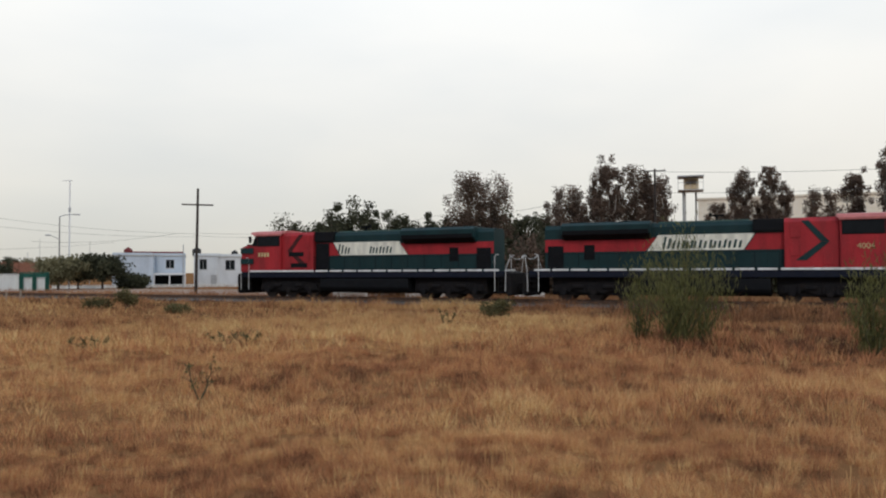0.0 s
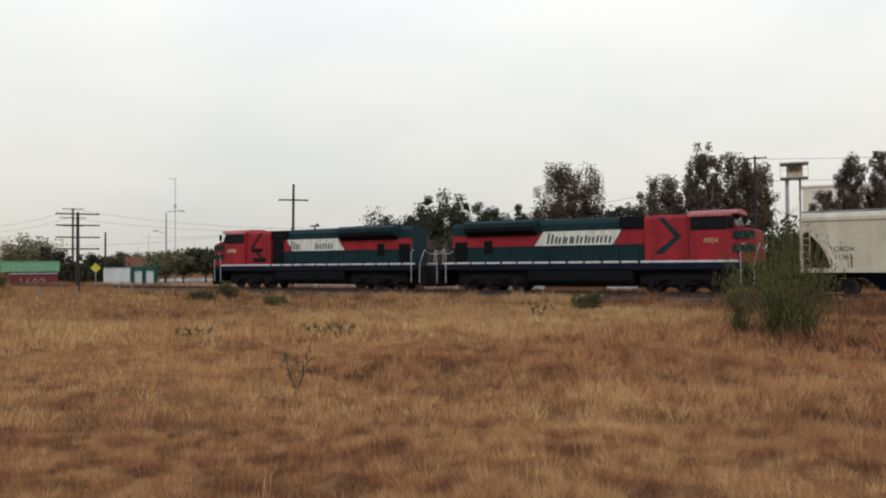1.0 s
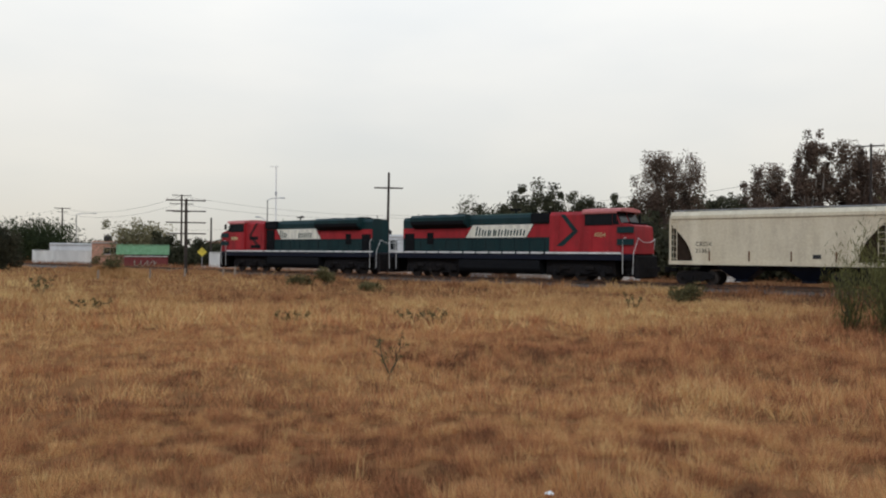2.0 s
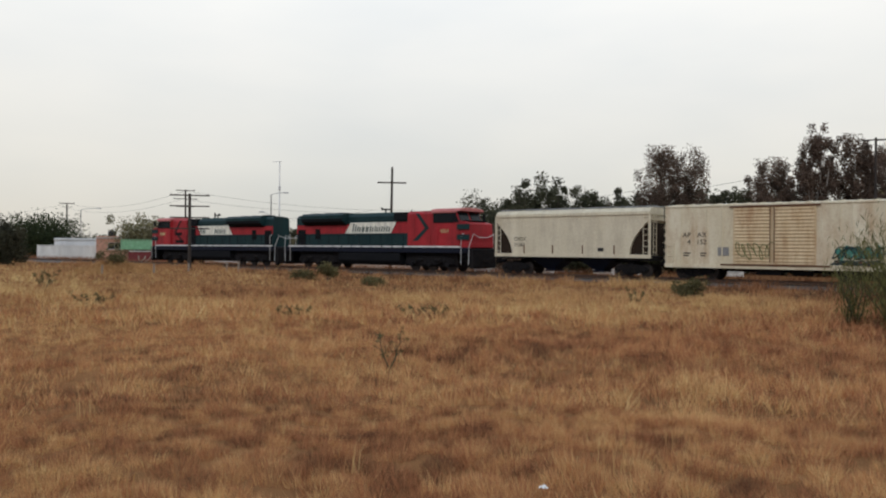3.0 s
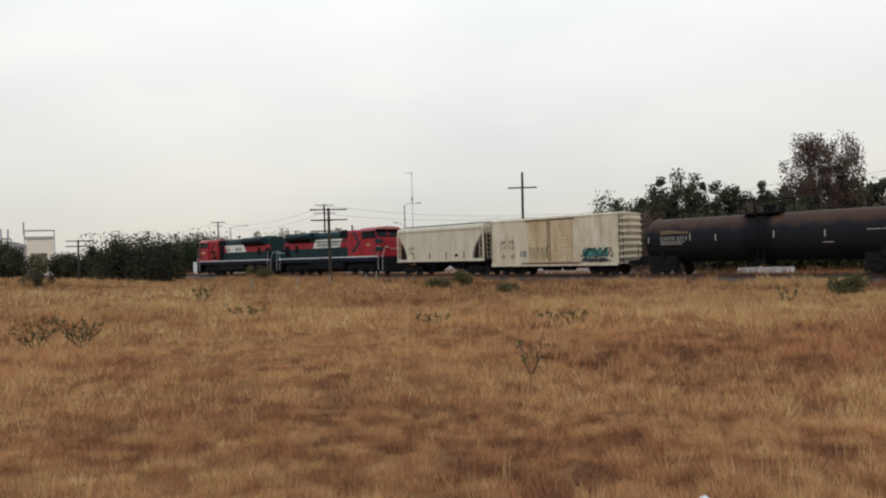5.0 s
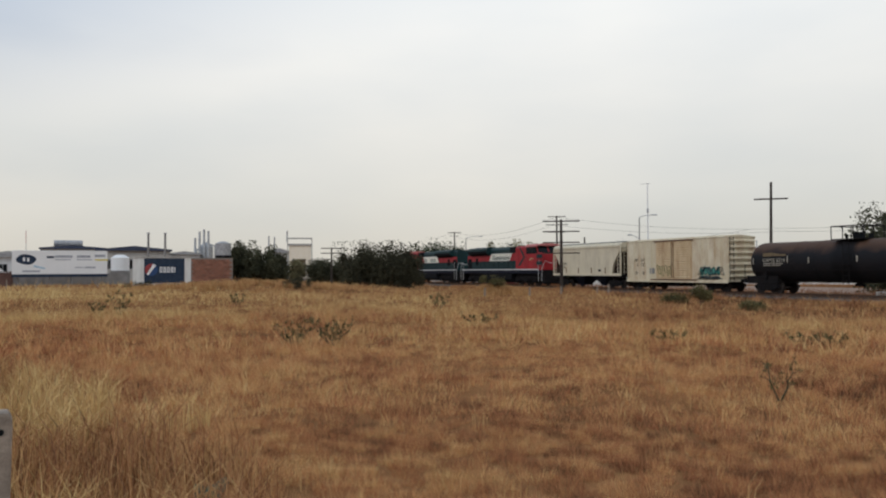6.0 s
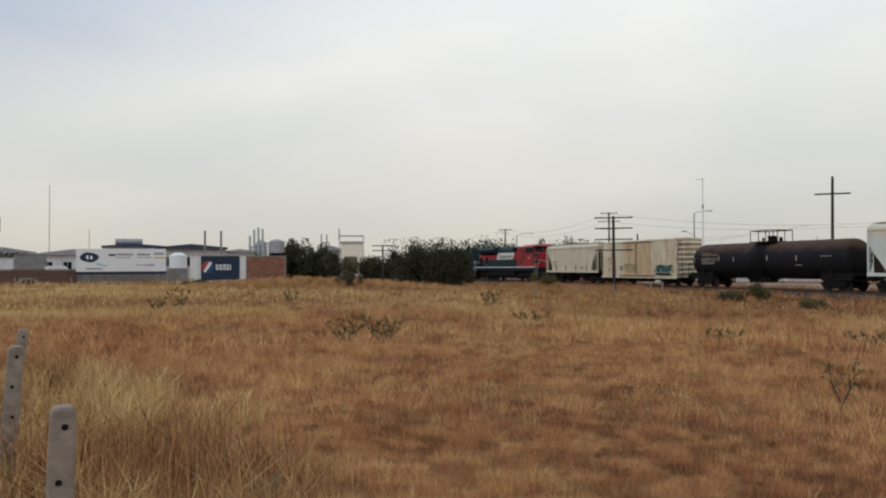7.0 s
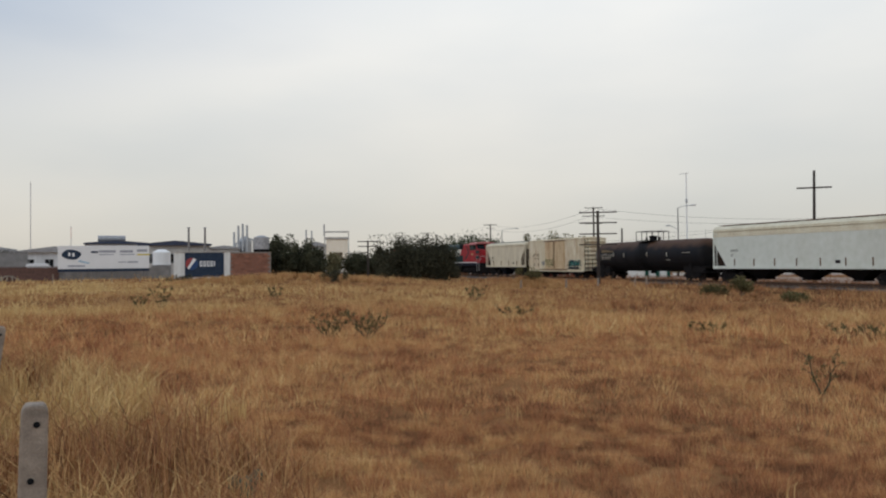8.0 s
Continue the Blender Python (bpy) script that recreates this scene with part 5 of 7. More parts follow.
# ---- trees and shrubs ----
def leaves(name, centres, spread, n, size, material, parent, seed, squash=1.0, upright=0.0, narrow=0.45):
    """Many small leaf blades round clump centres, in one mesh."""
    g = np.random.default_rng(seed)
    c = np.asarray(centres, float)
    pick = g.integers(0, len(c), n)
    p = c[pick, :3] + np.clip(g.normal(size=(n, 3)), -1.65, 1.65) * (c[pick, 3:4] * spread) * np.array([1, 1, squash])
    d = g.normal(size=(n, 3)) + np.array([0, 0, upright]) * np.sign(g.normal(size=(n, 1))); d /= np.linalg.norm(d, axis=1)[:, None]
    e = np.cross(d, g.normal(size=(n, 3))); e /= np.linalg.norm(e, axis=1)[:, None]
    s = size * (0.6 + 0.8 * g.random(n))[:, None]
    co = np.stack([p - d * s, p + e * s * narrow, p + d * s, p - e * s * narrow], 1).astype(np.float32)
    me = bpy.data.meshes.new(name)
    me.vertices.add(n * 4); me.vertices.foreach_set("co", co.ravel())
    me.loops.add(n * 4); me.loops.foreach_set("vertex_index", np.arange(n * 4, dtype=np.int32))
    me.polygons.add(n); me.polygons.foreach_set("loop_start", np.arange(0, n * 4, 4, dtype=np.int32))
    at = me.attributes.new("tint", "FLOAT", "POINT")
    tint = np.clip(0.5 * g.random(n) + 0.5 * g.random(len(c))[pick], 0, 1)
    at.data.foreach_set("value", np.repeat(tint, 4).astype(np.float32))
    me.update(calc_edges=True)
    me.materials.append(material)
    ob = new(name, me)
    ob.parent = parent
    return ob


LEAF = {
    "euc": leafy("dull dark eucalyptus leaves", (0.056, 0.044, 0.034), (0.225, 0.150, 0.110), 0.2),
    "dark": leafy("dark green leaves", (0.030, 0.035, 0.022), (0.100, 0.098, 0.056), 0.2),
    "deep": leafy("deep green leaves", (0.018, 0.028, 0.012), (0.058, 0.072, 0.030), 0.15),
    "olive": leafy("olive leaves", (0.11, 0.105, 0.055), (0.30, 0.265, 0.15), 0.25),
    "bush": leafy("grey-green thorn shrub leaves", (0.028, 0.029, 0.019), (0.085, 0.080, 0.048), 0.15),
    "fresh": leafy("feathery fresh green leaves", (0.068, 0.070, 0.026), (0.205, 0.200, 0.075), 0.4),
    "weed": leafy("dull green weed leaves", (0.060, 0.056, 0.026), (0.18, 0.155, 0.07), 0.25),
}


def tree(az, r, top, width, leaf, label, seed, crown=0.65, clumps=16, n=5000, size=0.16, lean=0.0, bark="bark", name="tree", group="trees beyond the railway line", spread=0.42, base=None):
    """A tapered trunk that forks into limbs, each ending in clumps of leaves."""
    g = random.Random(seed)
    px, py, _ = polar(az, r)
    z0 = float(gz(px, py)) - 0.1 if base is None else base
    H = top - z0
    tr = thing(name, label, "tree" if name == "tree" else "shrub", (px, py, z0), group=group)
    bm = B()
    fork = H * (1 - crown) * 1.1
    rb = 0.02 * H + 0.06
    cen = []
    rod(bm, (0, 0, 0), (lean * fork * 0.5, 0, fork * 0.55), rb, rb * 0.85, seg=9)
    rod(bm, (lean * fork * 0.5, 0, fork * 0.55), (lean * fork, 0, fork), rb * 0.85, rb * 0.7, seg=9)
    o = Vector((lean * fork, 0, fork))
    lobes = 5 + clumps // 4 if leaf == "euc" else clumps
    for i in range(lobes):
        k = (i + 0.5) / lobes
        a = i * 2.4 + g.uniform(-0.4, 0.4)
        if leaf == "euc":
            # a few ragged upright lobes, with sky between them
            s = max(0.62, width * g.uniform(0.13, 0.19))
            hz = fork + (H - fork) * (0.22 + 0.74 * k) * g.uniform(0.86, 1.0)
            rad = max(0.1, width / 2 - 0.7 * s) * g.uniform(0.6, 1.15) * (1.0 if k < 0.8 else 0.4)
        else:
            s = width * g.uniform(0.15, 0.23)
            hz = fork + (H - fork) * (0.14 + 0.82 * k) * g.uniform(0.84, 1.0)
            rad = width / 2 * math.sqrt(max(0.12, 1 - (1.45 * (k - 0.45)) ** 2)) * g.uniform(0.3, 1.0)
        p = Vector((o.x + rad * math.cos(a), rad * math.sin(a), min(hz, H - s * 0.8)))
        out = 0.75 if leaf == "euc" else 0.62
        mid = Vector((o.x + rad * out * math.cos(a), rad * out * math.sin(a), fork + (hz - fork) * 0.42))
        rod(bm, o, mid, rb * 0.36, rb * 0.2, seg=6)
        rod(bm, mid, p, rb * 0.2, rb * 0.05, seg=5)
        if leaf == "euc":
            for j in range(11):
                q = p + Vector((g.gauss(0, 0.55), g.gauss(0, 0.55), g.gauss(-0.1, 0.75))) * s
                cen.append((q.x, q.y, min(q.z, H - 0.3 * s), s * g.uniform(0.22, 0.46)))
            for j in range(6):
                q = mid.lerp(p, g.uniform(-0.5, 0.8)) + Vector((g.gauss(0, 0.5), g.gauss(0, 0.5), 0)) * s
                cen.append((q.x, q.y, q.z, s * g.uniform(0.2, 0.35)))
        else:
            for j in range(6):
                t = 0.15 + 0.17 * j
                q = mid.lerp(p, t) + Vector((g.gauss(0, 1), g.gauss(0, 1), g.gauss(0, 0.5))) * s * 0.7
                q.z = min(q.z, H - s * 0.6)
                cen.append((q.x, q.y, q.z, s * (1.1 - 0.5 * t) * g.uniform(0.6, 1.1)))
    part("trunk", bm, bark, tr)
    leaves("crown", cen, 0.9 if leaf == "euc" else 0.72, int(n * (2.8 if leaf == "euc" else 1.6)), size * (0.56 if leaf == "euc" else 0.9), LEAF[leaf], tr, seed, 1.35 if leaf == "euc" else 1.15, 0.8, 0.5)
    return tr


E_ = "tall dark eucalyptus with sparse brownish crown"
# az, distance, top elevation, width in metres
for i, (az, r, el, w, cl) in enumerate((
        (22.4, 82, 6.85, 6.9, 24), (13.0, 76, 8.1, 4.2, 18), (10.5, 77, 7.5, 4.8, 20), (9.0, 80, 6.5, 2.4, 9), (15.6, 78, 5.9, 5.0, 20), (13.6, 82, 5.2, 3.6, 12),
        (3.6, 84, 6.9, 3.2, 13), (1.6, 84, 6.75, 4.0, 14), (-3.2, 85, 6.75, 2.6, 11), (-5.6, 80, 8.3, 3.6, 13), (-9, 82, 7.6, 4.5, 14), (5.2, 82, 4.4, 2.8, 10), (-0.8, 92, 5.3, 1.6, 8), (-1.9, 92, 5.2, 1.6, 8))):
    tree(az, r, high(el + 0.2, r), w * 0.92, "euc", E_, 20 + i, crown=0.62, clumps=cl, n=int(5400 * w / 4), size=0.17, bark="palebark" if i % 2 else "bark", spread=0.36)
for i, (az, r, el, w) in enumerate((
        (32.4, 92, 5.0, 3.2), (30.9, 92, 4.95, 3.0), (29.4, 94, 4.4, 3.6), (27.9, 95, 4.1, 3.0), (26.4, 95, 4.0, 2.6), (25.2, 95, 4.2, 2.4), (23.7, 92, 4.3, 3.0), (19.6, 92, 4.2, 2.2), (18.5, 90, 4.35, 3.4), (17.4, 92, 4.0, 2.4), (35.2, 100, 3.75, 4.4), (33.6, 96, 4.1, 3.0), (21.0, 96, 4.1, 3.4))):
    tree(az, r, high(el + 0.65, r), w * 1.6, "dark", "dark green tree in the row behind the track", 50 + i, crown=0.92, clumps=14, n=6400, size=0.19)
# scrub that fills the foot of the row
for i in range(26):
    az = -11 + i * 1.85 + 0.5 * math.sin(i * 5.1)
    r = 74 + 5 * math.sin(i * 2.3)
    tree(az, r, high(2.3 + 0.9 * math.sin(i * 3.7) ** 2, r), 5.2, "dark" if i % 4 else "euc", "dense dark scrub bush behind the railway line", 140 + i, crown=0.97, clumps=13, n=2300 if i % 4 else 1200, size=0.24, group="scrub behind the line")
# by the houses and along the street
for i, (az, r, el, w, leaf, lab) in enumerate((
        (51.4, 108, 1.05, 4.2, "olive", "round olive-green street tree on a bare trunk"), (48.7, 108, 1.25, 4.6, "dark", "round dark green street tree on a bare trunk"), (50.2, 112, 0.95, 3.2, "dark", "round dark green street tree on a bare trunk"),
        (46.9, 112, -0.1, 3.4, "dark", "low dark green shrub by the house"), (59.8, 125, 2.3, 8.0, "olive", "spreading olive-brown tree behind the shop"), (58.4, 116, 1.4, 3.0, "dark", "dark green tree behind the shop"),
        (56.2, 120, 0.9, 4.0, "dark", "dark hedge tree by the road"), (55.0, 122, 0.8, 4.0, "dark", "dark hedge tree by the road"), (57.2, 110, 0.5, 3.2, "dark", "dark hedge tree by the road"),
        (66.2, 150, 2.05, 11.0, "deep", "broad dark green roadside tree"), (70.3, 86, 2.15, 6.4, "bush", "large grey-green thorn bush in the field"), (68.7, 84, 1.6, 4.0, "bush", "large grey-green thorn bush in the field"), (71.8, 85, 1.65, 4.0, "bush", "large grey-green thorn bush in the field"),
        (80.6, 125, 2.35, 4.2, "dark", "dark leafy tree behind the brick wall"), (78.9, 122, 1.85, 5.0, "dark", "dark leafy tree behind the brick wall"), (77.9, 120, 1.3, 3.8, "dark", "dark leafy tree behind the brick wall"),
        (74.6, 140, 0.95, 5.0, "dark", "dark hedge tree by the silo"), (73.0, 140, 0.9, 5.0, "dark", "dark hedge tree by the silo"), (76.4, 140, 1.05, 2.6, "olive", "small olive tree by the silo"), (98.8, 150, 1.3, 6.0, "dark", "dark tree behind the works"), (63.4, 150, 0.7, 6, "dark", "distant dark green leafy tree"), (54.0, 150, 1.2, 5, "dark", "distant dark green tree"), (52.8, 150, 0.9, 5, "olive", "distant olive tree behind the houses"))):
    tree(az, r, high(el, r), w, leaf, lab, 90 + i, crown=0.9 if i not in (0, 1, 2) else 0.6, clumps=18 if leaf != "deep" else 34, n={"deep": 11000, "bush": 7600}.get(leaf, 5200), size=0.20 if leaf != "bush" else 0.135, spread=0.46)


def feathery(az, r, top, width, seed, label, n=5200, stems=16, nm="feathery_shrub"):
    """A broom-like shrub: many thin upright stems with fine drooping leaves."""
    g = random.Random(seed)
    px, py, _ = polar(az, r)
    z0 = float(gz(px, py)) - 0.05
    H = top - z0
    tr = thing(nm, label, "shrub", (px, py, z0), group="green shrubs in the field")
    bm = B()
    cen = []
    for i in range(stems):
        a = g.uniform(0, 2 * math.pi)
        out = width / 2 * g.uniform(0.15, 1.0)
        h = H * (1.05 - 0.45 * out / (width / 2)) * g.uniform(0.7, 1.0)
        foot = 0.04 + 0.10 * out
        last = Vector((foot * math.cos(a), foot * math.sin(a), 0))
        for k in range(1, 7):
            q = k / 6
            p = Vector(((foot + (out - foot) * q ** 1.6) * math.cos(a) + g.uniform(-.05, .05), (foot + (out - foot) * q ** 1.6) * math.sin(a) + g.uniform(-.05, .05), h * q))
            rod(bm, last, p, 0.02 * (1.1 - q) + 0.004, seg=5)
            last = p
            if k > 0:
                cen.append((p.x, p.y, p.z, 0.09 + 0.09 * q))
    part("branchwork", bm, "greenstem", tr)
    leaves("foliage", cen, 0.9, int(n * 2.3), 0.085, LEAF["fresh"], tr, seed, 1.9, 2.8, 0.10)
    return tr


F_ = "tall feathery green shrub growing in the dry grass"
feathery(7.9, 19.4, 2.72, 2.9, 1, F_, 2100, 30)
feathery(6.4, 19.8, 2.1, 1.3, 2, F_, 400, 8)
feathery(10.6, 20.4, 1.9, 1.5, 3, F_, 400, 8)
feathery(-4.0, 18.6, 1.75, 1.5, 4, F_, 900, 14)
feathery(-6.2, 18.8, 2.4, 2.0, 5, F_, 1200, 16)
for i, (az, r, h, w) in enumerate(((47.2, 45, 1.0, 1.1), (20.8, 33, 0.8, 1.6), (44.0, 41, 0.45, 1.5), (49.0, 46, 0.45, 1.6), (61.9, 56.6, 1.1, 2.4), (76.5, 62, 0.9, 2.4), (84, 68, 0.6, 3.0), (87, 70, 0.6, 3.0), (82, 66, 0.5, 2.5))):
    px, py, _ = polar(az, r)
    sh = thing("low_bush", "low dull green bush in the dry grass", "shrub", (px, py, float(gz(px, py))), group="low bushes in the field")
    g = random.Random(i)
    bm = B()
    cen = []
    for k in range(10):
        a = k * 2.4
        p = (w / 2 * math.cos(a) * g.random(), w / 2 * math.sin(a) * g.random(), h * g.uniform(0.3, 0.85))
        rod(bm, (0, 0, -0.05), p, 0.015, 0.006, seg=5)
        cen.append((*p, 0.2))
    part("branchwork", bm, "bark", sh)
    leaves("foliage", cen, 0.8, 1300, 0.065, LEAF["weed" if i < 5 else "bush"], sh, i)


def weed(az, r, h, w, seed, arms=5):
    """A thorny weed: a few crooked stems with small leaves."""
    px, py, _ = polar(az, r)
    sh = thing("thorny_weed", "small thorny green weed standing in dry grass", "weed", (px, py, float(gz(px, py))), group="thorny weeds in the field")
    g = random.Random(seed)
    bm = B()
    cen = []
    for i in range(arms):
        side = (i - (arms - 1) / 2) / max(1, arms - 1) * 2
        last = Vector((0, 0, -0.02))
        for k in range(1, 6):
            q = k / 5
            p = Vector((side * w / 2 * q ** 0.8 + g.uniform(-0.03, 0.03), g.uniform(-0.1, 0.1) * q, h * q * g.uniform(0.8, 1.05)))
            rod(bm, last, p, 0.010 * (1.15 - q) + 0.003, seg=5)
            last = p
            if k > 1:
                cen.append((p.x, p.y, p.z, 0.07))
                t = p + Vector((g.uniform(-0.12, 0.12), g.uniform(-0.1, 0.1), g.uniform(0, 0.1)))
                rod(bm, p, t, 0.006, 0.002, seg=4)
                cen.append((*t, 0.05))
    part("branchwork", bm, LEAF_STEM, sh)
    leaves("foliage", cen, 0.5, 60 * arms, 0.014 + 0.0008 * r, LEAF["weed"], sh, seed)
    sh.rotation_euler = (0, 0, radians(az))


LEAF_STEM = mat("green-brown weed stem", (0.06, 0.062, 0.035), 0.8)
for i, (az, r, h, w, arms) in enumerate(((42.4, 10.6, 0.5, 0.3, 2), (73.9, 16.0, 0.52, 0.85, 7), (76.7, 16.3, 0.47, 0.8, 6), (88.4, 31, 0.8, 0.7, 4), (89.8, 32, 0.5, 0.6, 3), (66.0, 30, 0.6, 0.7, 4), (80.6, 37, 0.5, 0.6, 3), (63.1, 21.5, 0.25, 0.9, 4), (39.2, 18, 0.3, 0.6, 3), (40.8, 18.5, 0.28, 0.7, 3), (49.5, 18, 0.25, 0.8, 4), (24.6, 26, 0.5, 0.5, 3))):
    weed(az, r, h, w, 300 + i, arms)


# ---- posts, poles and wires ----
def fence_post(az, r, top, lean, w=0.115, label="leaning grey concrete fence post with wire holes"):
    px, py, _ = polar(az, r)
    z0 = float(gz(px, py)) - 0.15
    p = thing("fence_post", label, "fence post", (px, py, z0), rz=az, ry=lean, group="concrete fence posts")
    H = top - z0
    bm = B()
    prism(bm, [(-w / 2, 0), (w / 2, 0), (w / 2 * 0.86, H - 0.03), (w / 2 * 0.6, H), (-w / 2 * 0.6, H), (-w / 2 * 0.86, H - 0.03)], -w / 2, w / 2, "y", 0.012)
    part("shaft", bm, "concrete", p)
    for k in range(3):
        bm = B()
        z = H - 0.075 - 0.22 * k
        rod(bm, (0.008 * (-1) ** k, -w / 2 - 0.004, z), (0.008 * (-1) ** k, -w / 2 + 0.02, z), 0.013, seg=8)
        part("wire_hole", bm, "soot", p, "dark wire hole")


fence_post(96.35, 3.55, 1.055, 1.5)
fence_post(99.1, 6.6, 1.05, 3.5, 0.125)
fence_post(99.2, 8.6, 1.05, 8.0, 0.11)
for az, r, t in ((53.6, 58, 0.55), (54.4, 58, 0.40), (57.0, 57, 0.42), (59.3, 56, 0.40), (62.6, 55, 0.35), (95.2, 88, 0.9), (93.5, 88, 0.95), (91.6, 88, 0.95), (89.8, 88, 0.9)):
    fence_post(az, r, t, 1.5, 0.14, "short pale concrete post in the grass")


def pole(name, label, az, r, top, rad, mtl="pole", lean=0.0, turn=0.0):
    px, py, _ = polar(az, r)
    z0 = float(gz(px, py)) - 0.3
    p = thing(name, label, "utility pole" if "pole" in name else "lamp", (px, py, z0), rz=turn, ry=lean)
    bm = B()
    rod(bm, (0, 0, 0), (0, 0, top - z0), rad, rad * 0.7, seg=12)
    part("shaft", bm, mtl, p)
    return p, top - z0


def crossarm(p, z, half, n=0, thick=0.05):
    bm = B(); box(bm, -half, half, -thick - 0.06, -0.06 + thick, z - thick, z + thick, 0.008)
    arm = part("crossarm", bm, "pole", p)
    for i in range(n):
        x = -half + 0.12 + i * (2 * half - 0.24) / max(1, n - 1)
        bm = B(); rod(bm, (x, -0.06, z + thick), (x, -0.06, z + thick + 0.14), 0.035, 0.025, seg=8)
        part("insulator", bm, "ins", arm)


p, t = pole("telegraph_pole", "bare dark timber telegraph pole with one crossarm", 42.65, 80, high(5.95, 80), 0.16, lean=0.8, turn=38)
crossarm(p, t - 1.62, 1.5, 0, 0.07)
p, t = pole("telegraph_pole", "old dark telegraph pole with four crossarms", 56.95, 66, high(3.72, 66), 0.15, turn=57)
for k, z in enumerate((0.15, 1.02, 1.95, 2.85)):
    crossarm(p, t - z, 1.55, 4 if k == 0 else 0)
p, t = pole("utility_pole", "tall timber power pole with two crossarms", 57.25, 115, high(3.98, 115), 0.16, turn=57)
crossarm(p, t - 0.1, 1.3, 3); crossarm(p, t - 1.3, 1.6, 3); crossarm(p, t - 2.4, 1.2)
p, t = pole("utility_pole", "slim dark power pole among the eucalyptus trees", 9.45, 74, high(7.3, 74), 0.13, turn=10)
crossarm(p, t - 0.2, 1.0, 2)
p, t = pole("utility_pole", "distant power pole with crossarm", 64.8, 165, high(2.85, 165), 0.17, turn=65)
crossarm(p, t - 0.1, 1.4, 3, 0.07); crossarm(p, t - 0.8, 0.9)
p, t = pole("utility_pole", "distant telegraph pole with two crossarms", 73.9, 120, high(1.75, 120), 0.16, turn=74)
crossarm(p, t - 0.15, 1.6, 2, 0.07); crossarm(p, t - 0.9, 1.6, 0, 0.07)
pole("utility_pole", "plain short timber pole", 55.25, 110, high(2.4, 110), 0.15)
pole("utility_pole", "slim pale pole by the house", 43.5, 112, high(2.0, 112), 0.09, "galv")


def street_lamp(az, r, el, arm, turn, low=None, label="grey steel street lamp with one long arm"):
    p, t = pole("street_lamp", label, az, r, high(el, r), 0.10, "greywall", turn=turn)
    bm = B(); path(bm, [(0, 0, t), (arm * 0.3, 0, t + 0.25), (arm, 0, t + 0.35)], 0.045)
    part("arm", bm, "galv", p)
    bm = B(); box(bm, arm - 0.1, arm + 0.65, -0.14, 0.14, t + 0.27, t + 0.43, 0.05)
    part("lamp_head", bm, "galv", p)
    if low:
        bm = B(); path(bm, [(0, 0, t * low), (-1.0, 0, t * low + 0.55)], 0.04); box(bm, -1.6, -0.95, -0.13, 0.13, t * low + 0.45, t * low + 0.62, 0.05)
        part("low_arm", bm, "galv", p)


street_lamp(51.35, 108, 3.75, 1.7, 52, 0.70)
street_lamp(63.95, 150, 2.4, 2.6, 64)
# television aerial mast
p, t = pole("antenna_pole", "thin white antenna mast with small aerial on top", 50.75, 110, high(6.2, 110), 0.10, "signwhite", turn=50)
bm = B(); rod(bm, (-0.9, 0, t - 0.1), (0.3, 0, t), 0.03, seg=6)
for k in range(4):
    rod(bm, (-0.8 + k * 0.25, -0.3, t - 0.08), (-0.8 + k * 0.25, 0.3, t - 0.06), 0.015, seg=5)
part("aerial", bm, "galv", p)
bm = B(); box(bm, -0.15, 0.15, -0.25, -0.05, t * 0.72, t * 0.72 + 0.5, 0.02)
part("box", bm, "galv", p)
p, t = pole("antenna_pole", "very tall thin distant radio mast", 96.5, 260, high(5.62, 260), 0.13, "galv")
for az, r, el in ((49.5, 170, 2.2), (53.2, 160, 1.4), (38.5, 140, 2.0), (52.5, 190, 2.3)):
    pole("antenna_pole", "thin distant roof aerial", az, r, high(el, r), 0.06, "galv")


def wire(a, b, sag, r=0.018, label="thin dark overhead wire"):
    cu = bpy.data.curves.new("overhead_wire", "CURVE")
    cu.dimensions, cu.bevel_depth, cu.bevel_resolution = "3D", r, 1
    sp = cu.splines.new("POLY")
    sp.points.add(24)
    a, b = Vector(a), Vector(b)
    for i in range(25):
        q = i / 24
        v = a.lerp(b, q)
        sp.points[i].co = (v.x, v.y, v.z - sag * 4 * q * (1 - q), 1)
    cu.materials.append(M["wire"])
    tagged(new("overhead_wire", cu), label, "cable", group="overhead wires")


def P(az, r, el):
    return polar(az, r, high(el, r))


for a, b, sag in ((P(57.3, 115, 3.9), P(42.5, 112, 2.75), 0.6), (P(57.3, 115, 3.3), P(42.5, 112, 2.55), 0.6), (P(57.3, 115, 3.9), P(64.8, 165, 2.8), 1.4), (P(57.3, 115, 3.4), P(64.8, 165, 2.5), 1.4),
                  (P(42.5, 112, 2.8), P(25, 105, 4.2), 1.0), (P(42.5, 112, 2.6), P(25, 105, 3.8), 1.0), (P(25, 105, 4.2), P(9.45, 74, 6.9), 1.2), (P(9.45, 74, 7.1), P(-22, 80, 6.6), 0.8), (P(9.45, 74, 5.6), P(-22, 80, 5.8), 0.8),
                  (P(53, 140, 2.1), P(44, 112, 2.75), 0.6), (P(60, 130, 1.5), P(48, 130, 2.1), 0.5), (P(64.8, 165, 2.8), P(73.9, 240, 1.6), 1.5), (P(25, 105, 3.5), P(9.45, 74, 5.4), 1.2)):
    wire(a, b, sag, 0.016)

# yellow road sign beside the crossing
px, py, _ = polar(55.85, 95)
p = thing("road_sign", "yellow diamond road sign on a grey post", "road sign", (px, py, -0.6), rz=56)
bm = B(); rod(bm, (0, 0, 0), (0, 0, 2.4), 0.04)
part("post", bm, "galv", p)
bm = B(); prism(bm, [(0, 1.6), (0.55, 2.15), (0, 2.7), (-0.55, 2.15)], -0.07, -0.04)
part("sign_plate", bm, "yellow", p)


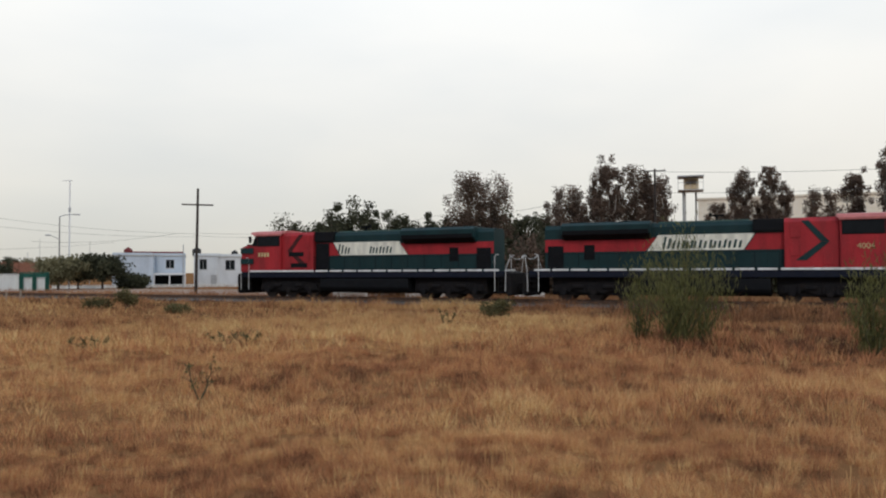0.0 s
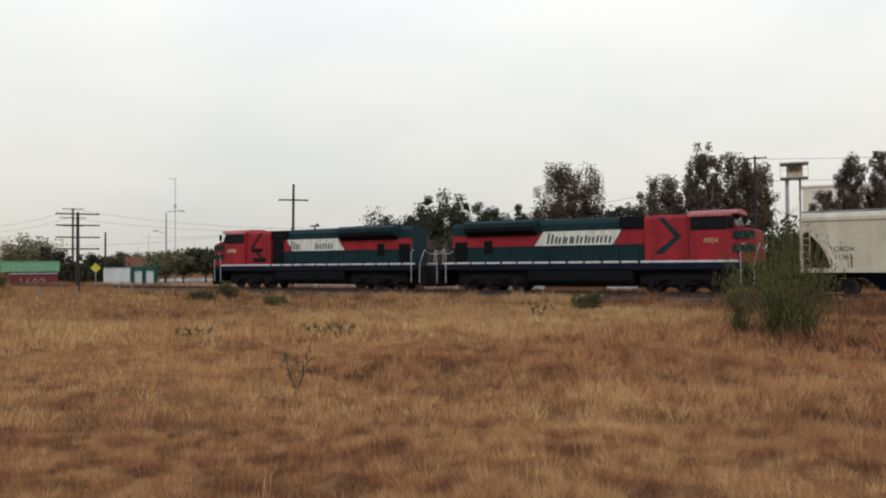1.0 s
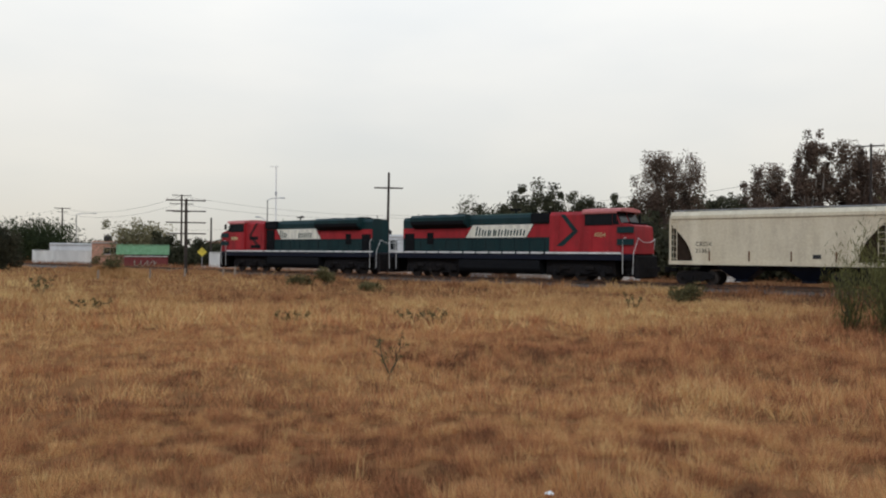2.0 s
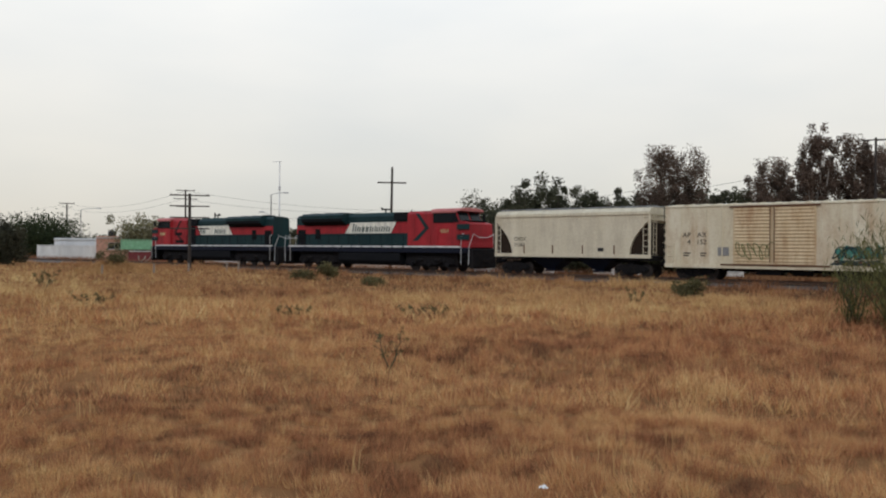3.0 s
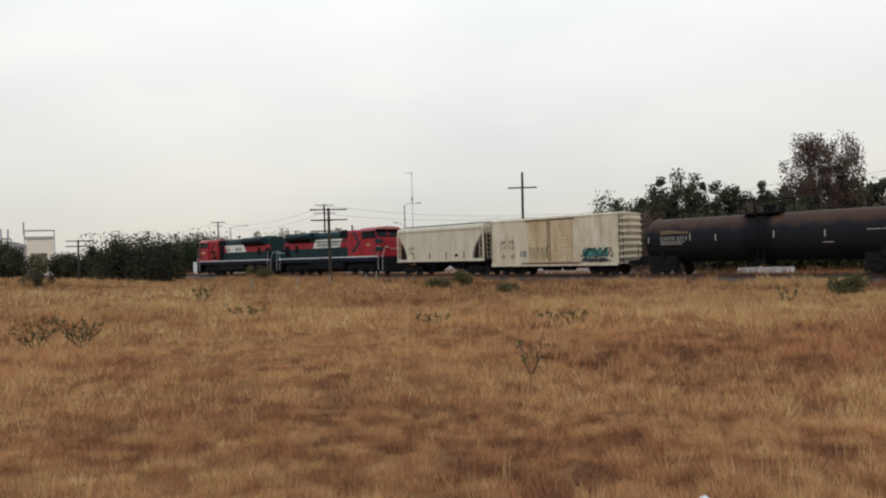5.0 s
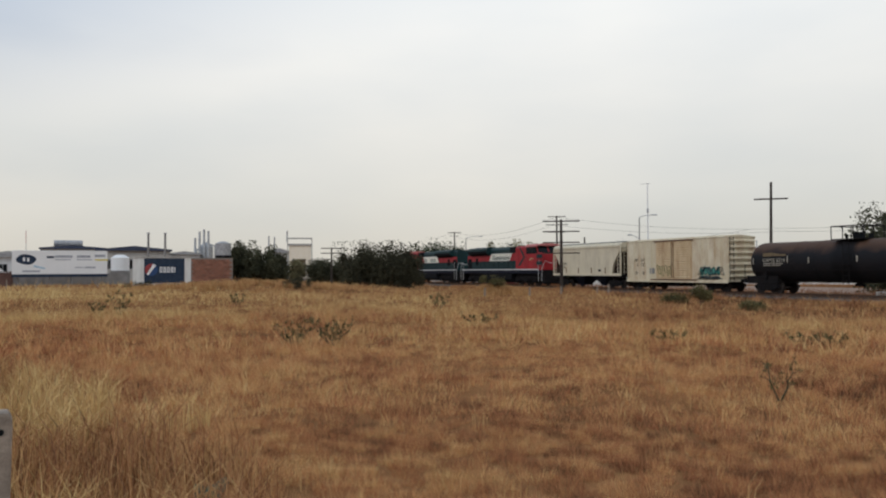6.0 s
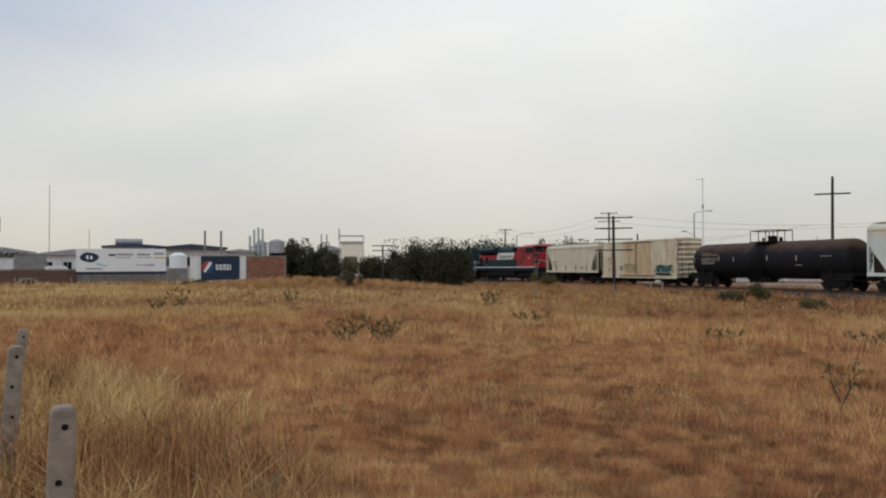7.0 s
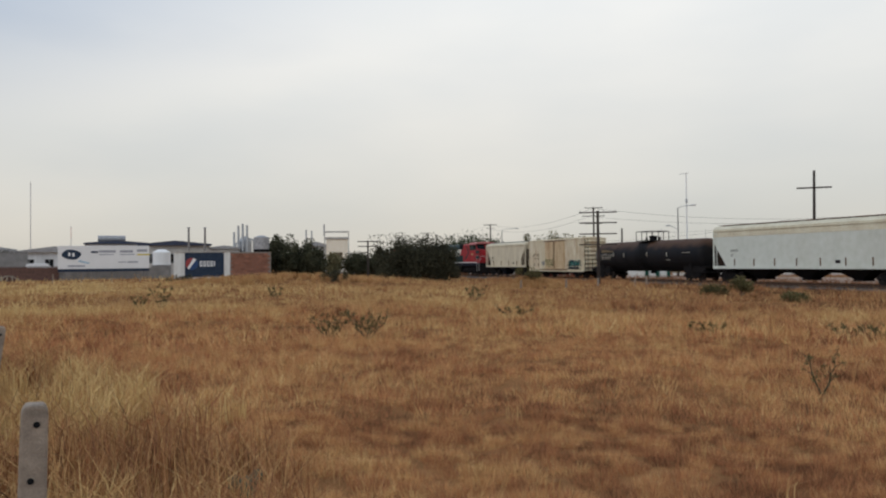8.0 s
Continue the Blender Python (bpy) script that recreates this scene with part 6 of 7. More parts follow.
# ---- houses and works ----
def facing(name, label, category, az, r, z, turn=None, group=""):
    """A thing whose front, its -y side, faces the standing place; x runs to the right."""
    px, py, _ = polar(az, r)
    return thing(name, label, category, (px, py, z), rz=az if turn is None else turn, group=group)


def width_of(a0, a1, r):
    return 2 * r * math.tan(radians(abs(a1 - a0) / 2))


def window(ob, x0, x1, z0, z1, y, frame_m="galv"):
    bm = B()
    t = 0.06
    for a, b, c, d in ((x0, x1, z0, z0 + t), (x0, x1, z1 - t, z1), (x0, x0 + t, z0 + t, z1 - t), (x1 - t, x1, z0 + t, z1 - t), ((x0 + x1) / 2 - t / 2, (x0 + x1) / 2 + t / 2, z0 + t, z1 - t)):
        box(bm, a, b, y - 0.05, y + 0.03, c, d)
    w = part("window", bm, frame_m, ob)
    bm = B(); box(bm, x0 + t, x1 - t, y - 0.02, y - 0.005, z0 + t, z1 - t)
    part("pane", bm, "glass", w)
    bm = B(); box(bm, x0 - 0.1, x1 + 0.1, y - 0.12, y, z0 - 0.08, z0)
    part("sill", bm, "paleconcrete", w)


def wall_with_holes(bm, x0, x1, z0, z1, y0, y1, holes):
    """A thick wall along x with square openings through it, as one closed mesh."""
    xs = sorted({x0, x1, *[h[0] for h in holes], *[h[1] for h in holes]})
    zs = sorted({z0, z1, *[h[2] for h in holes], *[h[3] for h in holes]})
    solid = {(i, k) for i in range(len(xs) - 1) for k in range(len(zs) - 1)
             if not any(h[0] < (xs[i] + xs[i + 1]) / 2 < h[1] and h[2] < (zs[k] + zs[k + 1]) / 2 < h[3] for h in holes)}
    made = {}

    def V(i, k, y):
        if (i, k, y) not in made:
            made[i, k, y] = bm.verts.new((xs[i], y, zs[k]))
        return made[i, k, y]
    for i, k in solid:
        for y in (y0, y1):
            bm.faces.new([V(i, k, y), V(i + 1, k, y), V(i + 1, k + 1, y), V(i, k + 1, y)])
        for di, dk, a, b in ((-1, 0, (i, k), (i, k + 1)), (1, 0, (i + 1, k), (i + 1, k + 1)), (0, -1, (i, k), (i + 1, k)), (0, 1, (i, k + 1), (i + 1, k + 1))):
            if (i + di, k + dk) not in solid:
                bm.faces.new([V(*a, y0), V(*b, y0), V(*b, y1), V(*a, y1)])


def house(label, az, r, z, w, d, h, wall_m, holes, trim="paleconcrete", turn=None, parapet=0.35, tank=False, roof_m="paleconcrete"):
    ob = facing("house", label, "house", az, r, z, turn, "houses behind the track")
    bm = B(); wall_with_holes(bm, -w / 2, w / 2, 0, h, 0, 0.2, [q[:4] for q in holes])
    part("front_wall", bm, wall_m, ob)
    bm = B(); box(bm, -w / 2, -w / 2 + 0.2, 0.2, d, 0, h); box(bm, w / 2 - 0.2, w / 2, 0.2, d, 0, h); box(bm, -w / 2 + 0.2, w / 2 - 0.2, d - 0.2, d, 0, h)
    part("side_wall", bm, wall_m, ob)
    bm = B(); box(bm, -w / 2 - 0.12, w / 2 + 0.12, -0.12, d + 0.1, h, h + 0.16)
    part("roof", bm, roof_m, ob)
    bm = B(); box(bm, -w / 2 + 0.2, w / 2 - 0.2, 0.2, d - 0.2, h * 0.5 - 0.1, h * 0.5 + 0.05)
    part("floor_slab", bm, "paleconcrete", ob)
    if parapet:
        bm = B(); box(bm, -w / 2, w / 2, 0, 0.15, h + 0.16, h + 0.16 + parapet); box(bm, -w / 2, -w / 2 + 0.15, 0.15, d, h + 0.16, h + 0.16 + parapet)
        part("parapet", bm, wall_m, ob)
    for x0, x1, z0, z1, what in holes:
        if what == "window":
            window(ob, x0, x1, z0, z1, 0.1)
        else:
            bm = B(); box(bm, x0 + 0.03, x1 - 0.03, 0.08, 0.13, z0, z1 - 0.03)
            part("door", bm, what, ob)
    return ob


def water_tank(az, r, z, s=0.6, m="water_tank", label="dark plastic rooftop water tank"):
    ob = facing("water_tank", label, "water tank", az, r, z, group="rooftop water tanks")
    bm = B(); rod(bm, (0, 0, 0), (0, 0, s * 1.5), s, seg=18); rod(bm, (0, 0, s * 1.5), (0, 0, s * 1.95), s, s * 0.35, seg=18); rod(bm, (0, 0, s * 1.95), (0, 0, s * 2.1), s * 0.3, seg=12)
    part("shell", bm, m, ob)
    bm = B()
    for k in range(3):
        rod(bm, (0, 0, s * (0.35 + 0.45 * k)), (0, 0, s * (0.42 + 0.45 * k)), s * 1.04, seg=18)
    part("hoop", bm, m, ob)
    return ob


R0 = 130
hb = -0.9
hh = high(1.15, R0) - hb
house("pale blue two-storey house with a dark garage opening", 46.8, R0 - 2, hb, width_of(45.5, 48.1, R0), 9, hh, "houseblue", [], turn=38)
house("pale blue two-storey house with balcony and garage", 44.4, R0, hb, width_of(43.4, 45.5, R0), 8, hh, "houseblue",
      [(-2.2, 2.2, 0, 2.1, "soot"), (-0.6, 0.7, 3.2, 4.6, "window")], turn=44)
house("off-white two-storey house with small dark windows", 41.9, R0 + 1, hb, width_of(41.0, 42.8, R0), 8, hh, "housewhite", [(-1.2, 0.0, 3.0, 4.7, "window"), (0.6, 1.5, 0, 2.1, "galv")], turn=42)
house("off-white two-storey house with a rough side wall", 40.2, R0 - 4, hb, width_of(39.4, 41.0, R0), 8, hh - 0.2, "housewhite", [(-1.0, 0.5, 2.9, 4.5, "window"), (0.9, 1.6, 0, 2.0, "soot")], turn=41)
ob = facing("balcony", "white balcony slab on slim posts before the blue house", "balcony", 44.4, R0 - 1.4, hb, 44)
bm = B(); box(bm, -2.4, 2.4, -0.6, 1.0, 2.2, 2.45, 0.02)
part("slab", bm, "signwhite", ob)
for x in (-2.3, 0.0, 2.3):
    bm = B(); box(bm, x - 0.1, x + 0.1, -0.5, -0.3, 0, 2.2)
    part("post", bm, "signwhite", ob)
ob = facing("house_roof_store", "red-brown rooftop wash house", "roof shed", 45.2, R0 + 5, hb + hh + 0.16, 44)
bm = B(); box(bm, -4.5, 4.0, -1, 2, 0, 0.7, 0.03)
part("wall", bm, "maroon", ob)
water_tank(47.1, R0 + 4, hb + hh + 0.16, 0.65, "maroon", "dull red rooftop water tank")
water_tank(42.6, R0 + 4, hb + hh + 0.16, 0.7)
water_tank(40.0, R0 + 4, hb + hh, 0.55)


def yard_wall(label, a0, a1, r, z0, z1, mtl, cap=None, thick=0.2, name="yard_wall", turn=None):
    am = (a0 + a1) / 2
    w = width_of(a0, a1, r)
    ob = facing(name, label, "wall", am, r, z0, turn, "walls beyond the track")
    bm = B(); box(bm, -w / 2, w / 2, 0, thick, 0, z1 - z0, 0.015)
    part("panel", bm, mtl, ob)
    k = max(2, int(w / 3))
    for i in range(k + 1):
        x = -w / 2 + i * w / k
        bm = B(); box(bm, x - 0.12, x + 0.12, -0.05, thick + 0.05, 0, z1 - z0 + 0.05)
        part("pillar", bm, mtl, ob)
    bm = B(); box(bm, -w / 2 - 0.1, w / 2 + 0.1, -0.08, thick + 0.08, z1 - z0 + 0.05, z1 - z0 + 0.13)
    part("coping", bm, cap or mtl, ob)
    return ob, w


g0 = -0.75
yard_wall("white limewashed yard wall", 53.75, 58.0 - 2.7, 104, g0, high(-0.1, 104), "limewall")
yard_wall("white wall with teal gate posts", 52.0, 53.6, 104, g0, high(-0.35, 104), "limewall")
ob, w = yard_wall("teal painted gate wall above white doors", 52.0, 53.6, 104.6, high(-0.28, 104), high(0.0, 104), "tealpaint")
for az in (53.55, 52.8, 52.05):
    yard_wall("teal gate pillar", az - 0.06, az + 0.06, 103.8, g0, high(-0.1, 104), "tealpaint", name="gate_pillar")
yard_wall("long grey-white street wall", 36.0, 51.7, 118, -0.9, -0.2, "limewall")
for a0, a1 in ((24.2, 27.6), (30.6, 32.9), (35.0, 36.3), (17.5, 19.5)):
    yard_wall("low whitewashed wall behind the track", a0, a1, 66, -0.75, -0.25, "limewall")
yard_wall("bare brick lot wall", 51.9, 55.5, 135, -0.8, high(0.7, 135), "brick")
ob, w = yard_wall("bright green painted shop wall", 58.1, 61.4, 108, high(-0.25, 108), high(0.38, 108), "lime")
ob, w = yard_wall("maroon lower shop wall with pale trim", 58.2, 60.9, 107, g0, high(-0.42, 107), "maroon", "limewall")
bm = B()
last = None
for k in range(40):
    a = k * 0.6
    q = (-1.6 + k * 0.075 + 0.2 * math.cos(a), -0.07, 0.75 + 0.35 * math.sin(a * 1.1))
    if last:
        rod(bm, last, q, 0.045, seg=4)
    last = q
part("scrawl", bm, "markwhite", ob, "pale unreadable painted scrawl")
house("salmon two-storey house with a dark window", 62.0, 126, -0.8, 4.4, 6, high(0.5, 126) + 0.8, "orange", [(-0.6, 1.2, 1.9, 2.9, "window")], parapet=0.2)
house("low white house behind the street wall", 64.0, 140, -0.8, 7.5, 6, high(0.35, 140) + 0.8, "housewhite", [(-2, -1, 1, 2, "window"), (1, 2, 1, 2, "window")], parapet=0.2)
water_tank(62.0, 129, high(0.5, 126) + 0.16, 0.6)
yard_wall("low white street wall with panels", 62.0, 66.5, 135, -0.8, high(-0.02, 135), "limewall")

# tall cream works behind the eucalyptus trees, and the watch tower
ob = facing("warehouse", "tall cream warehouse with a plain wall and blank parapet", "warehouse", -6, 132, -0.8, 4)
bm = B(); box(bm, -28.6, 29.5, 0, 30, 0, high(4.95, 131) + 0.8, 0.05)
part("wall", bm, "factory", ob)
bm = B(); box(bm, -28.8, 29.7, -0.2, 30.2, high(4.95, 131) + 0.8, high(4.95, 131) + 1.1)
part("parapet", bm, "factory", ob)
for k in range(7):
    bm = B(); box(bm, -27 + k * 9, -26.7 + k * 9, -0.15, 0, 0, high(4.9, 131) + 0.8)
    part("pilaster", bm, "factory", ob)
ob = facing("watch_tower", "small railed watch tower on a white post", "tower", 7.0, 96, -0.8)
zt = high(5.63, 96) + 0.8
bm = B(); rod(bm, (-0.75, 0, 0), (-0.75, 0, zt), 0.22, 0.20, seg=12); rod(bm, (0.6, 1.4, 0), (0.6, 1.4, zt), 0.12, seg=8)
part("post", bm, "paleconcrete", ob)
bm = B(); box(bm, -1.45, 1.45, -1.0, 1.6, zt, zt + 0.12, 0.02)
part("deck", bm, "paleconcrete", ob)
bm = B(); wall_with_holes(bm, -0.8, 0.9, zt + 0.12, zt + 1.55, 0, 0.12, [(-0.5, 0.6, zt + 0.8, zt + 1.3)]); box(bm, -0.8, -0.68, 0.12, 1.3, zt + 0.12, zt + 1.55); box(bm, 0.78, 0.9, 0.12, 1.3, zt + 0.12, zt + 1.55); box(bm, -0.68, 0.78, 1.2, 1.3, zt + 0.12, zt + 1.55)
part("cabin", bm, "boxdoor", ob)
bm = B(); box(bm, -1.5, 1.5, -1.05, 1.65, zt + 1.62, zt + 1.78, 0.02)
part("roof", bm, "tin", ob)
bm = B()
for x in (-1.42, -0.7, 0, 0.7, 1.42):
    rod(bm, (x, -0.97, zt), (x, -0.97, zt + 1.62 if abs(x) > 1 else zt + 0.95), 0.025, seg=5)
rod(bm, (-1.42, -0.97, zt + 0.95), (1.42, -0.97, zt + 0.95), 0.025, seg=5)
part("railing", bm, "galv", ob)

# ---- works and hoardings to the west ----
RW = 105
ob = facing("billboard", "white roadside hoarding with a dark blue oval and grey print", "billboard", 92.05, RW, -0.3)
w = width_of(89.2, 94.9, RW)
z0, z1 = high(-0.12, RW) + 0.3, high(1.44, RW) + 0.3
bm = B(); box(bm, -w / 2, w / 2, 0, 0.15, z0, z1, 0.02)
panel = part("panel", bm, "signwhite", ob)
bm = B()
pts = [(-w / 2 + 1.5 + 1.05 * math.cos(a) * (1 + 0.15 * math.sin(2 * a)), (z0 + z1) / 2 + 0.35 + 0.62 * math.sin(a) - 0.12 * math.cos(a)) for a in [k * 2 * math.pi / 24 for k in range(24)]]
prism(bm, pts, -0.012, -0.004)
part("oval", bm, "signblue", ob, "dark blue printed oval")
bm = B(); prism(bm, [(-w / 2 + 2.4, z0 + 1.1), (-w / 2 + 3.6, z0 + 0.75), (-w / 2 + 3.4, z0 + 0.6), (-w / 2 + 2.2, z0 + 0.9)], -0.011, -0.004)
part("swoosh", bm, mat("pale blue print", (0.45, 0.62, 0.74), 0.6), ob)
bm = B(); box(bm, -w / 2 + 1.15, -w / 2 + 1.4, -0.02, -0.013, (z0 + z1) / 2 + 0.15, (z0 + z1) / 2 + 0.6); box(bm, -w / 2 + 1.6, -w / 2 + 1.85, -0.02, -0.013, (z0 + z1) / 2 + 0.1, (z0 + z1) / 2 + 0.55)
part("oval_print", bm, "signwhite", ob)
for x, z, bw, bh, m_ in ((1.1, 0.25, 1.9, 0.22, "signgrey"), (3.7, 1.95, 0.8, 0.25, "signblue"), (4.6, 2.0, 1.9, 0.3, "signgrey"), (4.6, 1.7, 1.7, 0.12, "signgrey"), (7.0, 2.0, 1.5, 0.3, "signgrey"), (7.0, 1.7, 1.7, 0.12, "signgrey"), (9.0, 2.1, 1.2, 0.3, "signgrey"), (9.0, 1.65, 1.5, 0.18, "yellow"), (6.8, 0.75, 1.0, 0.12, "signgrey"), (7.9, 0.7, 1.2, 0.22, "signgrey")):
    bm = B(); box(bm, -w / 2 + x, -w / 2 + x + bw, -0.010, -0.004, z0 + z, z0 + z + bh)
    part("print_bar", bm, m_, ob)
bm = B(); box(bm, -w / 2, w / 2, -0.05, 0.2, z0 - 0.35, z0 - 0.02)
part("bottom_band", bm, "signblue", ob)
for x in (-w / 2 + 0.6, -1.2, 1.2, w / 2 - 0.6):
    bm = B(); rod(bm, (x, 0.3, -0.2), (x, 0.3, z1), 0.09)
    part("post", bm, "greywall", ob)
yard_wall("low dark grey wall under the hoarding", 88.0, 94.9, RW + 3, -0.4, high(-0.1, RW), "greywall")
ob, w = yard_wall("rust-red block wall with white painted scrawl", 94.9, 100.5, RW + 1, -0.4, high(0.0, RW), "oldred")
bm = B()
last = None
for k in range(36):
    a = k * 0.75
    q = (-w / 2 + 3.6 + k * 0.07 + 0.18 * math.cos(a), -0.07, 0.75 + 0.3 * math.sin(a * 1.2))
    if last:
        rod(bm, last, q, 0.05, seg=4)
    last = q
part("scrawl", bm, "markwhite", ob, "white unreadable painted scrawl")
yard_wall("grey block shed wall", 96.7, 98.5, RW + 8, -0.4, high(1.0, RW + 8), "greywall")
yard_wall("white sheet wall beside the shed", 98.5, 101.5, RW + 8, -0.4, high(0.75, RW + 8), "limewall")
ob = facing("painted_wall", "white wall with a painted blue drink advertisement", "painted wall", 85.7, 98, -0.3)
w = width_of(83.8, 87.6, 98)
zt = high(1.0, 98) + 0.3
bm = B(); box(bm, -w / 2, w / 2, 0, 0.2, 0, zt, 0.015)
part("panel", bm, "limewall", ob)
bm = B(); box(bm, -w / 2 - 0.1, w / 2 + 0.1, -0.1, 0.3, zt, zt + 0.12)
part("coping", bm, "paleconcrete", ob)
bm = B(); box(bm, -w / 2 + 1.25, w / 2 - 0.7, -0.012, -0.004, 0.55, zt - 0.1)
part("blue_field", bm, "signblue", ob, "deep blue painted field")
cx, cz, cr = -w / 2 + 2.05, (zt + 0.5) / 2 + 0.1, 0.72
for nm, a0, a1, m_ in (("disc_upper", 75, 225, "faded_red"), ("disc_lower", 245, 405, "disc_blue")):
    pts = [(cx + cr * math.cos(radians(a0 + k * (a1 - a0) / 14)), cz + cr * math.sin(radians(a0 + k * (a1 - a0) / 14))) for k in range(15)]
    bm = B(); prism(bm, pts, -0.030, -0.022)
    part(nm, bm, m_, ob)
bm = B(); rod(bm, (cx, -0.020, cz), (cx, -0.010, cz), cr, seg=28)
part("disc", bm, "signwhite", ob)
# plain white blocks for the brand name
x = cx + cr + 0.22
for bw, up, dn in ((0.30, 0.33, -0.33), (0.30, 0.33, -0.33), (0.30, 0.33, -0.33), (0.26, 0.33, -0.33), (0.11, 0.33, -0.33)):
    bm = B()
    wall_with_holes(bm, x, x + bw, cz + dn, cz + up, -0.02, -0.013, [(x + 0.10, x + bw - 0.09, cz - 0.2, cz + 0.2)] if bw > 0.2 else [])
    part("name_block", bm, "signwhite", ob)
    x += bw + 0.12
for k, (x0, bw) in enumerate(((-w / 2 + 1.3, 0.9), (-w / 2 + 2.6, 1.2), (-w / 2 + 4.3, 0.9))):
    bm = B(); box(bm, x0, x0 + bw, -0.011, -0.004, 0.32, 0.5)
    part("print_bar", bm, "signblue", ob)

# brick yard wall beside it, brick by brick
ob = facing("brick_yard_wall", "bare red brick yard wall beside the painted wall", "brick wall", 82.35, 98, -0.3)
w = width_of(80.9, 83.75, 98)
bm = B(); box(bm, -w / 2 + 0.01, w / 2 - 0.01, 0.02, 0.18, 0, zt - 0.05)
part("core", bm, "mortar", ob)
BRICK_WALL = (ob, w, zt)

# sheds and plant behind
def shed(label, a0, a1, r, el0, el1, depth, wall_m, roof_m):
    am = (a0 + a1) / 2
    w = width_of(a0, a1, r)
    ob = facing("factory_shed", label, "factory shed", am, r, -0.4, group="works sheds")
    h0, h1 = high(el0, r) + 0.4, high(el1, r) + 0.4
    bm = B(); box(bm, -w / 2, w / 2, 0, depth, 0, h0)
    part("wall", bm, wall_m, ob)
    bm = B(); prism(bm, [(-w / 2 - 0.4, h0), (-w / 2 - 0.4, h0 + 0.25), (0, h1), (w / 2 + 0.4, h0 + 0.25), (w / 2 + 0.4, h0)], -0.5, depth + 0.5)
    part("roof", bm, roof_m, ob)
    for k in range(max(2, int(w / 3))):
        x = -w / 2 + 1.0 + k * 3
        if x + 1.6 < w / 2:
            window(ob, x, x + 1.4, h0 * 0.45, h0 * 0.75, 0.0)
    return ob


shed("low works hall with dark blue corrugated roof", 85.2, 89.8, 140, 1.45, 1.80, 20, "paleconcrete", "steelroof")
shed("white works hall with flat dark roof", 89.4, 93.2, 150, 1.55, 1.80, 20, "housewhite", "steelroof")
shed("white works hall with pale tin roof", 93.0, 97.2, 150, 1.0, 1.40, 18, "housewhite", "tin")
shed("long white shed with tin roof", 97.4, 101.0, 160, 1.1, 1.5, 18, "housewhite", "tin")
shed("pale work shed beside the plant", 83.2, 85.2, 145, 1.2, 1.45, 12, "housewhite", "tin")
ob = facing("roof_tank", "grey horizontal roof tank", "tank", 91.6, 158, high(1.72, 158))
bm = B(); rod(bm, (-2.4, 0, 0.55), (2.4, 0, 0.55), 0.6, seg=18)
part("shell", bm, "tin", ob)
bm = B(); box(bm, -1.7, -1.4, -0.5, 0.5, -0.3, 0.2); box(bm, 1.4, 1.7, -0.5, 0.5, -0.3, 0.2)
part("saddle", bm, "greywall", ob)
for az, el in ((86.6, 2.7), (85.5, 2.7)):
    p, t = pole("chimney_pole", "slim grey steel chimney of the works", az, 130, high(el, 130), 0.22, "greywall")
    bm = B(); rod(bm, (0, 0, t - 0.1), (0, 0, t + 0.08), 0.24, seg=12)
    part("collar", bm, "galv", p)
for az, r, el in ((83.2, 150, 2.85), (82.9, 150, 3.0), (82.6, 150, 2.9), (83.5, 150, 2.4), (78.4, 210, 2.55), (78.0, 210, 2.5)):
    pole("vent_pole", "slim silver process stack", az, r, high(el, r), 0.28, "galv")
ob = facing("process_plant", "silver process vessel with pipes", "plant", 82.75, 152, -0.4)
zz = high(2.1, 152) + 0.4
bm = B(); rod(bm, (0, 0, 0), (0, 0, zz - 1), 1.3, seg=18); rod(bm, (0, 0, zz - 1), (0, 0, zz), 1.3, 0.5, seg=18)
part("vessel", bm, "galv", ob)
bm = B(); path(bm, [(1.6, -1, 0), (1.6, -1, zz * 0.9), (0.4, -1, zz * 0.95)], 0.15, 8); path(bm, [(-1.7, -1, 0), (-1.7, -1, zz * 0.8), (-0.4, -0.5, zz * 0.9)], 0.15, 8)
part("pipe", bm, "galv", ob)
ob = facing("storage_tank", "grey and black cylindrical storage tank", "storage tank", 81.6, 120, -0.4)
zz = high(2.15, 120) + 0.4
bm = B(); rod(bm, (0, 0, 0), (0, 0, zz * 0.68), 1.12, seg=22)
part("lower_shell", bm, "soot", ob)
bm = B(); rod(bm, (0, 0, zz * 0.68), (0, 0, zz - 0.3), 1.14, seg=22); rod(bm, (0, 0, zz - 0.3), (0, 0, zz), 1.14, 0.4, seg=22)
part("upper_shell", bm, "tin", ob)
ob = facing("silo_building", "pale concrete silo building with an open roof frame", "silo", 76.2, 210, -0.6)
w = width_of(75.3, 77.1, 210)
zz = high(2.1, 210) + 0.6
bm = B(); wall_with_holes(bm, -w / 2 + 0.5, w / 2 - 0.3, 0, zz - 0.8, 0, 0.4, [(-1.0, 1.6, 2.5, 5.5)]); box(bm, -w / 2 + 0.5, w / 2 - 0.3, 3.5, 4, 0, zz - 0.8); box(bm, -w / 2 + 0.5, -w / 2 + 0.9, 0.4, 3.5, 0, zz - 0.8); box(bm, w / 2 - 0.7, w / 2 - 0.3, 0.4, 3.5, 0, zz - 0.8)
part("wall", bm, "factory", ob)
bm = B()
for x in (-w / 2, w / 2 - 0.2):
    box(bm, x, x + 0.25, -0.3, 0, 0, zz + 1.2)
box(bm, -w / 2, w / 2, -0.3, 4.2, zz - 0.8, zz - 0.3); box(bm, -w / 2, w / 2, -0.3, 0, zz + 0.9, zz + 1.3)
part("frame", bm, "paleconcrete", ob)
bm = B(); rod(bm, (-w / 2, 0, zz), (-w / 2, 0, high(2.95, 210) + 0.6), 0.2)
part("mast", bm, "galv", ob)
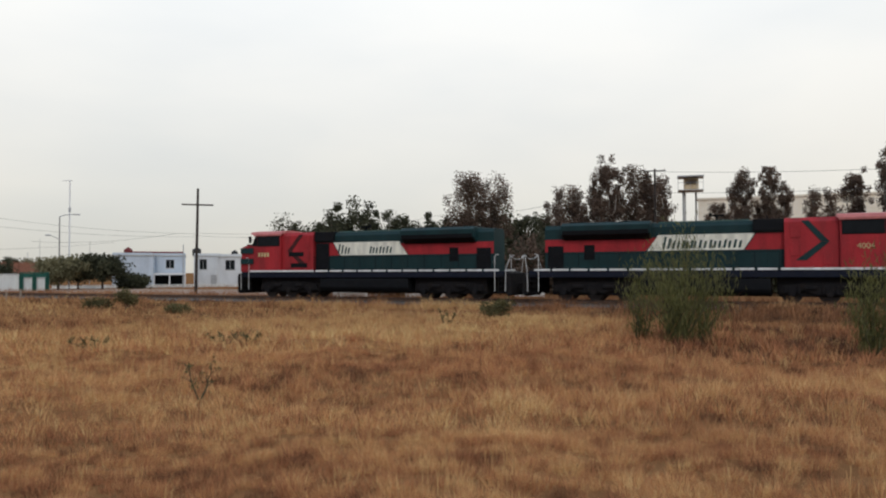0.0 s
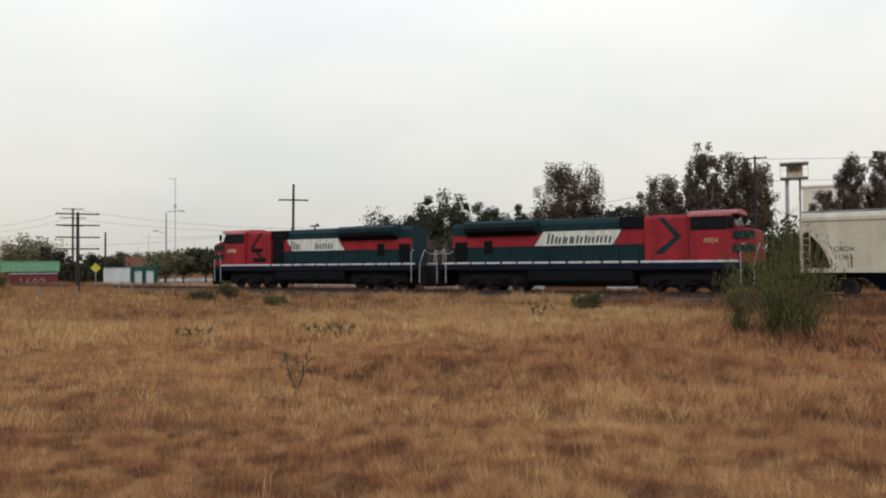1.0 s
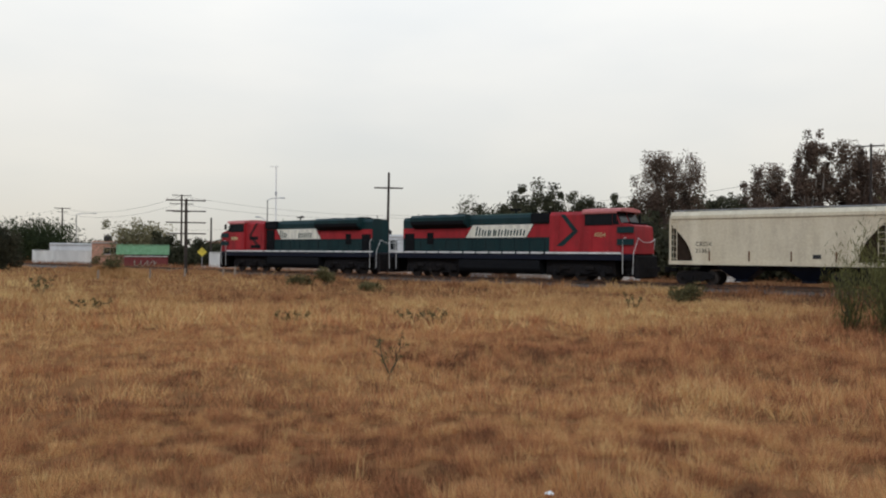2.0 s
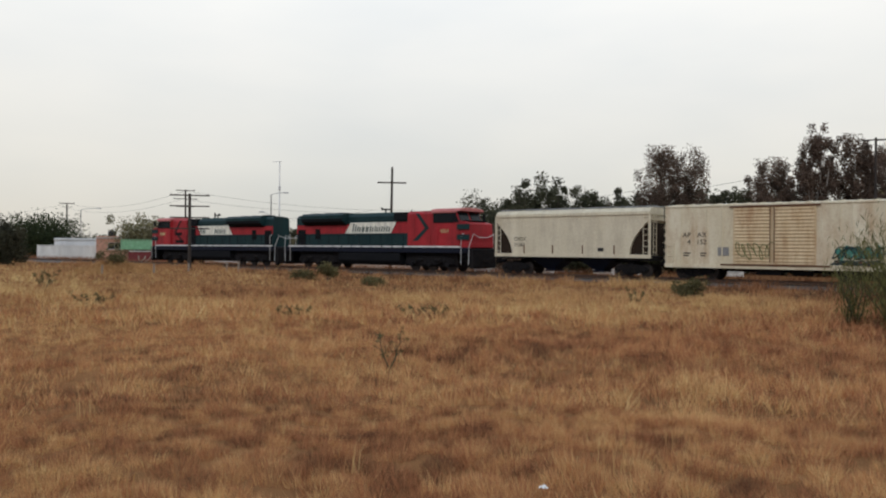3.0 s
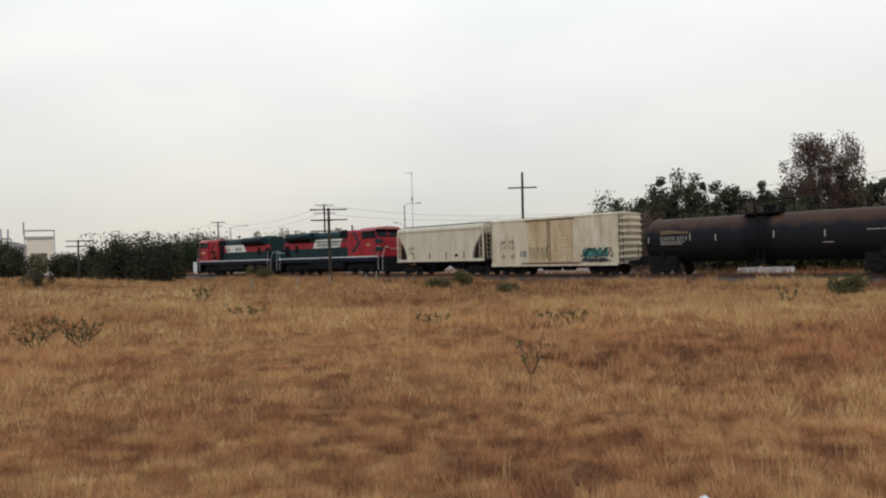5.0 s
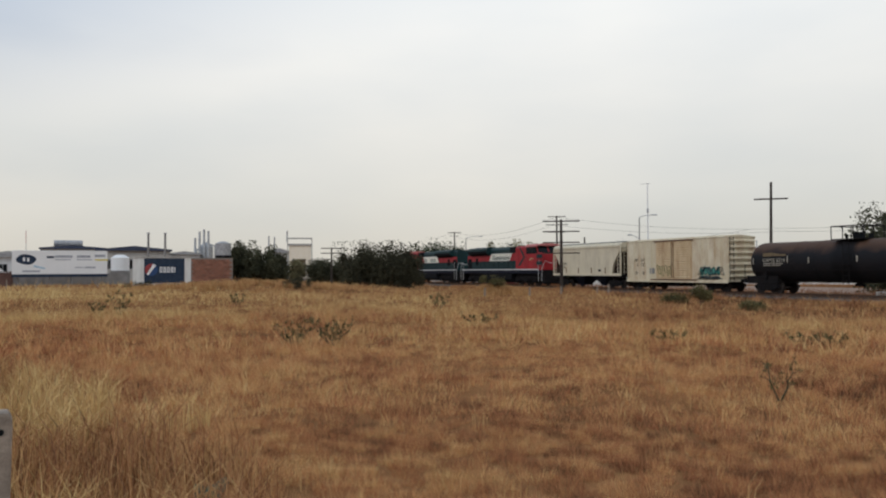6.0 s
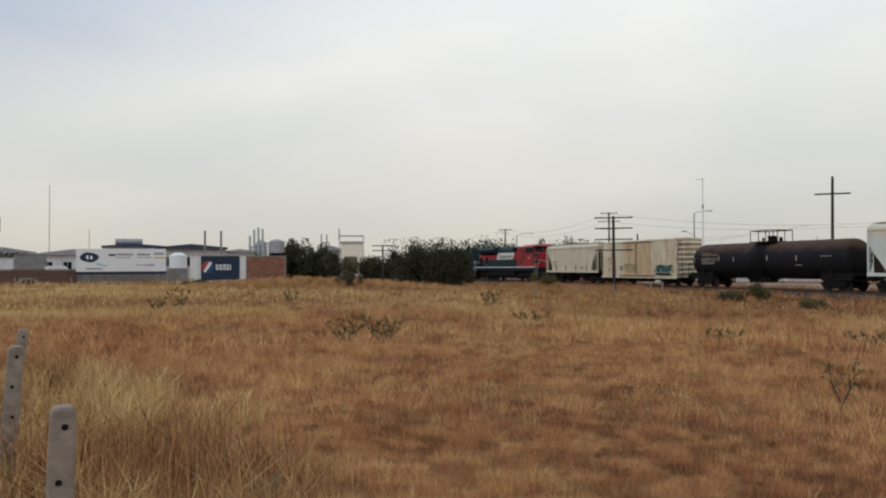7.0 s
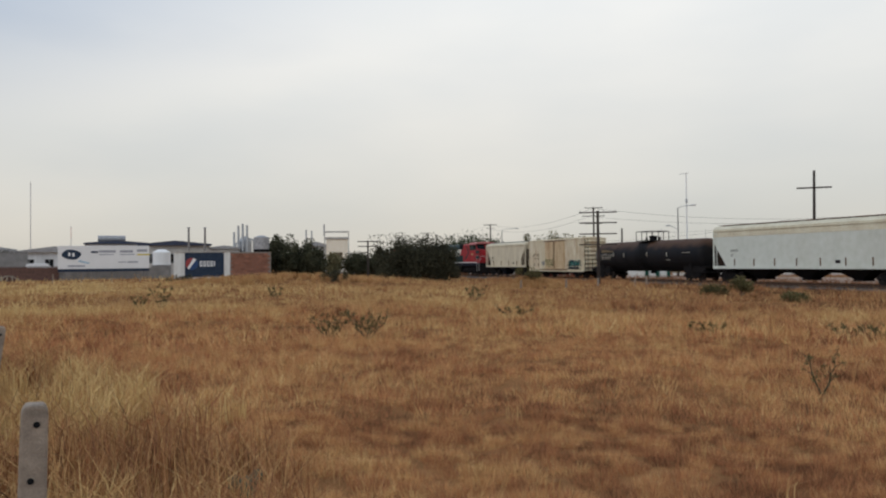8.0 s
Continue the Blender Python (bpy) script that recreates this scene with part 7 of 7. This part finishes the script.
shed("pale low annexe of the silo", 76.8, 78.6, 215, 1.35, 1.7, 10, "paleconcrete", "tin")
ob = facing("water_tank", "white cylindrical water tank beside the hoarding", "water tank", 88.4, RW + 6, high(0.1, RW + 6), group="rooftop water tanks")
bm = B(); rod(bm, (0, 0, 0), (0, 0, 1.7), 1.15, seg=20); rod(bm, (0, 0, 1.7), (0, 0, 2.1), 1.15, 0.5, seg=20)
part("shell", bm, "signwhite", ob)
bm = B(); box(bm, -1.2, 1.2, -1.2, 1.2, -high(0.1, RW + 6) - 0.6, 0)
part("stand", bm, "greywall", ob)
ob = facing("delivery_van", "white delivery van parked by the wall", "van", 96.0, RW + 4, -0.35)
bm = B(); prism(bm, [(-1.5, 1.5), (-1.5, 2.3), (-1.2, 2.55), (0.9, 2.55), (1.4, 2.0), (1.7, 1.9), (1.7, 1.45)], 0, 1.8, "y", 0.06)
ob.location.z = high(-0.45, RW) - 1.2
part("body", bm, "signwhite", ob)
bm = B(); box(bm, -1.45, 1.6, 0.1, 1.7, 0.9, 1.48, 0.03)
part("lower_body", bm, "signblue", ob)
for x in (-1.0, 1.1):
    for y in (0.1, 1.6):
        bm = B(); rod(bm, (x, y - 0.1, 0.75), (x, y + 0.1, 0.75), 0.36, seg=18)
        part("wheel", bm, "soot", ob)
ob = facing("pole_sign", "small dark blue pole sign of a roadside shop", "pole sign", 99.9, 120, -0.4)
zz = high(3.4, 120) + 0.4
bm = B(); rod(bm, (0, 0.2, 0), (0, 0.2, zz), 0.12)
part("post", bm, "galv", ob)
bm = B(); box(bm, -1.2, 1.2, 0, 0.3, zz - 1.9, zz, 0.03)
part("panel", bm, "signblue", ob)
p, t = pole("flag_pole", "thin pole with a small red pennant", 94.1, 110, high(2.75, 110), 0.05, "galv")
bm = B(); box(bm, -0.06, 0.16, -0.02, 0.02, t - 1.6, t - 0.1)
part("pennant", bm, "signred", p)


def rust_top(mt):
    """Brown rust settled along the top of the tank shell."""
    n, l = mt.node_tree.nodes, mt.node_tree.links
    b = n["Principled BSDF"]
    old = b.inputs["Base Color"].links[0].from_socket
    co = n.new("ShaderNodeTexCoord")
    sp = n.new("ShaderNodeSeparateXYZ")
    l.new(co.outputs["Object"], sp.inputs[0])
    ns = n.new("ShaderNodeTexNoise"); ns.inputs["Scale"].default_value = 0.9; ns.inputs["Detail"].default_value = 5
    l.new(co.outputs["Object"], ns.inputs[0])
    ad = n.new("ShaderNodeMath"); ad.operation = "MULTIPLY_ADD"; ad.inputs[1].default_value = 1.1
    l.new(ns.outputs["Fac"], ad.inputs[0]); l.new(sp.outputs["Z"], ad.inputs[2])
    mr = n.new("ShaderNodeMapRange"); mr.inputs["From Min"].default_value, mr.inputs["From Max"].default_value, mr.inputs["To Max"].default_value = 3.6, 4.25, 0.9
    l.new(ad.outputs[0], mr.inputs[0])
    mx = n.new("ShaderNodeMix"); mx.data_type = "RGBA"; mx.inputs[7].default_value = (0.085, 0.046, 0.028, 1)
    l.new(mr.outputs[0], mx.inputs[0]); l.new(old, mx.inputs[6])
    # black spillage run down from the manway over both sides
    sx = n.new("ShaderNodeMath"); sx.operation = "MULTIPLY_ADD"; sx.inputs[1].default_value = 1.4
    l.new(ns.outputs["Fac"], sx.inputs[0]); l.new(sp.outputs["X"], sx.inputs[2])
    ab = n.new("ShaderNodeMath"); ab.operation = "ABSOLUTE"
    sh = n.new("ShaderNodeMath"); sh.operation = "SUBTRACT"; sh.inputs[1].default_value = 0.55
    l.new(sx.outputs[0], sh.inputs[0]); l.new(sh.outputs[0], ab.inputs[0])
    ms = n.new("ShaderNodeMapRange"); ms.inputs["From Min"].default_value, ms.inputs["From Max"].default_value, ms.inputs["To Min"].default_value, ms.inputs["To Max"].default_value = 0.75, 1.15, 0.95, 0.0
    l.new(ab.outputs[0], ms.inputs[0])
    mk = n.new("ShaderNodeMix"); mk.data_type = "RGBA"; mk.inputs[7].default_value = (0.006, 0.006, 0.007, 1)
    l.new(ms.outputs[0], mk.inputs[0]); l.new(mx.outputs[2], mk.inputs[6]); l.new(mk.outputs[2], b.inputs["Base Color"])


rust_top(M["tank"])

# a prickly pear and a scrap of paper in the grass
px, py, _ = polar(82.6, 5.15)
ob = thing("prickly_pear", "small grey-green prickly pear half hidden in straw", "cactus", (px, py, float(gz(px, py))), rz=80)
for x, z, r_, tilt in ((0, 0.10, 0.075, 0.0), (-0.07, 0.13, 0.06, -0.4), (0.06, 0.17, 0.05, 0.5)):
    bm = B(); bmesh.ops.create_icosphere(bm, subdivisions=3, radius=r_, matrix=Matrix.Translation((x, 0, z)) @ Matrix.Rotation(tilt, 4, "Y") @ Matrix.Diagonal((0.8, 0.22, 1.15, 1)))
    part("pad", bm, "cactus", ob, smooth=True)
px, py, _ = polar(30.5, 4.6)
ob = thing("litter", "crumpled white paper scrap lying in the grass", "litter", (px, py, float(gz(px, py)) + 0.09), rz=20)
bm = B(); bmesh.ops.create_grid(bm, x_segments=5, y_segments=4, size=0.024)
for v in bm.verts:
    v.co.z = 0.014 * noise.noise(v.co * 60)
bmesh.ops.solidify(bm, geom=bm.faces[:], thickness=0.003)
part("sheet", bm, "signwhite", ob)


def lay_bricks():
    ob, w, h = BRICK_WALL
    rows, shared = int((h - 0.05) / 0.26), []
    for i in range(3):
        bm = B(); box(bm, -0.235, 0.235, 0, 0.03 + 0.006 * i, 0, 0.24)
        me = bpy.data.meshes.new("brick")
        bm.to_mesh(me); bm.free()
        me.materials.append(M["brick"])
        shared.append(me)
    n = 0
    for k in range(rows):
        x = -w / 2 + 0.25 + (0.25 if k % 2 else 0)
        while x < w / 2 - 0.2:
            o = new("brick", shared[n % 3])
            o.parent = ob
            o.matrix_basis = pose(x, -0.012 + 0.004 * (n * 7 % 3), 0.01 + k * 0.26)
            x += 0.50
            n += 1


lay_bricks()


# ---- what moves ----
def motions():
    for car, x in TRAIN:
        walk(car, [(k * 0.5, pose(x + train_at(k * 0.5), TRACK, RAIL)) for k in range(17)])
    for ob, x, r in WHEELSETS:
        walk(ob, [(k / 30, pose(x, 0, r, 0, math.degrees(train_at(k / 30) / r), 0)) for k in range(241)])


motions()
